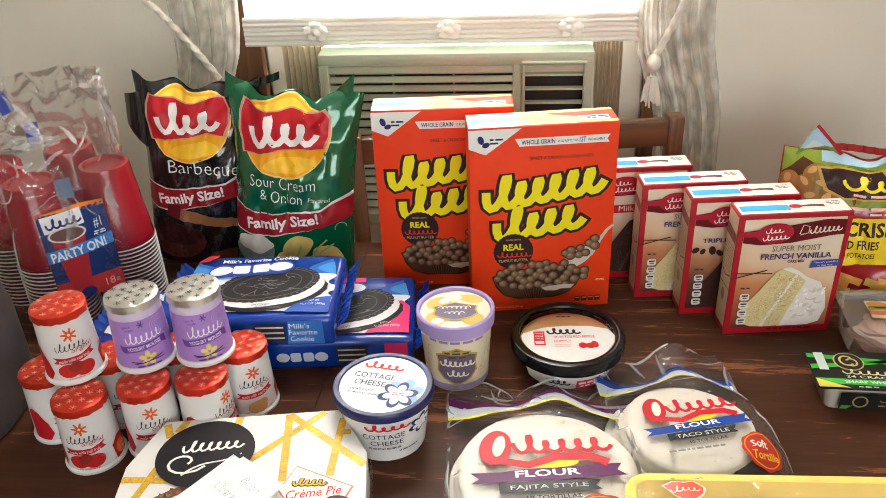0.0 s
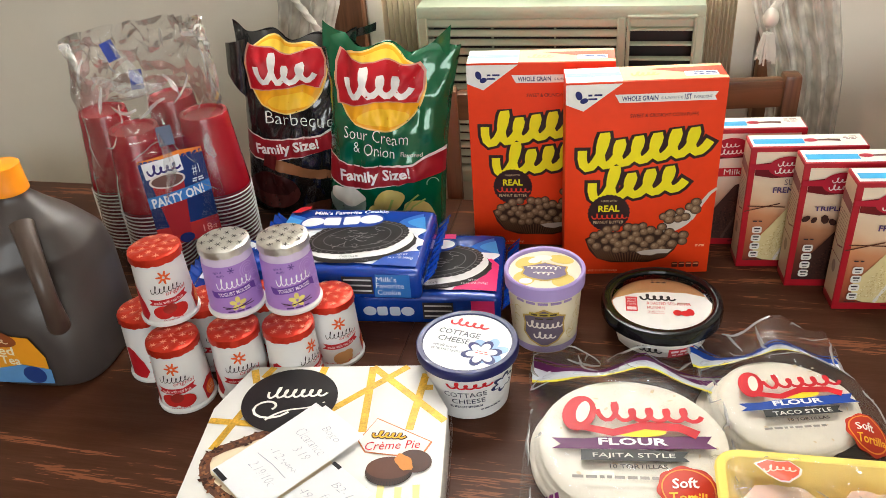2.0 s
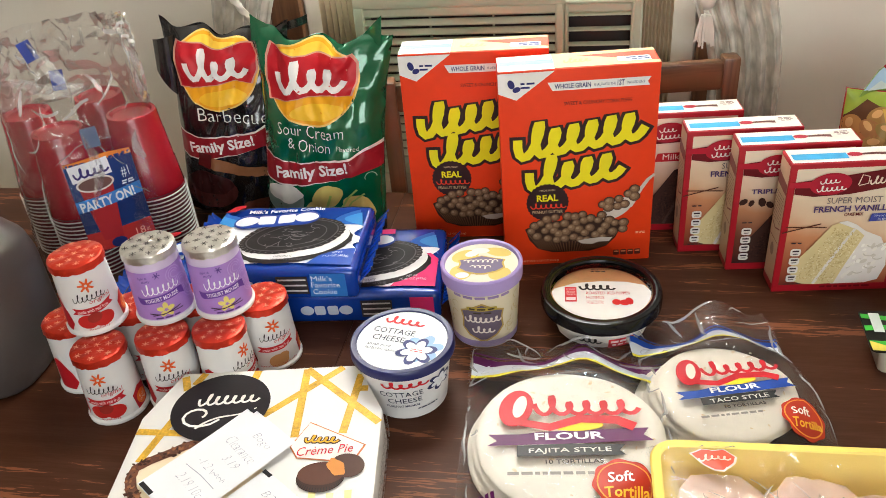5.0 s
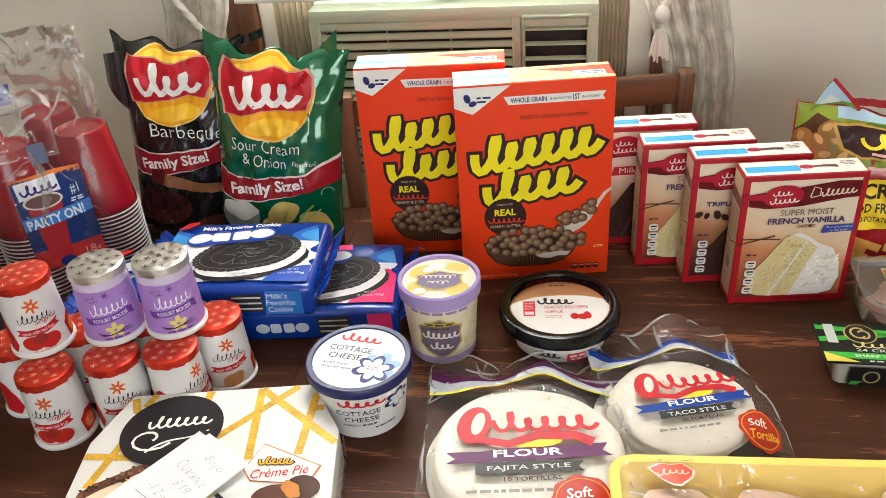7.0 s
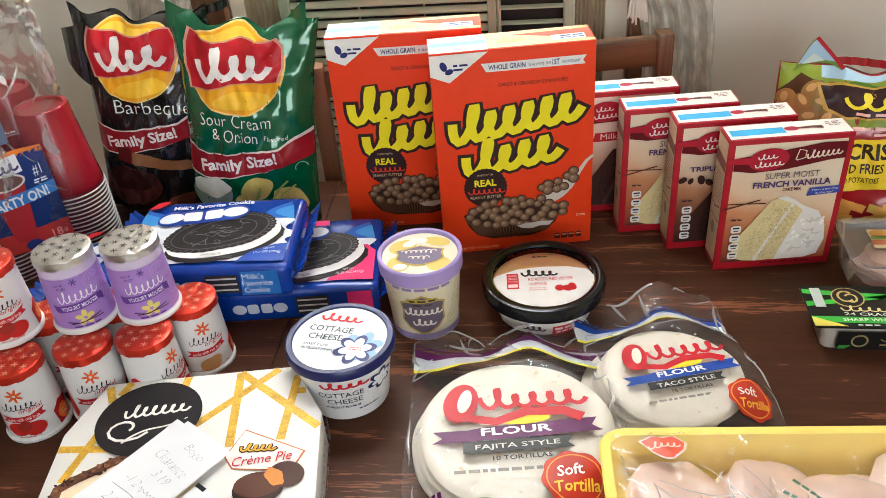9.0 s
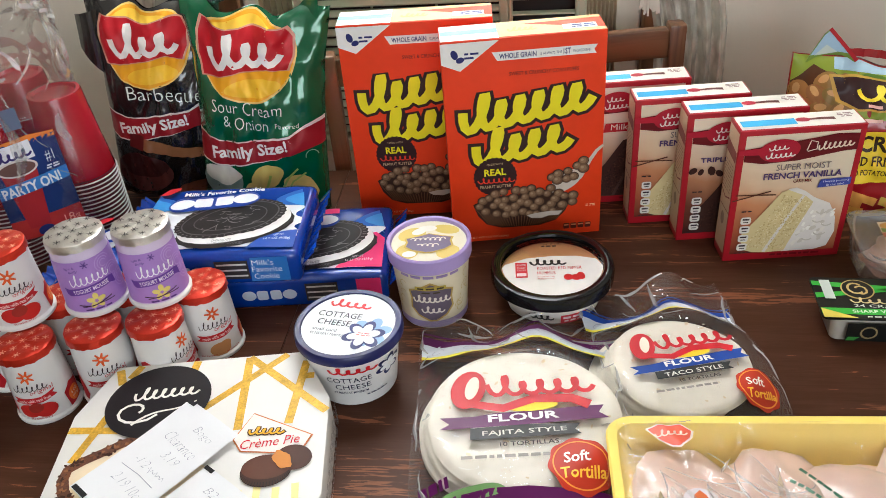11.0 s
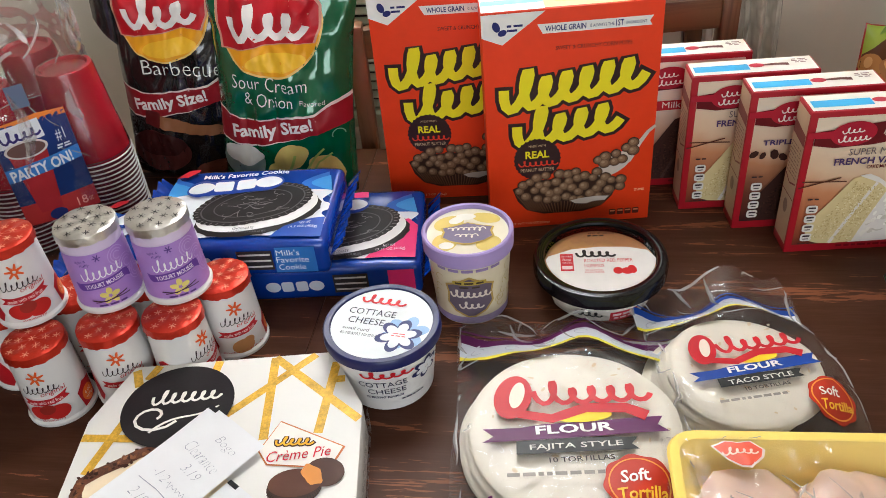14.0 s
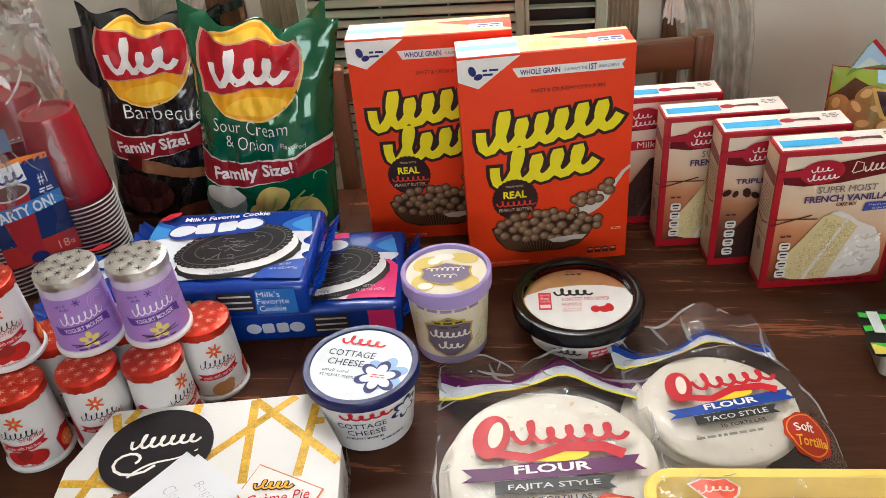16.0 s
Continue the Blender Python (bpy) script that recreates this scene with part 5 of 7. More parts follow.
daisy(Art(), 0.026, -0.011, 0.0215).lay("pale_flower", ink(150, 186, 226), cc, CT, 2)
daisy(Art(), 0.0205, -0.0165, 0.0215).lay("navy_flower", ink(44, 54, 112), cc, CT, 3)
daisy(Art(), 0.0205, -0.0165, 0.0165).oval(0.0205, -0.0165, 0.009, 0.006).lay("white_flower", ink(232, 238, 242), cc, CT, 4)
Art().bars(0.0205, -0.0145, 0.012, 0.0012, -4, 2, 2).bars(0.0205, -0.0175, 0.014, 0.0012, -4, 3, 3).lay("flower_print", ink(206, 90, 100), cc, CT, 5)
CS = round_face(lambda z: 0.0432 + 0.0085 * z / 0.09)
Art().mark(0.0, 0.075, 0.046, 0.016, 2, 5, 0.1, 0.2, 0.0, 9).lay("sign", ink(206, 34, 44), cc, CS, 1, 0.006)
Art().text("COTTAGE", -0.004, 0.055, 0.045, 0.0095, 2).text("CHEESE", -0.001, 0.0415, 0.036, 0.0095, 2).lay("lettering", ink(44, 48, 74), cc, CS, 1, 0.006)
Art().text("4% MILKFAT MINIMUM", -0.004, 0.030, 0.036, 0.0045, 2, 0.01).bars(0.024, 0.022, 0.024, 0.0024, 2, 5, 8).lay("small_print", ink(50, 54, 84), cc, CS, 1, 0.006)
daisy(Art(), 0.0395, 0.061, 0.0165).lay("navy_flower", ink(40, 46, 92), cc, CS, 1, 0.006)
daisy(Art(), 0.0395, 0.061, 0.0120).lay("white_flower", ink(232, 236, 240), cc, CS, 2, 0.006)
a = Art()
for k in range(12):
    a.bars(-0.062, 0.07 - 0.004 * k, 0.022, 0.0016, 0, 3, k)
a.lay("side_print", ink(110, 112, 120), cc, CS, 1, 0.006)

# frozen dessert pint
ic = thing("ice_cream_pint", "cream and lilac card pint of coconut ice cream", "ice cream tub", pose(-0.012, 0.8635, TOP, 0, 0, 5))
part("carton", lathe([(0.0, 0.004), (0.037, 0.004), (0.0375, 0.0), (0.0392, 0.0), (0.0455, 0.085), (0.0, 0.085)], 64), ink(222, 212, 184), ic, "cream printed carton", True)
part("lid", lathe([(0.0, 0.0955), (0.044, 0.0955), (0.0445, 0.1005), (0.0475, 0.1012), (0.0490, 0.0998), (0.0486, 0.083), (0.047, 0.082), (0.0, 0.083)], 64), LILAC_LID, ic, "lilac card lid", True)
IT, IS = face_top(0.0958), round_face(lambda z: 0.0394 + 0.0063 * z / 0.085)
Art().oval(0, 0, 0.0435, None, 0, 56).lay("lid_label", ink(236, 230, 208), ic, IT, 1)
Art().oval(-0.02, 0.016, 0.017, 0.013, 30).oval(0.02, 0.024, 0.016, 0.009, -20).oval(-0.024, -0.018, 0.013, 0.015).oval(0.022, -0.022, 0.014, 0.012, 40).lay("lid_art", ink(222, 200, 110), ic, IT, 2)
Art().oval(-0.012, 0.021, 0.009, 0.006, 30).oval(-0.002, 0.027, 0.011, 0.006).oval(-0.022, -0.024, 0.008, 0.006).lay("lid_cream", ink(244, 242, 232), ic, IT, 3)
shield = [(-0.026, -0.007), (-0.018, -0.014), (-0.004, -0.019), (0.004, -0.019), (0.018, -0.014), (0.026, -0.007), (0.024, 0.002), (0.026, 0.009), (0.014, 0.012), (0.0, 0.017), (-0.014, 0.012), (-0.026, 0.009), (-0.024, 0.002)]
Art().poly([(x * 1.1, y * 1.12 - 0.003) for x, y in shield]).lay("shield_edge", ink(206, 176, 84), ic, IT, 4)
Art().poly([(x, y - 0.003) for x, y in shield]).lay("shield", ink(122, 112, 140), ic, IT, 5)
Art().mark(0.0, 0.002, 0.040, 0.0085, 180, 7, 0.1, 0.17, 0, 2).mark(0.0, -0.010, 0.024, 0.008, 180, 4, 0.1, 0.17, 0, 4).lay("sign", ink(234, 226, 214), ic, IT, 6)
Art().poly([(x * 1.0, y * 1.65 + 0.042) for x, y in shield]).lay("shield_edge", ink(186, 156, 84), ic, IS, 1, 0.006)
Art().poly([(x * 0.90, y * 1.5 + 0.042) for x, y in shield]).lay("shield", ink(104, 92, 108), ic, IS, 2, 0.006)
Art().mark(0.0, 0.0465, 0.042, 0.0125, 0, 7, 0.1, 0.16, 0, 2).mark(0.0, 0.030, 0.026, 0.012, 0, 4, 0.1, 0.16, 0, 4).lay("sign", ink(226, 218, 208), ic, IS, 3, 0.006)
Art().rect(0.0, 0.0615, 0.034, 0.0055, 0, 0.001).lay("flavour_plate", ink(186, 164, 70), ic, IS, 3, 0.006)
Art().bars(0, 0.0615, 0.028, 0.0025, 0, 3, 3).bars(0.0, 0.0555, 0.02, 0.002, 0, 2, 4).lay("flavour_print", ink(70, 60, 40), ic, IS, 4, 0.006)
Art().bars(0.0, 0.0775, 0.066, 0.0038, 0, 5, 5).lay("lilac_print", ink(150, 130, 176), ic, IS, 1, 0.006)
Art().rect(0.0, 0.006, 0.15, 0.010).lay("lilac_foot", ink(160, 144, 186), ic, IS, 1, 0.006)
a, rnd = Art(), random.Random(7)
for k in range(24):
    a.arc(rnd.choice((-1, 1)) * rnd.uniform(0.032, 0.062), rnd.uniform(0.015, 0.072), 0.005, 0.005, rnd.uniform(0, 180), rnd.uniform(200, 360), 0.0009, 8)
a.lay("scroll_print", ink(200, 180, 120), ic, IS, 1, 0.006)

# hummus
hu = thing("hummus_tub", "round hummus tub with black rim and clear lid", "food tub", pose(0.129, 0.886, TOP, 0, 0, 3))
part("tub", lathe([(0.0, 0.0), (0.052, 0.0), (0.055, 0.002), (0.066, 0.036), (0.0, 0.036)], 64), BLACK_PLASTIC, hu, "black plastic tub", True)
HS = round_face(lambda z: 0.0552 + 0.0112 * z / 0.036)
Art().rect(0.0, 0.018, 0.14, 0.028).lay("side_label", ink(226, 222, 216), hu, HS, 1, 0.008)
Art().rect(0.024, 0.011, 0.034, 0.016).lay("side_flag", ink(204, 44, 60), hu, HS, 2, 0.008)
Art().bars(0.024, 0.014, 0.028, 0.004, 0, 3, 2).bars(0.024, 0.008, 0.024, 0.003, 0, 3, 3).lay("side_print", ink(244, 220, 220), hu, HS, 3, 0.008)
Art().mark(-0.018, 0.017, 0.030, 0.013, 0, 4, 0.0, 0.24, 0, 6).lay("sign", ink(24, 22, 24), hu, HS, 2, 0.008)
part("rim", lathe([(0.0605, 0.0465), (0.0615, 0.0492), (0.067, 0.0505), (0.0715, 0.0490), (0.0732, 0.0440), (0.0728, 0.0330), (0.070, 0.0315), (0.066, 0.036), (0.0605, 0.0380)], 80), BLACK_PLASTIC, hu, "glossy black lid ring", True)
part("hummus", lathe([(0.0, 0.0385), (0.03, 0.0385), (0.05, 0.0380), (0.0612, 0.0372)], 64), HUMMUS, hu, "orange hummus", True)
lid = part("lid_window", lathe([(0.0, 0.0466), (0.0610, 0.0466)], 64), LID_CLEAR, hu, "clear lid", True)
HT = face_top(0.0470)
seg_ = [(0.0595 * math.cos(a_), 0.0595 * math.sin(a_)) for a_ in (radians(184 + k * 8.6) for k in range(21))]
Art().poly(seg_ + [(0.052, 0.010), (0.03, 0.0165), (0.0, 0.0175), (-0.03, 0.014), (-0.056, 0.002)]).lay("lid_label", ink(234, 232, 228), hu, HT, 1)
Art().mark(-0.006, 0.0055, 0.042, 0.015, 0, 5, 0.0, 0.24, 0, 6).lay("sign", ink(24, 22, 24), hu, HT, 2)
Art().text("ROASTED RED PEPPER", 0.008, -0.0075, 0.052, 0.0058).text("HUMMUS", -0.0075, -0.0165, 0.021, 0.0058).lay("lettering", ink(206, 60, 66), hu, HT, 2)
Art().text("NO ARTIFICIAL", -0.008, -0.0240, 0.020, 0.0024).text("PRESERVATIVES", -0.008, -0.0278, 0.020, 0.0024).lay("small_print", ink(206, 90, 90), hu, HT, 2)
Art().rect(-0.0365, -0.010, 0.014, 0.030).lay("red_tag", ink(214, 50, 62), hu, HT, 2)
Art().text("SHARE", -0.0365, 0.0, 0.011, 0.0030).text("Real", -0.0365, -0.0055, 0.010, 0.0040, 0, 0.0, 0.2).text("TASTE", -0.0365, -0.011, 0.011, 0.0030).rect(-0.0365, -0.0195, 0.011, 0.006).lay("tag_print", ink(240, 216, 216), hu, HT, 3)
Art().oval(0.017, -0.0255, 0.0052, 0.0058).oval(0.0265, -0.0262, 0.0062, 0.0056).oval(0.032, -0.0235, 0.0045, 0.007, 10).lay("pictured_peppers", ink(200, 26, 30), hu, HT, 2)
Art().text("BEST IF USED BY", 0.006, 0.043, 0.032, 0.0028).bars(-0.002, 0.0385, 0.018, 0.0028, 0, 3, 3).lay("date_print", ink(70, 50, 40), hu, HT, 1)


# ---- yoghurt pots ----
def pot_radius(z):
    return 0.0322 - 0.0032 * min(1, max(0, z) / 0.083)


def yoghurt(m, label, kind_, art_):
    th = thing("yoghurt_pot", label, "yoghurt pot", m, "stacked yoghurt pots")
    body = material_white if kind_ == "original" else LILAC_POT
    part("pot", lathe([(0.0, 0.003), (0.030, 0.003), (0.0320, 0.0), (0.0340, 0.0005), (0.0342, 0.0035), (0.0330, 0.0050), (0.0321, 0.0058), (0.0319, 0.007), (0.0288, 0.0825), (0.0292, 0.085), (0.0, 0.085)], 48), body, th, "", True)
    part("base_rim", lathe([(0.0318, -0.0002), (0.0342, 0.0003), (0.0346, 0.0038), (0.0332, 0.0054), (0.0322, 0.0061)], 48), WHITE_PLASTIC, th, "white rim", True)
    foil = FOIL_RED if kind_ == "original" else FOIL_SILVER
    rnd = random.Random(5)
    n = 48
    bm = bmesh.new()
    rings = []
    for r, z, wv in ((0.0, 0.0898, 0), (0.016, 0.0896, 0), (0.0275, 0.0898, 0.0001), (0.0298, 0.0886, 0.0003), (0.0301, 0.0865, 0.0003), (0.0303, 0.0835, 0.0004), (0.0305, 0.0800, 0.0006)):
        rings.append([bm.verts.new(((r + wv * math.sin(i * 2.9)) * math.cos(6.283 * i / n), (r + wv * math.sin(i * 2.9)) * math.sin(6.283 * i / n), z + (0.0006 * math.sin(i * 1.7) if wv > 0.0005 else 0.0003 * math.sin(i)))) for i in range(n)])
    for p_, q_ in zip(rings, rings[1:]):
        for i in range(n):
            bm.faces.new((p_[i], q_[i], q_[(i + 1) % n], p_[(i + 1) % n]))
    bmesh.ops.remove_doubles(bm, verts=bm.verts[:], dist=1e-5)
    lid_ = part("foil_lid", bm, foil, th, "crimped red foil lid" if kind_ == "original" else "crimped silver foil lid", True)
    a = Art()
    for k in range(15):
        r, t_ = (0.0, 0) if k == 0 else ((0.013, k * 1.047) if k < 7 else (0.0235, k * 0.785))
        x, y = r * math.cos(t_), r * math.sin(t_)
        for j in range(3):
            e = j * 1.047 + k
            a.line([(x - 0.0040 * math.cos(e), y - 0.0040 * math.sin(e)), (x + 0.0042 * math.cos(e), y + 0.0042 * math.sin(e))], 0.0008)
    a.lay("star_print", ink(236, 160, 130) if kind_ == "original" else ink(52, 50, 54), lid_, face_top(0.0901), 1)
    S = round_face(pot_radius)
    f_ = 0.005
    if kind_ == "original":
        a = Art()
        for j in range(7):
            e = j * 0.898 + 0.3
            a.line([(0.001 + 0.0016 * math.cos(e), 0.064 + 0.0016 * math.sin(e)), (0.001 + 0.0088 * math.cos(e), 0.064 + 0.0088 * math.sin(e))], 0.0032, 0.0018)
        a.lay("flower_mark", ink(226, 96, 40), th, S, 2, f_)
        Art().mark(0.0, 0.0505, 0.036, 0.0125, 3, 7, 0.3, 0.02, -0.0004, 8).lay("sign", ink(44, 30, 36), th, S, 2, f_)
        Art().text("original", 0.011, 0.0432, 0.025, 0.0068, 5, 0.0, 0.25).lay("lettering", ink(190, 40, 50), th, S, 2, f_)
        Art().poly([(-0.024, 0.029), (-0.019, 0.033), (-0.023, 0.037), (-0.012, 0.0355), (0.008, 0.036), (0.024, 0.041), (0.020, 0.0365), (0.024, 0.0325), (0.008, 0.0285), (-0.010, 0.028)]).lay("ribbon", ink(190, 34, 42), th, S, 1, f_)
        Art().text("made with real fruit", 0.0, 0.0325, 0.034, 0.0044, 3, 0.01).lay("lettering", ink(244, 214, 210), th, S, 2, f_)
        Art().poly([(-0.052, 0.008), (-0.032, 0.006), (-0.026, 0.016), (-0.030, 0.030), (-0.040, 0.046), (-0.047, 0.05), (-0.054, 0.046)]).lay("side_colour", ink(186, 30, 40), th, S, 1, f_)
        Art().poly([(0.032, 0.006), (0.052, 0.008), (0.056, 0.03), (0.040, 0.034), (0.030, 0.026)]).lay("side_colour", ink(186, 30, 40), th, S, 1, f_)
        fruit = {"strawberry": ((190, 40, 36), ((-0.009, 0.0185, 0.0115), (0.008, 0.018, 0.0115), (-0.001, 0.023, 0.008))), "cake": ((206, 150, 96), ((0.0, 0.014, 0.012), (0.006, 0.019, 0.007))), "blueberry": ((56, 66, 104), ((-0.006, 0.016, 0.0085), (0.008, 0.016, 0.009), (0.0, 0.021, 0.006)))}[art_]
        for k, (x, y, r) in enumerate(fruit[1]):
            Art().oval(x, y, r, r * 0.78, 10 * k, 16).lay("pictured_fruit", ink(*fruit[0]) if k < 2 else ink(150, 44, 36), th, S, 2 + k, f_)
        words = {"strawberry": "strawberry", "cake": "strawberry cheesecake"}.get(art_)
        if words:
            Art().text(words, 0.0, 0.0078, 0.0022 * len(words), 0.0034).lay("lettering", ink(190, 50, 56), th, S, 2, f_)
        Art().oval(0.042, 0.018, 0.0085, 0.009).lay("weight_spot", ink(236, 120, 40), th, S, 3, f_)
        Art().text("6 OZ", 0.042, 0.0205, 0.010, 0.004).text("(170g)", 0.042, 0.0150, 0.010, 0.0038).lay("lettering", ink(246, 230, 200), th, S, 4, f_)
        a = Art()
        for k in range(16):
            a.bars(0.074, 0.066 - 0.0036 * k, 0.026, 0.0018, 0, 3, k)
        a.rect(0.074, 0.0695, 0.028, 0.0012).lay("nutrition_print", ink(60, 56, 60), th, S, 2, f_)
        Art().poly([(-0.100, 0.008), (-0.075, 0.006), (-0.072, 0.04), (-0.098, 0.05)]).lay("side_colour", ink(186, 30, 40), th, S, 1, f_)
    else:
        Art().rect(0.0, 0.0385, 0.218, 0.062).lay("lilac_print", ink(170, 132, 206), th, S, 1, f_)
        a = Art()
        for k in range(3):
            for r in (0.004, 0.007, 0.010):
                a.arc(0.020 + 0.008 * k, 0.058 - 0.014 * k, r, r, 20, 300, 0.0009, 12)
        a.lay("swirl_print", ink(190, 158, 220), th, S, 2, f_)
        Art().mark(0.0, 0.049, 0.042, 0.0165, 6, 7, 0.2, 0.02, -0.0005, 7).lay("sign", ink(246, 244, 250), th, S, 3, f_)
        Art().poly([(-0.024, 0.028), (0.020, 0.033), (0.026, 0.030), (0.025, 0.040), (0.020, 0.0415), (-0.024, 0.0365), (-0.029, 0.038), (-0.027, 0.030)]).lay("ribbon", ink(104, 62, 158), th, S, 3, f_)
        Art().text("YOGURT MOUSSE", -0.001, 0.0348, 0.038, 0.0052, 6, 0.02).lay("lettering", ink(232, 222, 244), th, S, 4, f_)
        daisy(Art(), 0.0, 0.0195, 0.0095, 5).lay("pictured_flower", ink(226, 214, 120), th, S, 3, f_)
        Art().line([(-0.018, 0.0165), (-0.005, 0.014), (0.016, 0.0195)], 0.0012).line([(-0.015, 0.0135), (0.004, 0.0155), (0.018, 0.0155)], 0.001).lay("pictured_pod", ink(70, 44, 70), th, S, 4, f_)
        Art().bars(0.0, 0.0095, 0.026, 0.002, 0, 3, 6).lay("small_print", ink(90, 60, 130), th, S, 3, f_)
        a = Art()
        for j in range(3):
            e = j * 1.047
            a.line([(-0.004 * math.cos(e), 0.064 - 0.004 * math.sin(e)), (0.004 * math.cos(e), 0.064 + 0.004 * math.sin(e))], 0.001)
        a.text("light &", -0.016, 0.0625, 0.011, 0.0034, 6, 0, 0.2).text("fluffy", -0.013, 0.0580, 0.010, 0.0034, 6, 0, 0.2).lay("small_mark", ink(90, 60, 140), th, S, 3, f_)
    return th


material_white = material("yoghurt_pot_plastic", (0.78, 0.77, 0.76), 0.3, vary=0.02)
LILAC_POT = material("whipped_pot_plastic", srgb(214, 200, 228), 0.3, vary=0.03)
UP = TOP + 0.0908
pots = [(-0.486, 0.739, TOP, 62, "cake", "white and red yoghurt pot in the bottom row"),
        (-0.422, 0.692, TOP, 14, "strawberry", "white and red strawberry yoghurt pot at the row's front"),
        (-0.358, 0.719, TOP, 26, "blueberry", "white and red blueberry yoghurt pot in the bottom row"),
        (-0.296, 0.735, TOP, 70, "strawberry", "white and red yoghurt pot turned to its side"),
        (-0.266, 0.794, TOP, 34, "cake", "white and red yoghurt pot at the end of the row"),
        (-0.346, 0.790, TOP, 60, "strawberry", "white and red yoghurt pot behind the others"),
        (-0.420, 0.768, TOP, 50, "cake", "white and red yoghurt pot hidden in the stack"),
        (-0.445, 0.738, UP, 36, "strawberry", "white and red strawberry yoghurt pot on top")]
for x, y, z, a_, art_, lab in pots:
    yoghurt(pose(x, y, z, 0, 0, a_), lab, "original", art_)
for x, y, a_ in ((-0.370, 0.762, 32), (-0.303, 0.777, 32)):
    yoghurt(pose(x, y, UP, 0, 0, a_), "lilac yoghurt mousse pot with silver foil lid", "whipped", "")


# ---- red party cups in a clear bag ----
def cup_stack(x, y, n, m_):
    th = thing("cup_stack", "stack of upturned red plastic party cups, white rims", "party cups", m_, "stacks of party cups")
    pitch = 0.0062
    part("cup", lathe([(0.0, 0.119), (0.026, 0.119), (0.0290, 0.123), (0.0335, 0.1225), (0.0348, 0.119), (0.0368, 0.092), (0.0375, 0.0905), (0.0412, 0.047), (0.0420, 0.0455), (0.0464, 0.003)], 40), CUP_RED, th, "", True).location = (0, 0, n * pitch)
    rim_ = lathe([(0.0462, 0.0024), (0.0476, 0.0024), (0.0481, 0.0016), (0.0476, 0.0008), (0.0462, 0.0006)], 40)
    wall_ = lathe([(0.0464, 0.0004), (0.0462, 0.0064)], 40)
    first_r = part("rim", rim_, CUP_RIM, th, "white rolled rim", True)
    first_w = part("cup_wall", wall_, shaded_cup_red, th, "red cup wall, darkened for the shade between rims", True)
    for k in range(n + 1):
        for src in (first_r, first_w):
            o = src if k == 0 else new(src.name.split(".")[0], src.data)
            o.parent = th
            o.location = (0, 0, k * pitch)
    return th


# the cups' own red, darkened to paint the shade between stacked rims
shaded_cup_red = material("cup_red_in_rim_shade", (0.10, 0.004, 0.012), 0.3, vary=0.05)
for k, (x, y) in enumerate(((-0.524, 1.045), (-0.602, 0.984), (-0.688, 1.044), (-0.610, 1.108))):
    cup_stack(x, y, 15, pose(x, y, TOP, 0, 0, 30 * k))
bag = thing("cup_bag", "crinkled clear plastic bag round the party cups", "plastic bag", pose(-0.606, 1.044, TOP, 0, 0, 38))


def cup_bag(u, v):
    a = u * 2 * math.pi
    sq = 1 / max(abs(math.cos(a)) ** 3.2 + abs(math.sin(a)) ** 3.2, 1e-6) ** (1 / 3.2)
    z = v * 0.335
    taper = 1 - 0.20 * min(1, z / 0.21)
    top = max(0, (z - 0.205) / 0.15)
    rx = (0.117 * taper) * (1 + 0.0 * top)
    ry = (0.113 * taper) * (1 - 0.80 * min(1, top))
    w = 0.007 * noise.noise(Vector((math.cos(a) * 2.2, math.sin(a) * 2.2, z * 14))) * (0.4 + 2.6 * top) + 0.004 * noise.noise(Vector((math.cos(a) * 6, math.sin(a) * 6, z * 40))) * (0.3 + 2.4 * top)
    fold = 1 - abs(noise.noise(Vector((math.cos(a) * 4.5, math.sin(a) * 4.5, z * 26 + 3)))) * 2
    w += 0.011 * fold * abs(fold) * (0.10 + min(1, top) * 1.0)
    return Vector((sq * math.cos(a) * rx + w, sq * math.sin(a) * ry + w, 0.002 + z + (0.014 * noise.noise(Vector((math.cos(a) * 3, 5, 0))) if top > 0.9 else 0)))


part("film", sheet(cup_bag, 190, 110), CUP_BAG, bag, "", True)


def on_bag(x, y, h):
    p = cup_bag((x / 0.105) / (2 * math.pi) % 1.0, min(1, max(0, y / 0.335)))
    return p * (1 + h * 7)


creases(bag, on_bag, 22, 1, 0.36, 0.72, 0.20, 0.33, 0.04, 0.0016)
creases(bag, on_bag, 16, 2, 0.36, 0.72, 0.03, 0.20, 0.09, 0.0011)
creases(bag, on_bag, 14, 5, 0.36, 0.72, 0.08, 0.32, 0.10, 0.006, BUNCHED)
CB = lambda x, y, h: Vector((x * 0.76 - 0.002, -0.1075 + 0.11 * y - 0.004 * math.cos(x * 30) - h, y * 0.92 + 0.034))
f_ = 0.01
Art().rect(0.004, 0.098, 0.118, 0.118).lay("label", ink(16, 50, 116), bag, CB, 1, f_)
Art().poly([(-0.055, 0.152), (0.063, 0.152), (0.063, 0.160), (0.02, 0.164), (-0.055, 0.158)]).lay("label_top", ink(232, 128, 44), bag, CB, 1, f_)
Art().rect(0.004, 0.032, 0.118, 0.030).lay("label_foot", ink(186, 46, 44), bag, CB, 2, f_)
Art().rect(-0.014, 0.143, 0.070, 0.026, 4).lay("sign_ground", ink(232, 234, 240), bag, CB, 2, f_)
Art().mark(-0.014, 0.143, 0.060, 0.018, 4, 5, 0.2, 0.22, 0, 4).lay("sign", ink(48, 36, 110), bag, CB, 3, f_)
Art().poly([(-0.042, 0.124), (0.018, 0.124), (0.006, 0.032), (-0.028, 0.032)]).lay("pictured_cup", ink(176, 36, 44), bag, CB, 3, f_)
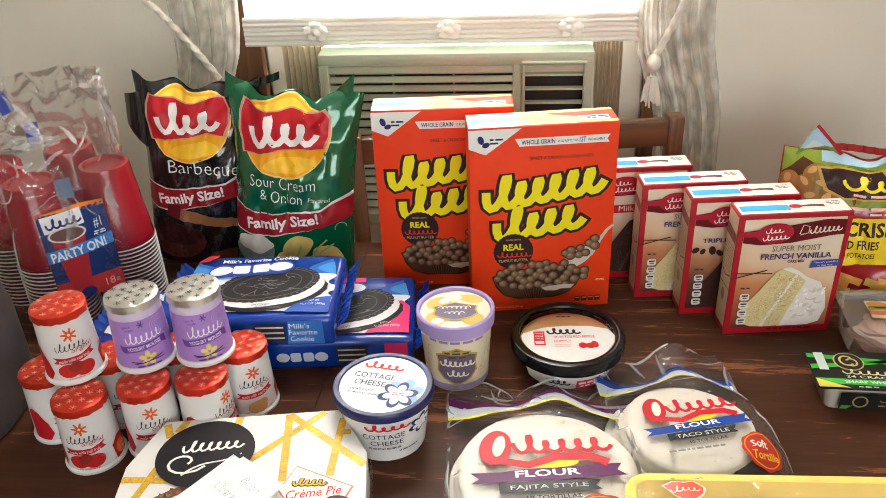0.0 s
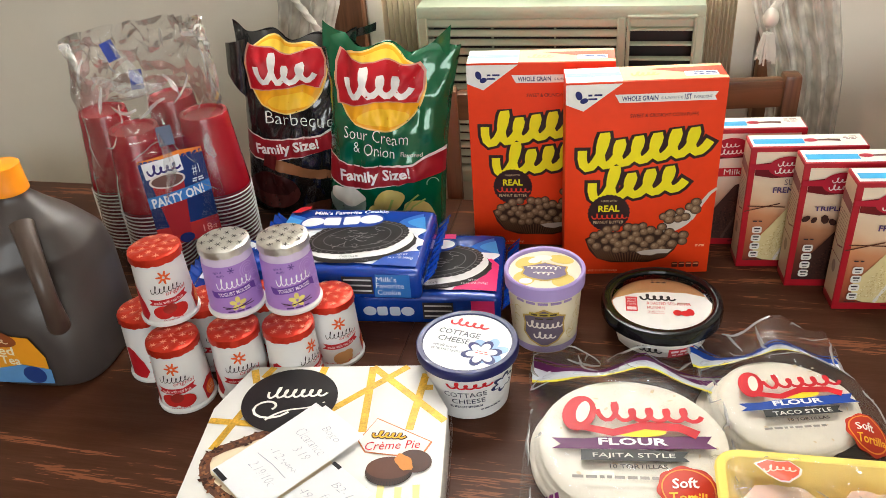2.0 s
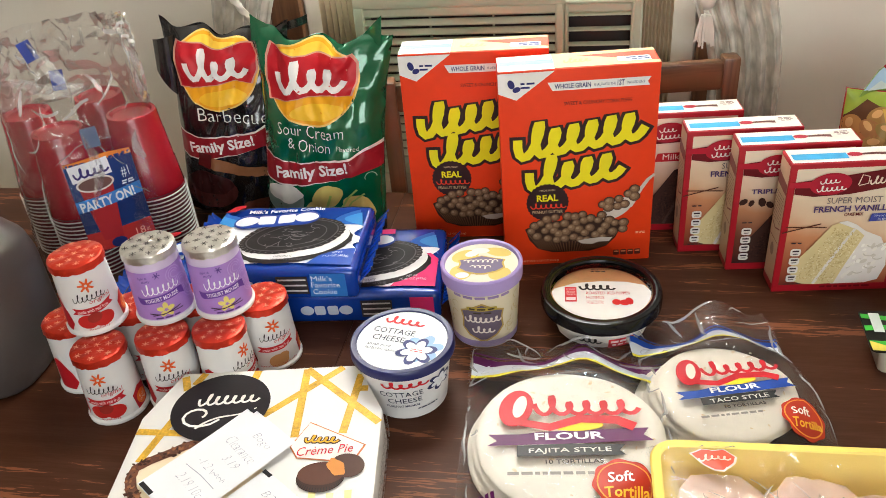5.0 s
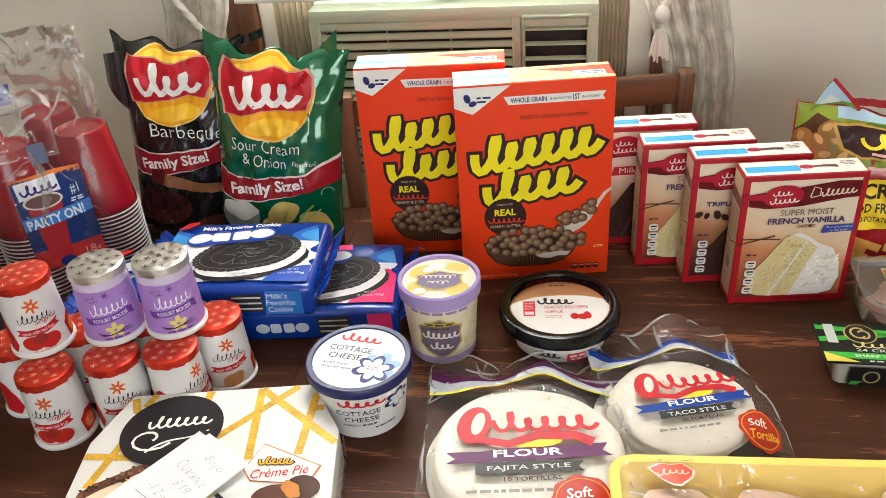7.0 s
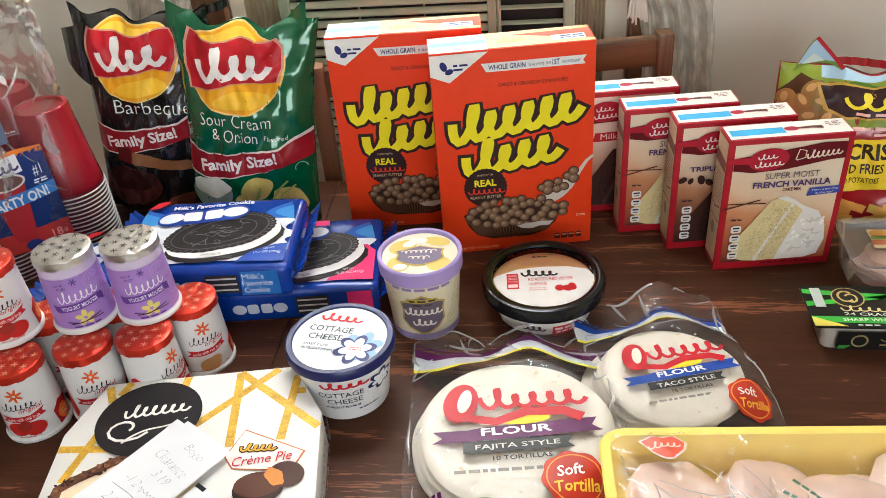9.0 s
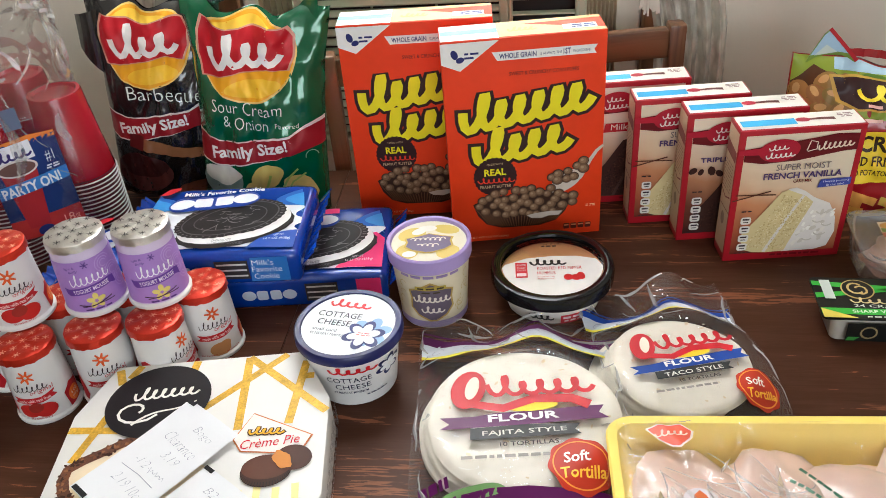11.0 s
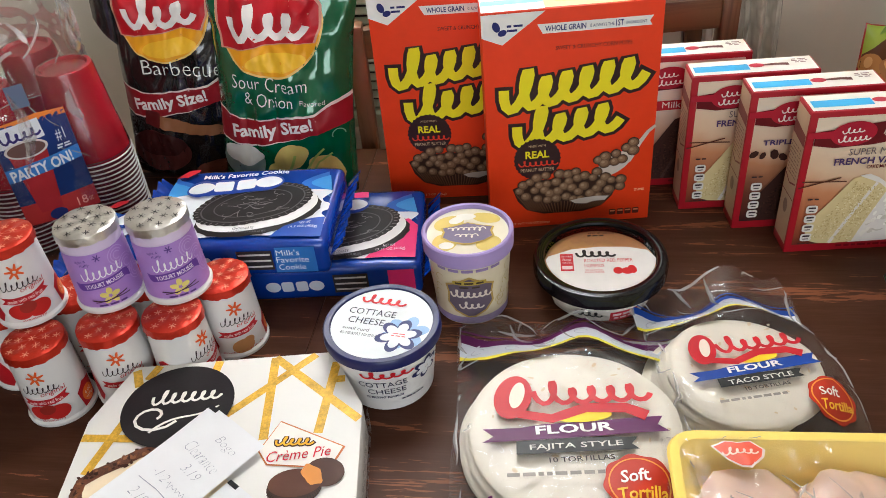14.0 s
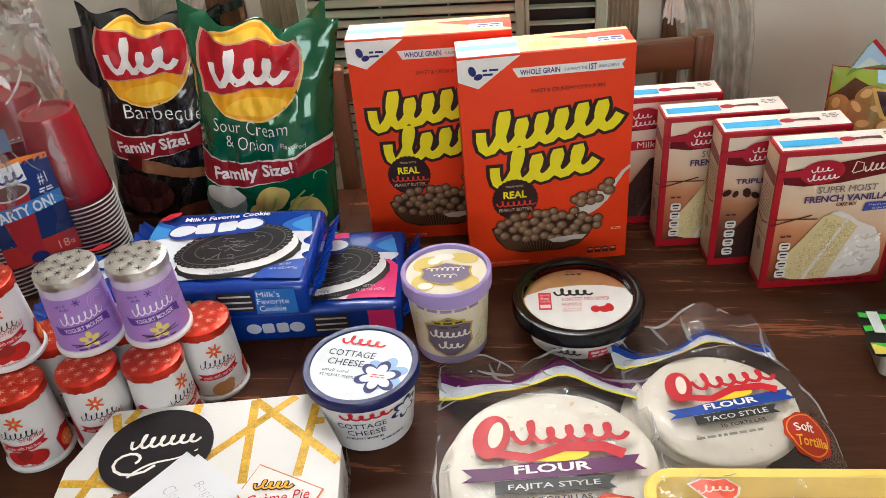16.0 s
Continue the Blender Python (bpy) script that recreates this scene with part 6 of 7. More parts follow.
Art().oval(-0.012, 0.122, 0.033, 0.012).lay("pictured_rim", ink(220, 212, 208), bag, CB, 4, f_)
Art().oval(-0.012, 0.122, 0.029, 0.0095).lay("pictured_drink", ink(110, 78, 72), bag, CB, 5, f_)
Art().poly([(-0.055, 0.082), (0.063, 0.090), (0.063, 0.108), (-0.055, 0.100)]).lay("label_ribbon", ink(60, 130, 206), bag, CB, 6, f_)
Art().text("PARTY ON!", 0.0, 0.0935, 0.098, 0.016, 4, 0.03).lay("lettering", ink(230, 238, 246), bag, CB, 7, f_)
Art().text("#1", 0.043, 0.1275, 0.014, 0.017).bars(0.043, 0.114, 0.02, 0.0022, 0, 2, 2).bars(0.043, 0.1105, 0.022, 0.0022, 0, 2, 3).lay("lettering", ink(226, 234, 244), bag, CB, 3, f_)
Art().text("18", 0.038, 0.031, 0.017, 0.012).text("oz", 0.052, 0.029, 0.007, 0.006).lay("lettering", ink(240, 170, 150), bag, CB, 3, f_)
Art().oval(-0.004, 0.0245, 0.014, 0.008).lay("foot_mark", ink(34, 50, 120), bag, CB, 3, f_)
Art().rect(0.005, 0.190, 0.028, 0.030).lay("back_label", ink(96, 106, 132), bag, CB, 2, f_)
for x, z, a_ in ((-0.035, 0.322, 14), (-0.012, 0.280, -5)):
    Art().rect(x, z, 0.017, 0.026, a_).lay("blue_tape", ink(34, 58, 150), bag, lambda x_, y_, h: Vector((x_, -0.034 - 0.24 * (0.33 - y_) - h, y_)), 1)


# ---- jug of iced tea ----
jug = thing("tea_jug", "gallon plastic jug of iced tea with orange cap", "drink jug", pose(-0.622, 0.752, TOP, 0, 0, 4))


def jug_profile(z):
    q = [(0.0, 0.068), (0.006, 0.076), (0.03, 0.0785), (0.135, 0.0785), (0.165, 0.073), (0.195, 0.056), (0.218, 0.034), (0.232, 0.021), (0.252, 0.019)]
    for (z0, r0), (z1, r1) in zip(q, q[1:]):
        if z <= z1:
            return r0 + (r1 - r0) * (z - z0) / (z1 - z0)
    return 0.019


def jug_skin(u, v):
    a, z = u * 2 * math.pi, v * 0.252
    e = 2.0 + 1.6 * min(1, max(0, (0.21 - z) / 0.05))
    r = jug_profile(z) / max(abs(math.cos(a)) ** e + abs(math.sin(a)) ** e, 1e-6) ** (1 / e)
    hollow = math.exp(-((z - 0.145) / 0.055) ** 2) * max(0, math.cos(a + 0.9)) ** 6 * 0.030
    return Vector(((r - hollow) * math.cos(a), (r - hollow) * math.sin(a), z))


bm = sheet(jug_skin, 72, 50)
bmesh.ops.remove_doubles(bm, verts=bm.verts[:], dist=1e-5)
part("body", merge(bm, lathe([(0.0, 0.0), (0.066, 0.0)], 40)), TEA, jug, "milky plastic full of brown tea", True)
part("handle", tube([(0.030 + 0.018 * k / 12 + 0.021 * math.sin(k / 12 * 3.14), -0.038 - 0.024 * k / 12 - 0.027 * math.sin(k / 12 * 3.14), 0.215 - 0.125 * k / 12) for k in range(13)], lambda q: 0.0135 - 0.003 * math.sin(q * 3.14), 14), TEA_HANDLE, jug, "hollow paler handle", True)
part("cap", lathe([(0.0, 0.272), (0.0185, 0.272), (0.0205, 0.2705), (0.0212, 0.248), (0.0218, 0.246), (0.0222, 0.238), (0.0, 0.238)], 40), CAP_ORANGE, jug, "orange screw cap", True)
JS = lambda x, y, h: Vector((x - 0.036, -0.0788 + 6.0 * max(0, -0.045 - (x - 0.036)) ** 2 - h, y - 0.006))
Art().poly([(-0.045, 0.028), (0.062, 0.028), (0.064, 0.06), (0.05, 0.088), (-0.045, 0.096)]).lay("label", ink(238, 160, 40), jug, JS, 2, 0.02)
Art().oval(0.0, 0.088, 0.034, 0.013, -12).lay("sign_ground", ink(150, 78, 40), jug, JS, 3, 0.02)
Art().mark(0.0, 0.088, 0.044, 0.009, -14, 6, 0.0, 0.2, 0, 3).lay("sign", ink(240, 214, 180), jug, JS, 4, 0.02)
Art().text("Iced", 0.008, 0.069, 0.034, 0.013, -4, 0.02).text("Tea", 0.016, 0.054, 0.026, 0.013, -4, 0.02).lay("lettering", ink(250, 236, 200), jug, JS, 3, 0.02)
Art().poly([(-0.045, 0.018), (0.064, 0.020), (0.066, 0.042), (0.03, 0.048), (-0.01, 0.040), (-0.045, 0.048)]).lay("ice_print", ink(96, 150, 204), jug, JS, 4, 0.02)
Art().oval(0.042, 0.033, 0.015, 0.013).lay("seal_print", ink(40, 64, 130), jug, JS, 5, 0.02)


# ---- pie box with a handwritten note ----
pie = thing("pie_box", "white and gold octagonal frozen cream pie box", "pie box", pose(-0.212, 0.585, TOP, 0, 0, 8.5))
PW, PL, PH, CUT = 0.262, 0.262, 0.046, 0.050
octa = [(-0.1017, -0.1315), (0.0955, -0.1315), (0.1285, -0.060), (0.1285, 0.059), (0.0955, 0.1315), (-0.1017, 0.1315), (-0.1285, 0.0626), (-0.1285, -0.0626)]
bm = bmesh.new()
lo, hi = [bm.verts.new((x, y, 0)) for x, y in octa], [bm.verts.new((x, y, PH)) for x, y in octa]
bm.faces.new(hi)
bm.faces.new(lo[::-1])
for k in range(8):
    bm.faces.new((lo[k], lo[(k + 1) % 8], hi[(k + 1) % 8], hi[k]))
bmesh.ops.bevel(bm, geom=bm.edges[:], offset=0.0012, segments=2, affect="EDGES", profile=0.6)
part("carton", bm, CARD_WHITE, pie, "white printed carton", True)
PT = face_top(PH)
GOLD = material("gold_ribbon_print", srgb(214, 168, 52), 0.38, 0.15, 0.45, 420)
CRUST = material("pictured_crust_print", srgb(96, 54, 34), 0.5, 0.0, 0.7, 700)
for lift, (p_, q_) in enumerate((((0.0394, 0.129), (0.0412, 0.0252)), ((0.0799, 0.129), (0.0, 0.0565)), ((0.0394, 0.129), (0.1264, 0.0408)), ((0.1010, 0.1165), (0.0901, 0.028)), ((-0.0985, 0.126), (-0.0907, 0.1035)), ((-0.0765, 0.130), (-0.0844, 0.1117)), ((-0.0165, 0.130), (-0.0185, 0.1159)), ((-0.090, 0.070), (-0.1121, 0.0006)), ((-0.1275, 0.0434), (-0.0743, 0.0374)), ((0.1105, 0.0931), (0.0985, 0.0931)))):
    Art().line([p_, ((p_[0] + q_[0]) / 2, (p_[1] + q_[1]) / 2), q_], 0.0085).lay("gold_ribbon", GOLD, pie, PT, 0.4 + 0.1 * lift)
Art().oval(-0.046, 0.074, 0.053, 0.0505, 4, 48).lay("sign_ground", ink(26, 22, 24), pie, PT, 5.2)
a = Art().line([(-0.066 + (0.006 + 0.0021 * q) * math.cos(0.5 * q - 0.6) * 0.75, 0.061 + (0.006 + 0.0013 * q) * math.sin(0.5 * q - 0.6) * 0.8) for q in range(14)], 0.0030)
a.line([(-0.066 + 0.006 * q, 0.042 + 0.028 * (q / 10) ** 0.8 + 0.003 * math.sin(q * 0.6)) for q in range(11)], 0.0028, 0.0016)
a.mark(-0.040, 0.086, 0.066, 0.020, 3, 7, 0.25, 0.08, 0.0, 6).lay("sign", ink(240, 236, 228), pie, PT, 6)
Art().poly([(0.0552, 0.0452), (0.1160, 0.0103), (0.1050, -0.0128), (0.048, -0.0042), (0.0385, 0.012)]).lay("card_edge", ink(206, 120, 70), pie, PT, 2)
Art().poly([(0.0552, 0.0436), (0.1138, 0.0100), (0.1038, -0.0114), (0.049, -0.003), (0.0400, 0.012)]).lay("card_print", ink(240, 234, 228), pie, PT, 3)
Art().mark(0.070, 0.0200, 0.034, 0.0110, -4, 5, 0.3, 0.22, 0.0012, 5).lay("brand_ground", ink(60, 34, 20), pie, PT, 4)
Art().mark(0.070, 0.0200, 0.034, 0.0110, -4, 5, 0.3, 0.22, 0, 5).lay("brand_mark", ink(240, 180, 40), pie, PT, 5)
Art().text("Crème Pie", 0.0755, 0.0050, 0.056, 0.0115, 3, 0.0, 0.25).lay("lettering", ink(206, 40, 60), pie, PT, 5)
Art().oval(0.0756, -0.0300, 0.0235, 0.0185, 0, 30).lay("pictured_sweet", ink(58, 28, 16), pie, PT, 4)
Art().oval(0.1000, -0.0165, 0.0175, 0.0150, -20, 24).lay("pictured_sweet", ink(70, 34, 20), pie, PT, 4.4)
Art().oval(0.0756, -0.0255, 0.0228, 0.0145, 0, 30).lay("pictured_cup_top", ink(88, 46, 28), pie, PT, 5)
Art().oval(0.0895, -0.0185, 0.0075, 0.0125, 35, 18, 0.10, 5).lay("pictured_filling", ink(206, 132, 56), pie, PT, 6)
a = Art()
for k in range(22):
    e = radians(200 + k * 7)
    a.line([(0.0756 + 0.0215 * math.cos(e), -0.0285 + 0.0150 * math.sin(e)), (0.0756 + 0.0238 * math.cos(e), -0.0305 + 0.0185 * math.sin(e))], 0.0009)
a.lay("cup_pleats", ink(34, 16, 10), pie, PT, 6)
a = Art()
for k in range(5):
    a.line([(0.036 + 0.017 * k, -0.046 - 0.003 * (k % 2)), (0.034 + 0.018 * k, -0.075), (0.03 + 0.019 * k, -0.112)], 0.007, 0.004)
a.lay("cream_stripes", ink(246, 232, 160), pie, PT, 1)
rim_pts = [(-0.035, 0.030), (-0.052, 0.025), (-0.069, 0.019), (-0.084, 0.010), (-0.099, 0.002), (-0.112, -0.008), (-0.113, -0.020), (-0.108, -0.034), (-0.099, -0.048), (-0.084, -0.060), (-0.066, -0.072)]
Art().poly(rim_pts + [(0.0, -0.125), (0.05, -0.09), (0.02, -0.02)]).lay("pictured_pie", ink(240, 222, 190), pie, PT, 2)
Art().line(rim_pts, 0.011).lay("pictured_crust", CRUST, pie, PT, 3)
rnd = random.Random(21)
for tone, n_, lift in (((62, 32, 20), 46, 3.4), ((124, 76, 48), 46, 3.8), ((150, 100, 66), 22, 4.2)):
    a = Art()
    for q in range(n_):
        g_ = rnd.uniform(0, 9.98)
        (x1, y1), (x2, y2) = rim_pts[int(g_)], rim_pts[int(g_) + 1]
        x, y = x1 + (x2 - x1) * (g_ % 1) + rnd.uniform(-0.0055, 0.006), y1 + (y2 - y1) * (g_ % 1) + rnd.uniform(-0.0055, 0.0055)
        if x > -0.126 and y < 0.028:
            a.oval(x, y, rnd.uniform(0.0012, 0.0034), rnd.uniform(0.001, 0.0024), rnd.uniform(0, 180), 7, 0.2, 3)
    a.lay("crumb_print", ink(*tone), pie, PT, lift)
side_ = flat((PW / 2, -PL / 2 + CUT, 0), (0, 1, 0), (0, 0, 1))
a = Art()
for k in range(8):
    a.bars(0.08, 0.036 - 0.004 * k, 0.13, 0.0016, 0, 9, k)
a.lay("side_print", ink(150, 146, 146), pie, side_, 1)

PAPER = material("note_paper", (0.80, 0.81, 0.84), 0.7, vary=0.02, bump=0.06)
PEN = ink(150, 154, 170)


def note(m, w, h, label, lines, curl):
    th = thing("paper_note", label, "paper note", m, "paper notes on the pie box")
    S = lambda x, y, hh: Vector((x, y, 0.0012 + curl * max(0, y / h + 0.5) ** 2 + 0.0006 * math.sin(x * 60 + y * 30) + hh))
    up, dn = sheet(lambda u, v: S((u - 0.5) * w, (v - 0.5) * h, 0.0003), 16, 20), sheet(lambda u, v: S((u - 0.5) * w, (v - 0.5) * h, 0), 16, 20)
    part("paper", merge(up, dn), PAPER, th, "", True)
    a = Art()
    for s, x, y, lw, lh, ang in lines:
        if s == "-":
            a.line([(x - lw / 2, y), (x, y + 0.0015), (x + lw / 2, y)], 0.0007)
        elif s == "~":
            a.line([(x - lw / 2 + lw * q / 12, y + lh * 0.4 * math.sin(q * 2.4) * (1.2 if q < 3 else 0.7)) for q in range(13)], 0.0006)
        else:
            a.text(s, x, y, lw, lh, ang, -0.028, 0.3)
    a.lay("handwriting", PEN, th, S, 2, 0.01)
    Art().rect(-w / 2 + 0.006, h / 2 - 0.0022, 0.012, 0.0044).lay("printed_edge", ink(30, 30, 34), th, S, 2, 0.01)
    Art().rect(-w / 2 + 0.012, -h / 2 + 0.003, 0.02, 0.005).lay("printed_edge", ink(30, 30, 34), th, S, 2, 0.01)
    return th


note(pose(-0.1875, 0.5205, TOP + PH + 0.001, 0, 0, -35), 0.06, 0.08, "small white note with handwriting under another", [("B2-1", 0.006, 0.022, 0.026, 0.008, 0), ("free", 0.008, 0.006, 0.022, 0.008, 0), ("49", -0.018, -0.004, 0.014, 0.008, 0)], 0.0)
note(pose(-0.238, 0.571, TOP + PH + 0.003, 0, 0, -35), 0.078, 0.1325, "white handwritten price note on the pie box", [("Bogo", 0.012, 0.044, 0.026, 0.011, -4), ("Clearance", 0.004, 0.025, 0.046, 0.011, -4), ("3.19", 0.010, 0.009, 0.022, 0.009, -4), ("-1/2", -0.010, -0.008, 0.018, 0.009, -4), ("~", 0.014, -0.010, 0.024, 0.008, -4), ("-", 0.0, -0.021, 0.05, 0.01, 0), ("2.19/10c", 0.002, -0.033, 0.042, 0.010, -4)], 0.004)


# ---- tortillas ----
def tortillas(m, label, r, n, colour, badge, turn_, top_words, foot=True):
    th = thing("tortilla_pack", label, "tortilla pack", m, "packs of tortillas")
    rnd = random.Random(int(r * 1000))
    for k in range(n):
        ox, oy, s0 = rnd.uniform(-0.003, 0.003) - (0.0012 if foot else 0.0032) * (n - k), rnd.uniform(-0.002, 0.002), rnd.uniform(0, 9)
        t0 = 0.0022
        bm = bmesh.new()
        rings = []
        for q, dz in ((0.0, t0), (0.35, t0), (0.7, t0), (0.9, t0), (0.985, t0 * 0.8), (1.0, t0 * 0.45), (0.985, 0.0), (0.0, 0.0)):
            rings.append([bm.verts.new((ox + q * r * (1 + 0.012 * math.sin(3 * a + s0) + 0.006 * math.sin(7 * a)) * math.cos(a), oy + q * r * (1 + 0.012 * math.sin(3 * a + s0)) * math.sin(a),
                                        dz + 0.0010 * q * math.sin(2 * a + s0) - (0.004 * q ** 6 if k > 0 else 0))) for a in (6.283 * i / 56 for i in range(56))])
        for p_, q_ in zip(rings, rings[1:]):
            for i in range(56):
                bm.faces.new((p_[i], q_[i], q_[(i + 1) % 56], p_[(i + 1) % 56]))
        bmesh.ops.remove_doubles(bm, verts=bm.verts[:], dist=1e-5)
        bmesh.ops.recalc_face_normals(bm, faces=bm.faces[:])
        o = part("tortilla", bm, TORTILLA, th, "", True)
        o.location = (0, 0, 0.003 + 0.0031 * k)
    H = 0.003 + 0.0031 * n + 0.0012
    T = lambda x, y, h: Vector((x, y, H + 0.0050 + h - 0.9 * max(0, math.hypot(x, y) - r * 0.9) ** 1.2))
    f_ = 0.012
    k = r / 0.1
    # wrapper
    W0, W1 = (r * 1.14, r * 1.72) if foot else (r * 1.20, r * 2.05)

    def wrap(u, v):
        x, y = (u - 0.5) * 2 * W0 * (1 + 0.02 * math.sin(9 * v)), (-1.12 * r) + v * (W1 + 1.12 * r)
        d = math.hypot(x, y) / r
        z = (H + 0.0028) * (1 if d < 0.97 else max(0.03, 1 - (d - 0.97) * 1.7))
        puff = 0.011 * max(0, y / r - 0.8) * (1 + math.sin(x * 60))
        return Vector((x, y, z + abs(puff) + 0.0022 * noise.noise(Vector((x * 40, y * 40, r * 99))) * (0.25 + (d > 0.95)) + 0.0008))
    part("clear_wrapper", sheet(wrap, 60, 70), CLEAR, th, "crinkled clear wrapper", True)
    YB = 1.13 * r
    fold = lambda x, y, h: wrap(min(1, max(0, x / (2 * W0) + 0.5)), min(1, max(0, (y + 1.12 * r) / (W1 + 1.12 * r)))) + Vector((0, 0, h + 0.0006))
    creases(th, fold, 18, int(r * 500), -W0 * 0.97, W0 * 0.97, r * 0.95, W1 * 0.99, 0.05, 0.0016)
    creases(th, fold, 6, int(r * 700), -W0 * 0.98, -W0 * 0.86, -r, r, 0.05, 0.0015)
    creases(th, fold, 6, int(r * 900), W0 * 0.86, W0 * 0.98, -r, r, 0.05, 0.0015)

    def B(x, y, h):
        u, v = x / (2 * W0) + 0.5, (y + 1.12 * r) / (W1 + 1.12 * r)
        p = wrap(min(1, max(0, u)), min(1, max(0, v)))
        return p + Vector((0, 0, h + 0.0006))
    wave = lambda x: 0.010 * k * math.sin(x / r * 4.2 + 0.6) + 0.004 * k * math.sin(x / r * 9)
    strip = lambda y0, y1: Art().poly([(x, YB + wave(x) + y0 * k) for x in np.linspace(-W0 * 0.97, W0 * 0.97, 24)] + [(x, YB + wave(x) + y1 * k) for x in np.linspace(W0 * 0.97, -W0 * 0.97, 24)])
    strip(-0.006, 0.019).lay("pale_band", ink(206, 212, 222), th, B, 1, f_)
    strip(0.016, 0.0275).lay("colour_band", ink(*colour), th, B, 2, f_)
    strip(0.0310, 0.0330).lay("thin_band", ink(*colour), th, B, 2, f_)
    strip(-0.0105, -0.0050).lay("yellow_band", ink(236, 222, 70), th, B, 2, f_)
    a = Art()
    for q in range(6):
        x = -W0 * 0.8 + q * W0 * 0.32
        a.arc(x, YB + wave(x) + 0.007 * k, 0.007 * k, 0.005 * k, 0, 300, 0.0008, 10)
    a.lay("band_sketch", ink(170, 174, 190), th, B, 2, f_)
    if foot:
        Art().rect(0.0, -1.06 * r, 2 * W0 * 0.97, 0.016).lay("foot_band", ink(*colour), th, B, 1, f_)
        Art().bars(-0.085, -0.86 * r, 0.028, 0.010, 8, 4, 2).lay("small_print", ink(*colour), th, B, 1, f_)
        Art().oval(-0.05, -0.985 * r, 0.03, 0.006).lay("green_print", ink(120, 160, 100), th, B, 1, f_)
    # printed sign, ribbon and badge
    Art().line([(-0.066 * k, 0.010 * k), (-0.02 * k, 0.0 * k), (0.012 * k, 0.013 * k), (0.05 * k, 0.012 * k), (0.068 * k, 0.002 * k)], 0.010 * k, 0.013 * k).lay("swash", ink(196, 22, 36), th, T, 3, f_)
    Art().oval(-0.056 * k, 0.028 * k, 0.018 * k, 0.028 * k, -12).lay("sign_shape", ink(196, 22, 36), th, T, 3.3, f_)
    Art().oval(-0.052 * k, 0.030 * k, 0.007 * k, 0.017 * k, -12).lay("sign_opening", ink(240, 226, 210), th, T, 4, f_)
    Art().mark(0.016 * k, 0.034 * k, 0.110 * k, 0.034 * k, 2, 6, 0.0, 0.16, 0, 3).lay("sign", ink(196, 22, 36), th, T, 3.5, f_)
    Art().oval(0.008 * k, 0.004 * k, 0.028 * k, 0.0085 * k, 3).lay("sun_mark", ink(246, 214, 40), th, T, 2, f_)
    rib = [(-0.085, -0.027), (-0.075, -0.020), (-0.085, -0.011), (-0.05, -0.010), (-0.03, -0.006), (0.02, -0.003), (0.05, 0.0), (0.082, 0.002), (0.076, -0.008), (0.086, -0.016), (0.05, -0.018), (0.02, -0.021), (-0.03, -0.024)]
    Art().poly([(x * k, y * k) for x, y in rib]).lay("ribbon", ink(*colour), th, T, 1, f_)
    Art().text("FLOUR", 0.0, -0.0115 * k, 0.072 * k, 0.0105 * k, 3, 0.03).lay("lettering", ink(244, 240, 240), th, T, 2, f_)
    Art().poly([(-0.054 * k, -0.041 * k), (0.056 * k, -0.036 * k), (0.050 * k, -0.030 * k), (0.056 * k, -0.022 * k), (0.0, -0.022 * k), (-0.054 * k, -0.026 * k)]).lay("dark_ribbon", ink(44, 46, 46), th, T, 1, f_)
    Art().text(top_words, 0.0, -0.032 * k, 0.084 * k, 0.008 * k, 3, 0.01).lay("lettering", ink(216, 214, 206), th, T, 2, f_)
    Art().text("10 TORTILLAS", 0.004 * k, -0.046 * k, 0.058 * k, 0.0058 * k, 3, 0.01).lay("lettering", ink(70, 60, 60), th, T, 1, f_)
    Art().bars(-0.02 * k, -0.062 * k, 0.086 * k, 0.004 * k, 2, 8, 2).lay("date_print", ink(150, 144, 136), th, T, 1, f_)
    bx, by = badge
    T2 = lambda x, y, h: B(x, y, h) if math.hypot(x, y) > r * 0.9 else T(x, y, h)
    Art().oval(bx, by, 0.030 * k, 0.030 * k, turn_, 64, 0.04, 8).lay("badge", ink(190, 52, 30), th, T2, 3, f_)
    Art().arc(bx, by, 0.0255 * k, 0.0255 * k, 0, 360, 0.0013, 40).lay("badge_ring", ink(236, 150, 60), th, T2, 4, f_)
    Art().text("Soft", bx - 0.003 * k, by + 0.0075 * k, 0.026 * k, 0.013 * k, turn_, 0.02, 0.2).lay("lettering", ink(248, 240, 232), th, T2, 5, f_)
    Art().text("Tortilla", bx + 0.002 * k, by - 0.009 * k, 0.042 * k, 0.012 * k, turn_, 0.02, 0.2).lay("lettering", ink(246, 190, 60), th, T2, 5, f_)
    a, rnd = Art(), random.Random(5)
    for q in range(26):
        t_, d = rnd.uniform(0, 6.28), rnd.uniform(0.3, 0.95) * r
        a.oval(d * math.cos(t_), d * math.sin(t_), rnd.uniform(0.001, 0.0035), rnd.uniform(0.0008, 0.002), rnd.uniform(0, 180), 9)
    a.lay("toast_marking", ink(222, 202, 168), th, lambda x, y, h: Vector((x, y, H + 0.0004 + h)), 0, 0.0)
    return th


tortillas(pose(0.0985, 0.661, TOP, 0, 0, 4), "clear pack of large flour tortillas, purple print", 0.0955, 9, (92, 14, 84), (0.048, -0.070), 8, "FAJITA STYLE")
tortillas(pose(0.2655, 0.744, TOP, 0, 0, 11), "clear pack of small flour tortillas, blue print", 0.0725, 8, (18, 66, 156), (0.055, -0.052), 4, "TACO STYLE", False)

# ---- chicken in foam trays ----
RIMZ = 0.047


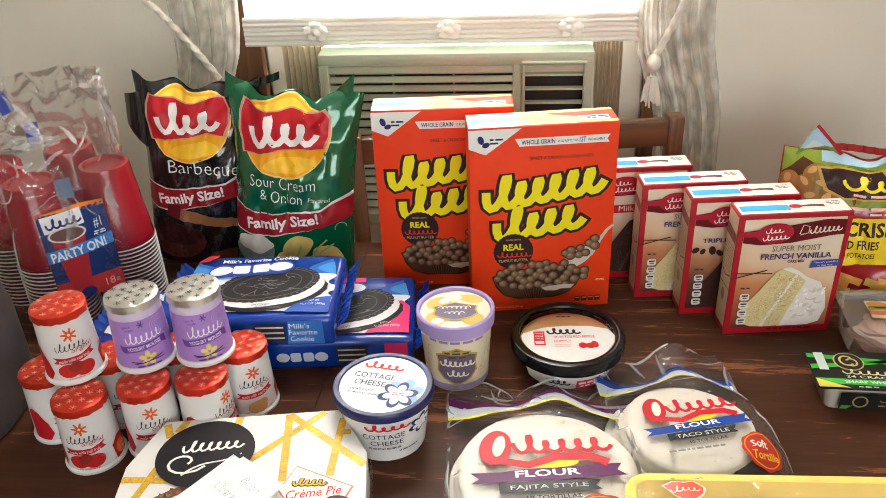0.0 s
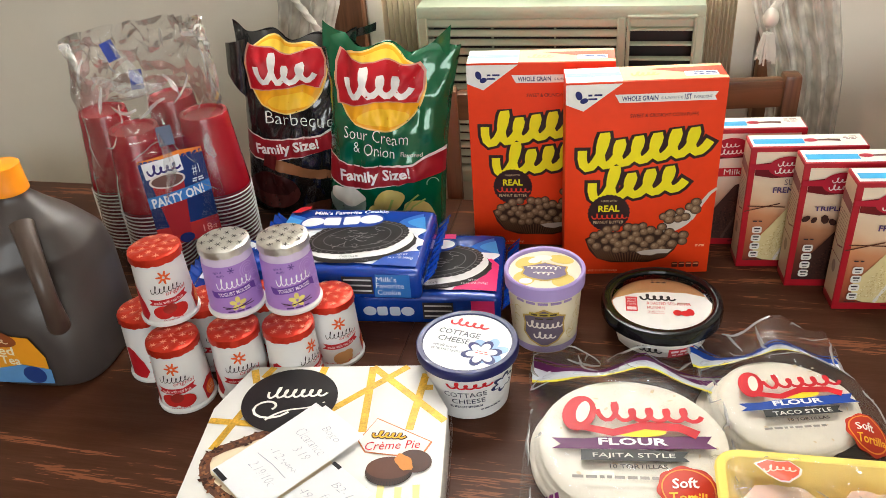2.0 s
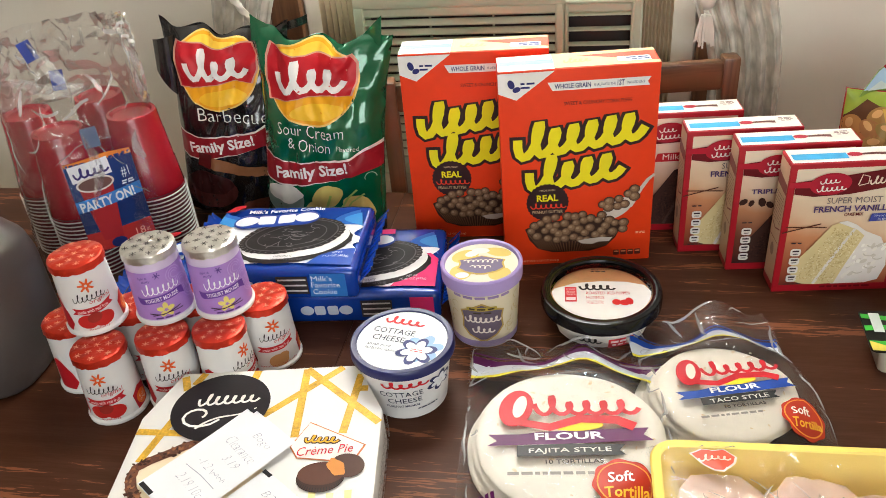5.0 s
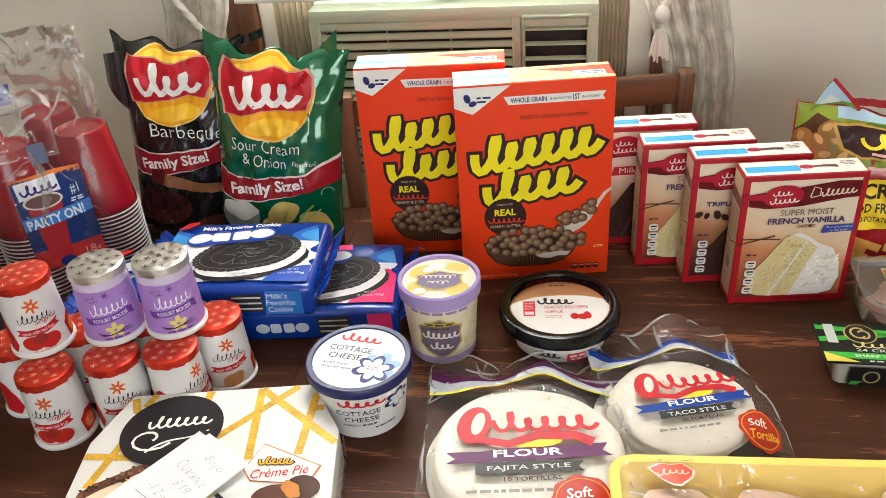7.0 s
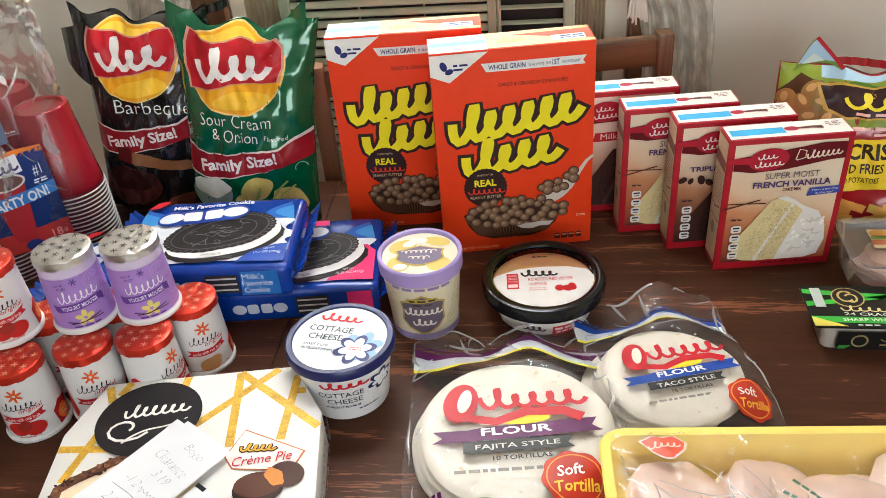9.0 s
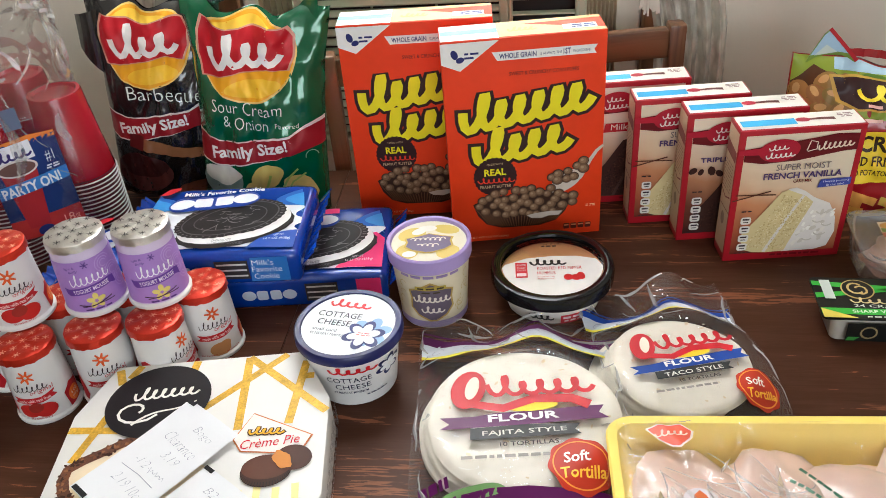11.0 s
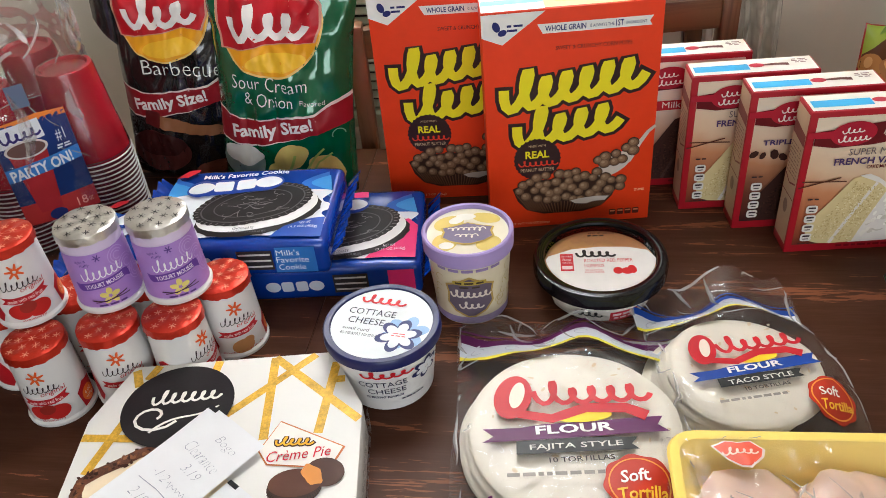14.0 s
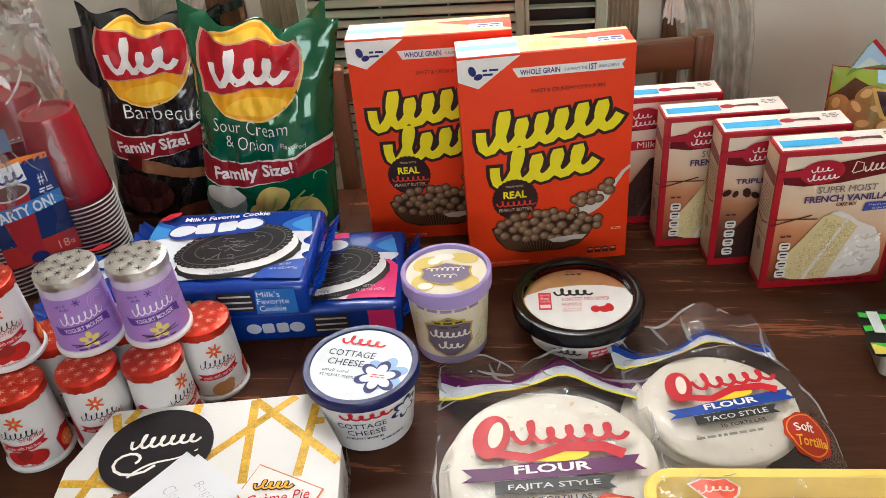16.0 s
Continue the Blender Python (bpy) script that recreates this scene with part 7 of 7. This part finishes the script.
def tray(m, label, w, d, seed):
    th = thing("chicken_tray", label, "meat tray", m, "trays of chicken")

    outline = []
    for sx, sy, a0 in ((1, 1, 0), (-1, 1, 90), (-1, -1, 180), (1, -1, 270)):
        for k in range(6):
            a = radians(a0 + 18 * k)
            outline.append((sx, sy, math.cos(a), math.sin(a)))
    bm = bmesh.new()
    rings = []
    for inset, z in ((0.030, 0.0), (0.026, 0.001), (0.004, RIMZ - 0.006), (0.0, RIMZ - 0.002), (0.002, RIMZ), (0.010, RIMZ - 0.001), (0.013, RIMZ - 0.006), (0.030, 0.008), (0.036, 0.006)):
        r = 0.026
        rings.append([bm.verts.new((sx * (w / 2 - r) + (r - inset * 0.9) * c - sx * inset * 0.1, sy * (d / 2 - r) + (r - inset * 0.9) * s - sy * inset * 0.1, z)) for sx, sy, c, s in outline])
    n = len(outline)
    for p_, q_ in zip(rings, rings[1:]):
        for i in range(n):
            bm.faces.new((p_[i], p_[(i + 1) % n], q_[(i + 1) % n], q_[i]))
    bm.faces.new(rings[0][::-1])
    bm.faces.new(rings[-1])
    bmesh.ops.recalc_face_normals(bm, faces=bm.faces[:])
    part("foam_tray", bm, FOAM, th, "yellow foam tray", True)
    return th


t1 = tray(pose(0.335, 0.530, TOP, 0, 0, 1.5), "yellow foam tray of raw chicken breasts under film", 0.315, 0.240, 1)
rnd = random.Random(3)
for k, (x, y, rx, ry, a_) in enumerate(((-0.088, 0.030, 0.052, 0.066, 0.3), (-0.018, 0.045, 0.045, 0.052, -0.4), (0.055, 0.034, 0.055, 0.046, 0.5), (0.112, 0.050, 0.034, 0.050, 0.1), (-0.055, -0.055, 0.065, 0.05, 0.2), (0.035, -0.05, 0.062, 0.052, -0.3), (0.105, -0.05, 0.04, 0.055, 0.3))):
    part("chicken_breast", blob(rx, ry, 0.021, (x, y, 0.024), 0.35, k + 1, 3, a_), CHICKEN, t1, "pale pink chicken breast", True)


def cling(u, v):
    x, y = (u - 0.5) * 0.318, (v - 0.5) * 0.243
    e = min(1, min(0.159 - abs(x), 0.1215 - abs(y)) / 0.012)
    z = RIMZ + 0.002 - (0.018 * (1 - max(0, e)) if e < 1 else 0)
    z += 0.0035 * noise.noise(Vector((x * 30, y * 24, 3))) + 0.002 * noise.noise(Vector((x * 80 + y * 60, y * 20, 6)))
    return Vector((x, y, z))


part("cling_film", sheet(cling, 70, 56), CLEAR, t1, "stretched clear film", True)
CF = lambda x, y, h: cling(x / 0.318 + 0.5, y / 0.243 + 0.5) + Vector((0, 0, 0.0006 + h))
creases(t1, CF, 8, 8, -0.15, 0.02, -0.11, 0.115, 0.05, 0.0011)
creases(t1, CF, 26, 18, -0.13, 0.00, -0.08, 0.070, 0.10, 0.005, BUNCHED, (-1.9, -0.5))
creases(t1, CF, 30, 28, -0.12, 0.01, -0.08, 0.075, 0.07, 0.0010, CREASE_HIGHLIGHT, (-1.9, -0.5))
creases(t1, CF, 4, 9, 0.04, 0.15, -0.11, 0.10, 0.05, 0.0009)
fan = [(-0.024, 0.010), (-0.012, 0.014), (0.0, 0.0125), (0.012, 0.014), (0.024, 0.006), (0.021, -0.004), (0.008, -0.017), (0.0, -0.015), (-0.012, -0.006)]
Art().poly([(x * 0.90 - 0.100, y * 0.90 + 0.092) for x, y in fan]).lay("sticker_edge", ink(240, 226, 216), t1, CF, 1, 0.008)
Art().poly([(x * 0.80 - 0.100, y * 0.80 + 0.092) for x, y in fan]).lay("sticker", ink(228, 92, 66), t1, CF, 2, 0.008)
Art().mark(-0.100, 0.094, 0.028, 0.008, 3, 5, 0.2, 0.2, 0, 3).lay("sticker_sign", ink(246, 214, 196), t1, CF, 3, 0.008)
Art().oval(-0.085, 0.018, 0.0155, None, 0, 24).lay("round_sticker", ink(226, 218, 222), t1, CF, 1, 0.008)
Art().poly([(-0.093, 0.016), (-0.077, 0.016), (-0.080, 0.026), (-0.085, 0.031), (-0.090, 0.026)]).lay("round_sticker_print", ink(216, 110, 60), t1, CF, 2, 0.008)
a = Art()
for k in range(6):
    a.bars(0.010 + 0.011 * k, 0.046 - 0.013 * k, 0.022, 0.0028, -48, 3, k).bars(-0.002 + 0.011 * k, 0.036 - 0.013 * k, 0.018, 0.0028, -48, 3, k + 9)
a.bars(-0.03, 0.000, 0.07, 0.005, 8, 5, 3).lay("green_print", ink(70, 112, 88), t1, CF, 2, 0.008)

# ---- frozen fries bag ----
fr = thing("frozen_fries_bag", "red freezer bag of potato fries, standing", "bag of fries", pose(0.566, 1.088, TOP + 0.001, -4, 0, -6))
FW, FH = 0.275, 0.214
F, bm = pillow(FW, FH, 0.050, 7.0, 0.0, 0.0, 0.005)
part("pouch", bm, RED_FILM, fr, "", True)
f_ = 0.005
Art().poly([(-0.136, 0.150), (-0.09, 0.130), (0.136, 0.160), (0.136, 0.213), (-0.136, 0.213)]).lay("field_print", ink(140, 158, 54), fr, F, 1, f_)
Art().poly([(-0.090, 0.200), (-0.06, 0.198), (-0.03, 0.204), (0.02, 0.206), (0.02, 0.213), (-0.09, 0.213)]).lay("sky_print", ink(176, 206, 226), fr, F, 2, f_)
a, rnd = Art(), random.Random(9)
for k in range(26):
    a.oval(rnd.uniform(-0.10, 0.13), rnd.uniform(0.165, 0.196), rnd.uniform(0.008, 0.016), rnd.uniform(0.005, 0.010), 0, 10, 0.1, 4)
a.lay("leaf_print", ink(86, 124, 40), fr, F, 3, f_)
Art().poly([(-0.136, 0.085), (-0.095, 0.085), (-0.078, 0.140), (-0.086, 0.190), (-0.112, 0.203), (-0.136, 0.175)]).lay("potato_shade", ink(86, 52, 30), fr, F, 4, f_)
for k in range(18):
    x, y = -0.126 + 0.0205 * (k % 3) + 0.008 * (k // 3 % 2), 0.090 + 0.0185 * (k // 3)
    if y > 0.165 and k % 3 == 0:
        continue
    Art().oval(x, y, 0.0158 - 0.002 * (k % 2), 0.0118, 37 * k, 16).lay("pictured_potato", ink(172 - 14 * (k % 3), 120 - 12 * (k % 2), 66), fr, F, 5 + k % 3, f_)
    Art().oval(x - 0.003, y + 0.004, 0.0074, 0.0042, 37 * k, 12).lay("potato_light", ink(206, 160, 104), fr, F, 8, f_)
Art().poly([(-0.096, 0.194), (0.095, 0.202), (0.090, 0.168), (0.06, 0.152), (-0.06, 0.149), (-0.084, 0.158)]).lay("sign_edge", ink(204, 160, 70), fr, F, 9, f_)
Art().poly([(-0.091, 0.191), (-0.012, 0.1945), (-0.006, 0.184), (-0.004, 0.153), (-0.058, 0.1515), (-0.079, 0.160)]).lay("sign_ground_dark", ink(56, 30, 30), fr, F, 10, f_)
Art().poly([(-0.004, 0.184), (0.006, 0.196), (0.089, 0.199), (0.084, 0.170), (0.057, 0.1545), (-0.002, 0.153)]).lay("sign_ground_red", ink(190, 22, 34), fr, F, 10, f_)
Art().mark(0.004, 0.175, 0.130, 0.028, 1, 6, 0.1, 0.20, 0.0, 7).lay("sign", ink(236, 214, 50), fr, F, 13, f_)
Art().bars(-0.002, 0.1565, 0.09, 0.0034, 1, 4, 3).bars(0.0, 0.140, 0.10, 0.0042, 1, 5, 6).bars(0.0, 0.133, 0.05, 0.003, 1, 3, 6).lay("small_print", ink(240, 190, 180), fr, F, 12, f_)
Art().poly([(-0.122, 0.122), (0.134, 0.132), (0.134, 0.064), (-0.122, 0.052)]).lay("yellow_panel", ink(246, 214, 50), fr, F, 4, f_)
Art().text("CRISPY", -0.012, 0.110, 0.080, 0.021, 2, 0.03).text("FAST FOOD FRIES", -0.054, 0.086, 0.098, 0.013, 2, 0.02).text("FRENCH FRIED POTATOES", -0.050, 0.070, 0.084, 0.0080, 2, 0.01).lay("lettering", ink(58, 40, 24), fr, F, 5, f_)
rnd = random.Random(4)
for k in range(16):
    x, y, e = rnd.uniform(-0.11, 0.10), rnd.uniform(0.012, 0.044), radians(rnd.uniform(-20, 25))
    Art().line([(x - 0.03 * math.cos(e), y - 0.03 * math.sin(e)), (x, y + 0.001), (x + 0.03 * math.cos(e), y + 0.03 * math.sin(e))], 0.011).lay("pictured_fry", ink(236 - 10 * (k % 3), 184 - 14 * (k % 2), 84), fr, F, 4 + k % 4, f_)
seal(FW * 0.72, FH - 0.012, RED_FILM, fr, 0.0, 0.010)
part("top_corner", loft([[Vector((x, y_, z)) for x, z in ((-0.134, 0.170), (-0.062, 0.186), (-0.064, 0.202), (-0.080, 0.222), (-0.098, 0.240), (-0.104, 0.234), (-0.118, 0.206))] for y_ in (-0.0045, -0.0025)]), ink(120, 146, 62, 0.3), fr, "printed corner standing up", True)
CF2 = lambda x, y, h: Vector((x, -0.0046 - h, y))
Art().poly([(-0.117, 0.207), (-0.104, 0.233), (-0.098, 0.239), (-0.080, 0.221), (-0.072, 0.210), (-0.09, 0.213)]).lay("corner_sky", ink(170, 200, 224), fr, CF2, 1)
Art().poly([(-0.113, 0.207), (-0.10, 0.221), (-0.086, 0.212)]).lay("corner_hill", ink(206, 218, 214), fr, CF2, 2)
Art().line([(-0.099, 0.241), (-0.080, 0.221), (-0.062, 0.201)], 0.0045).lay("corner_edge", ink(176, 24, 36), fr, CF2, 3)

# ---- lunch meat tub ----
lm = thing("lunch_meat_tub", "clear plastic tub of sliced ham", "meat tub", pose(0.559, 0.935, TOP, 0, 0, -3))
TW, TD, TH = 0.150, 0.112, 0.052


part("tub", loft([rounded(TW - 0.026, TD - 0.026, 0.014, 0), rounded(TW - 0.022, TD - 0.022, 0.016, 0.002), rounded(TW - 0.008, TD - 0.008, 0.018, TH - 0.004), rounded(TW, TD, 0.02, TH - 0.002), rounded(TW, TD, 0.02, TH), rounded(TW - 0.016, TD - 0.016, 0.016, TH + 0.0005), rounded(TW - 0.024, TD - 0.024, 0.014, TH - 0.006)]), TUB_CLEAR, lm, "milky clear plastic", True)
for k in range(5):
    part("ham_slice", blob(0.056 - 0.002 * k, 0.038, 0.006, (0.002 * (-1) ** k, -0.001 * k, 0.008 + 0.0075 * k), 0.25, k + 3, 3), HAM, lm, "pink folded slice of ham", True)
MT = face_top(TH - 0.0045)
Art().poly([(-0.040, 0.036), (0.052, 0.036), (0.052, -0.004), (-0.040, -0.004)]).lay("label", ink(226, 204, 170), lm, MT, 1)
Art().rect(0.006, 0.008, 0.092, 0.010).lay("pictured_ham", ink(196, 110, 84), lm, MT, 2)
Art().rect(0.006, 0.018, 0.090, 0.008).lay("pictured_salad", ink(120, 140, 70), lm, MT, 2)
Art().oval(-0.026, 0.027, 0.013, 0.008).lay("pictured_bun", ink(198, 140, 70), lm, MT, 2)
Art().rect(0.012, 0.028, 0.044, 0.014, 0, 0.003).lay("sign_ground", ink(206, 44, 46), lm, MT, 3)
Art().mark(0.012, 0.028, 0.034, 0.008, 0, 5, 0.1, 0.2, 0, 6).lay("sign", ink(244, 236, 226), lm, MT, 4)
Art().bars(0.018, -0.022, 0.034, 0.002, 0, 4, 3).bars(0.016, -0.026, 0.028, 0.002, 0, 4, 5).rect(-0.028, -0.014, 0.001, 0.008).lay("date_print", ink(90, 66, 60), lm, MT, 2)

# ---- sliced cheese pack ----
ch = thing("cheese_pack", "black and green pack of sliced white cheese", "cheese pack", pose(0.503, 0.835, TOP, 0, 0, -2))
CW, CD, CH = 0.172, 0.074, 0.036
part("tray", loft([rounded(CW - 0.034, CD - 0.022, 0.008, 0), rounded(CW - 0.030, CD - 0.018, 0.008, 0.002), rounded(CW - 0.022, CD - 0.012, 0.009, CH - 0.004), rounded(CW - 0.018, CD - 0.006, 0.010, CH)]), material("cheese_tray_plastic", (0.58, 0.56, 0.50), 0.22, vary=0.06, coat=0.3), ch, "clear grey tray of white cheese", True)
BLK, GRN = ink(24, 26, 24, 0.3), ink(66, 186, 66, 0.35)
part("lid_card", loft([rounded(CW, CD, 0.006, CH + 0.0004), rounded(CW, CD, 0.006, CH + 0.0016)]), BLK, ch, "black printed lid", True)
KT = lambda x, y, h: Vector((x, y, CH + 0.0017 + h))
for pts in ([(-0.085, 0.030), (-0.085, 0.022), (0.085, 0.004), (0.085, 0.014)], [(-0.085, 0.008), (-0.085, -0.001), (-0.01, 0.012), (0.085, 0.034), (0.06, 0.034), (-0.02, 0.016)], [(-0.085, -0.018), (0.085, -0.020), (0.085, -0.031), (-0.085, -0.028)]):
    Art().poly(pts).lay("green_stripe", GRN, ch, KT, 1)
Art().rect(-0.071, 0.014, 0.011, 0.034).lay("paper_tag", ink(206, 214, 210), ch, KT, 3)
Art().oval(-0.039, 0.015, 0.0175, 0.0175).lay("emblem_ring", ink(206, 176, 110), ch, KT, 2)
Art().oval(-0.039, 0.015, 0.0160, 0.0160).lay("emblem", BLK, ch, KT, 3)
Art().arc(-0.041, 0.016, 0.008, 0.009, 40, 320, 0.0026, 16).arc(-0.036, 0.013, 0.006, 0.007, -120, 150, 0.0024, 14).lay("emblem_mark", ink(214, 188, 124), ch, KT, 4)
Art().mark(0.0, -0.006, 0.104, 0.011, -1, 11, 0.1, 0.17, 0, 8).lay("sign", ink(232, 214, 160), ch, KT, 4)
Art().text("24 CRACKER CUTS", 0.0, -0.0155, 0.100, 0.005, -1, 0.01).lay("lettering", ink(226, 226, 220), ch, KT, 4)
Art().text("SHARP WHITE", -0.026, -0.0245, 0.056, 0.0052, 0, 0.02).lay("lettering", ink(226, 240, 220), ch, KT, 4)
Art().poly([(-0.085, -0.036), (-0.050, -0.036), (-0.085, -0.020)]).lay("yellow_corner", ink(226, 206, 90), ch, KT, 4)
Art().rect(0.012, -0.034, 0.008, 0.005).bars(-0.03, -0.0335, 0.022, 0.0022, 0, 3, 3).bars(0.05, -0.0335, 0.03, 0.003, 0, 4, 5).lay("small_print", ink(216, 216, 210), ch, KT, 4)
KF = flat((0, -(CD - 0.014) / 2 - 0.0035, 0), (1, 0, 0), (0, 0, 1))
Art().rect(0.006, 0.018, 0.130, 0.024).lay("front_label", BLK, ch, KF, 4)
Art().arc(-0.036, 0.018, 0.008, 0.0075, 0, 360, 0.002, 16).mark(0.02, 0.021, 0.07, 0.006, 0, 9, 0.1, 0.16, 0, 8).bars(0.02, 0.013, 0.07, 0.0022, 0, 6, 3).lay("front_sign", ink(150, 134, 96), ch, KF, 5)
Art().poly([(-0.058, 0.007), (-0.05, 0.007), (-0.044, 0.012), (-0.056, 0.012)]).lay("front_green", ink(66, 150, 66), ch, KF, 5)
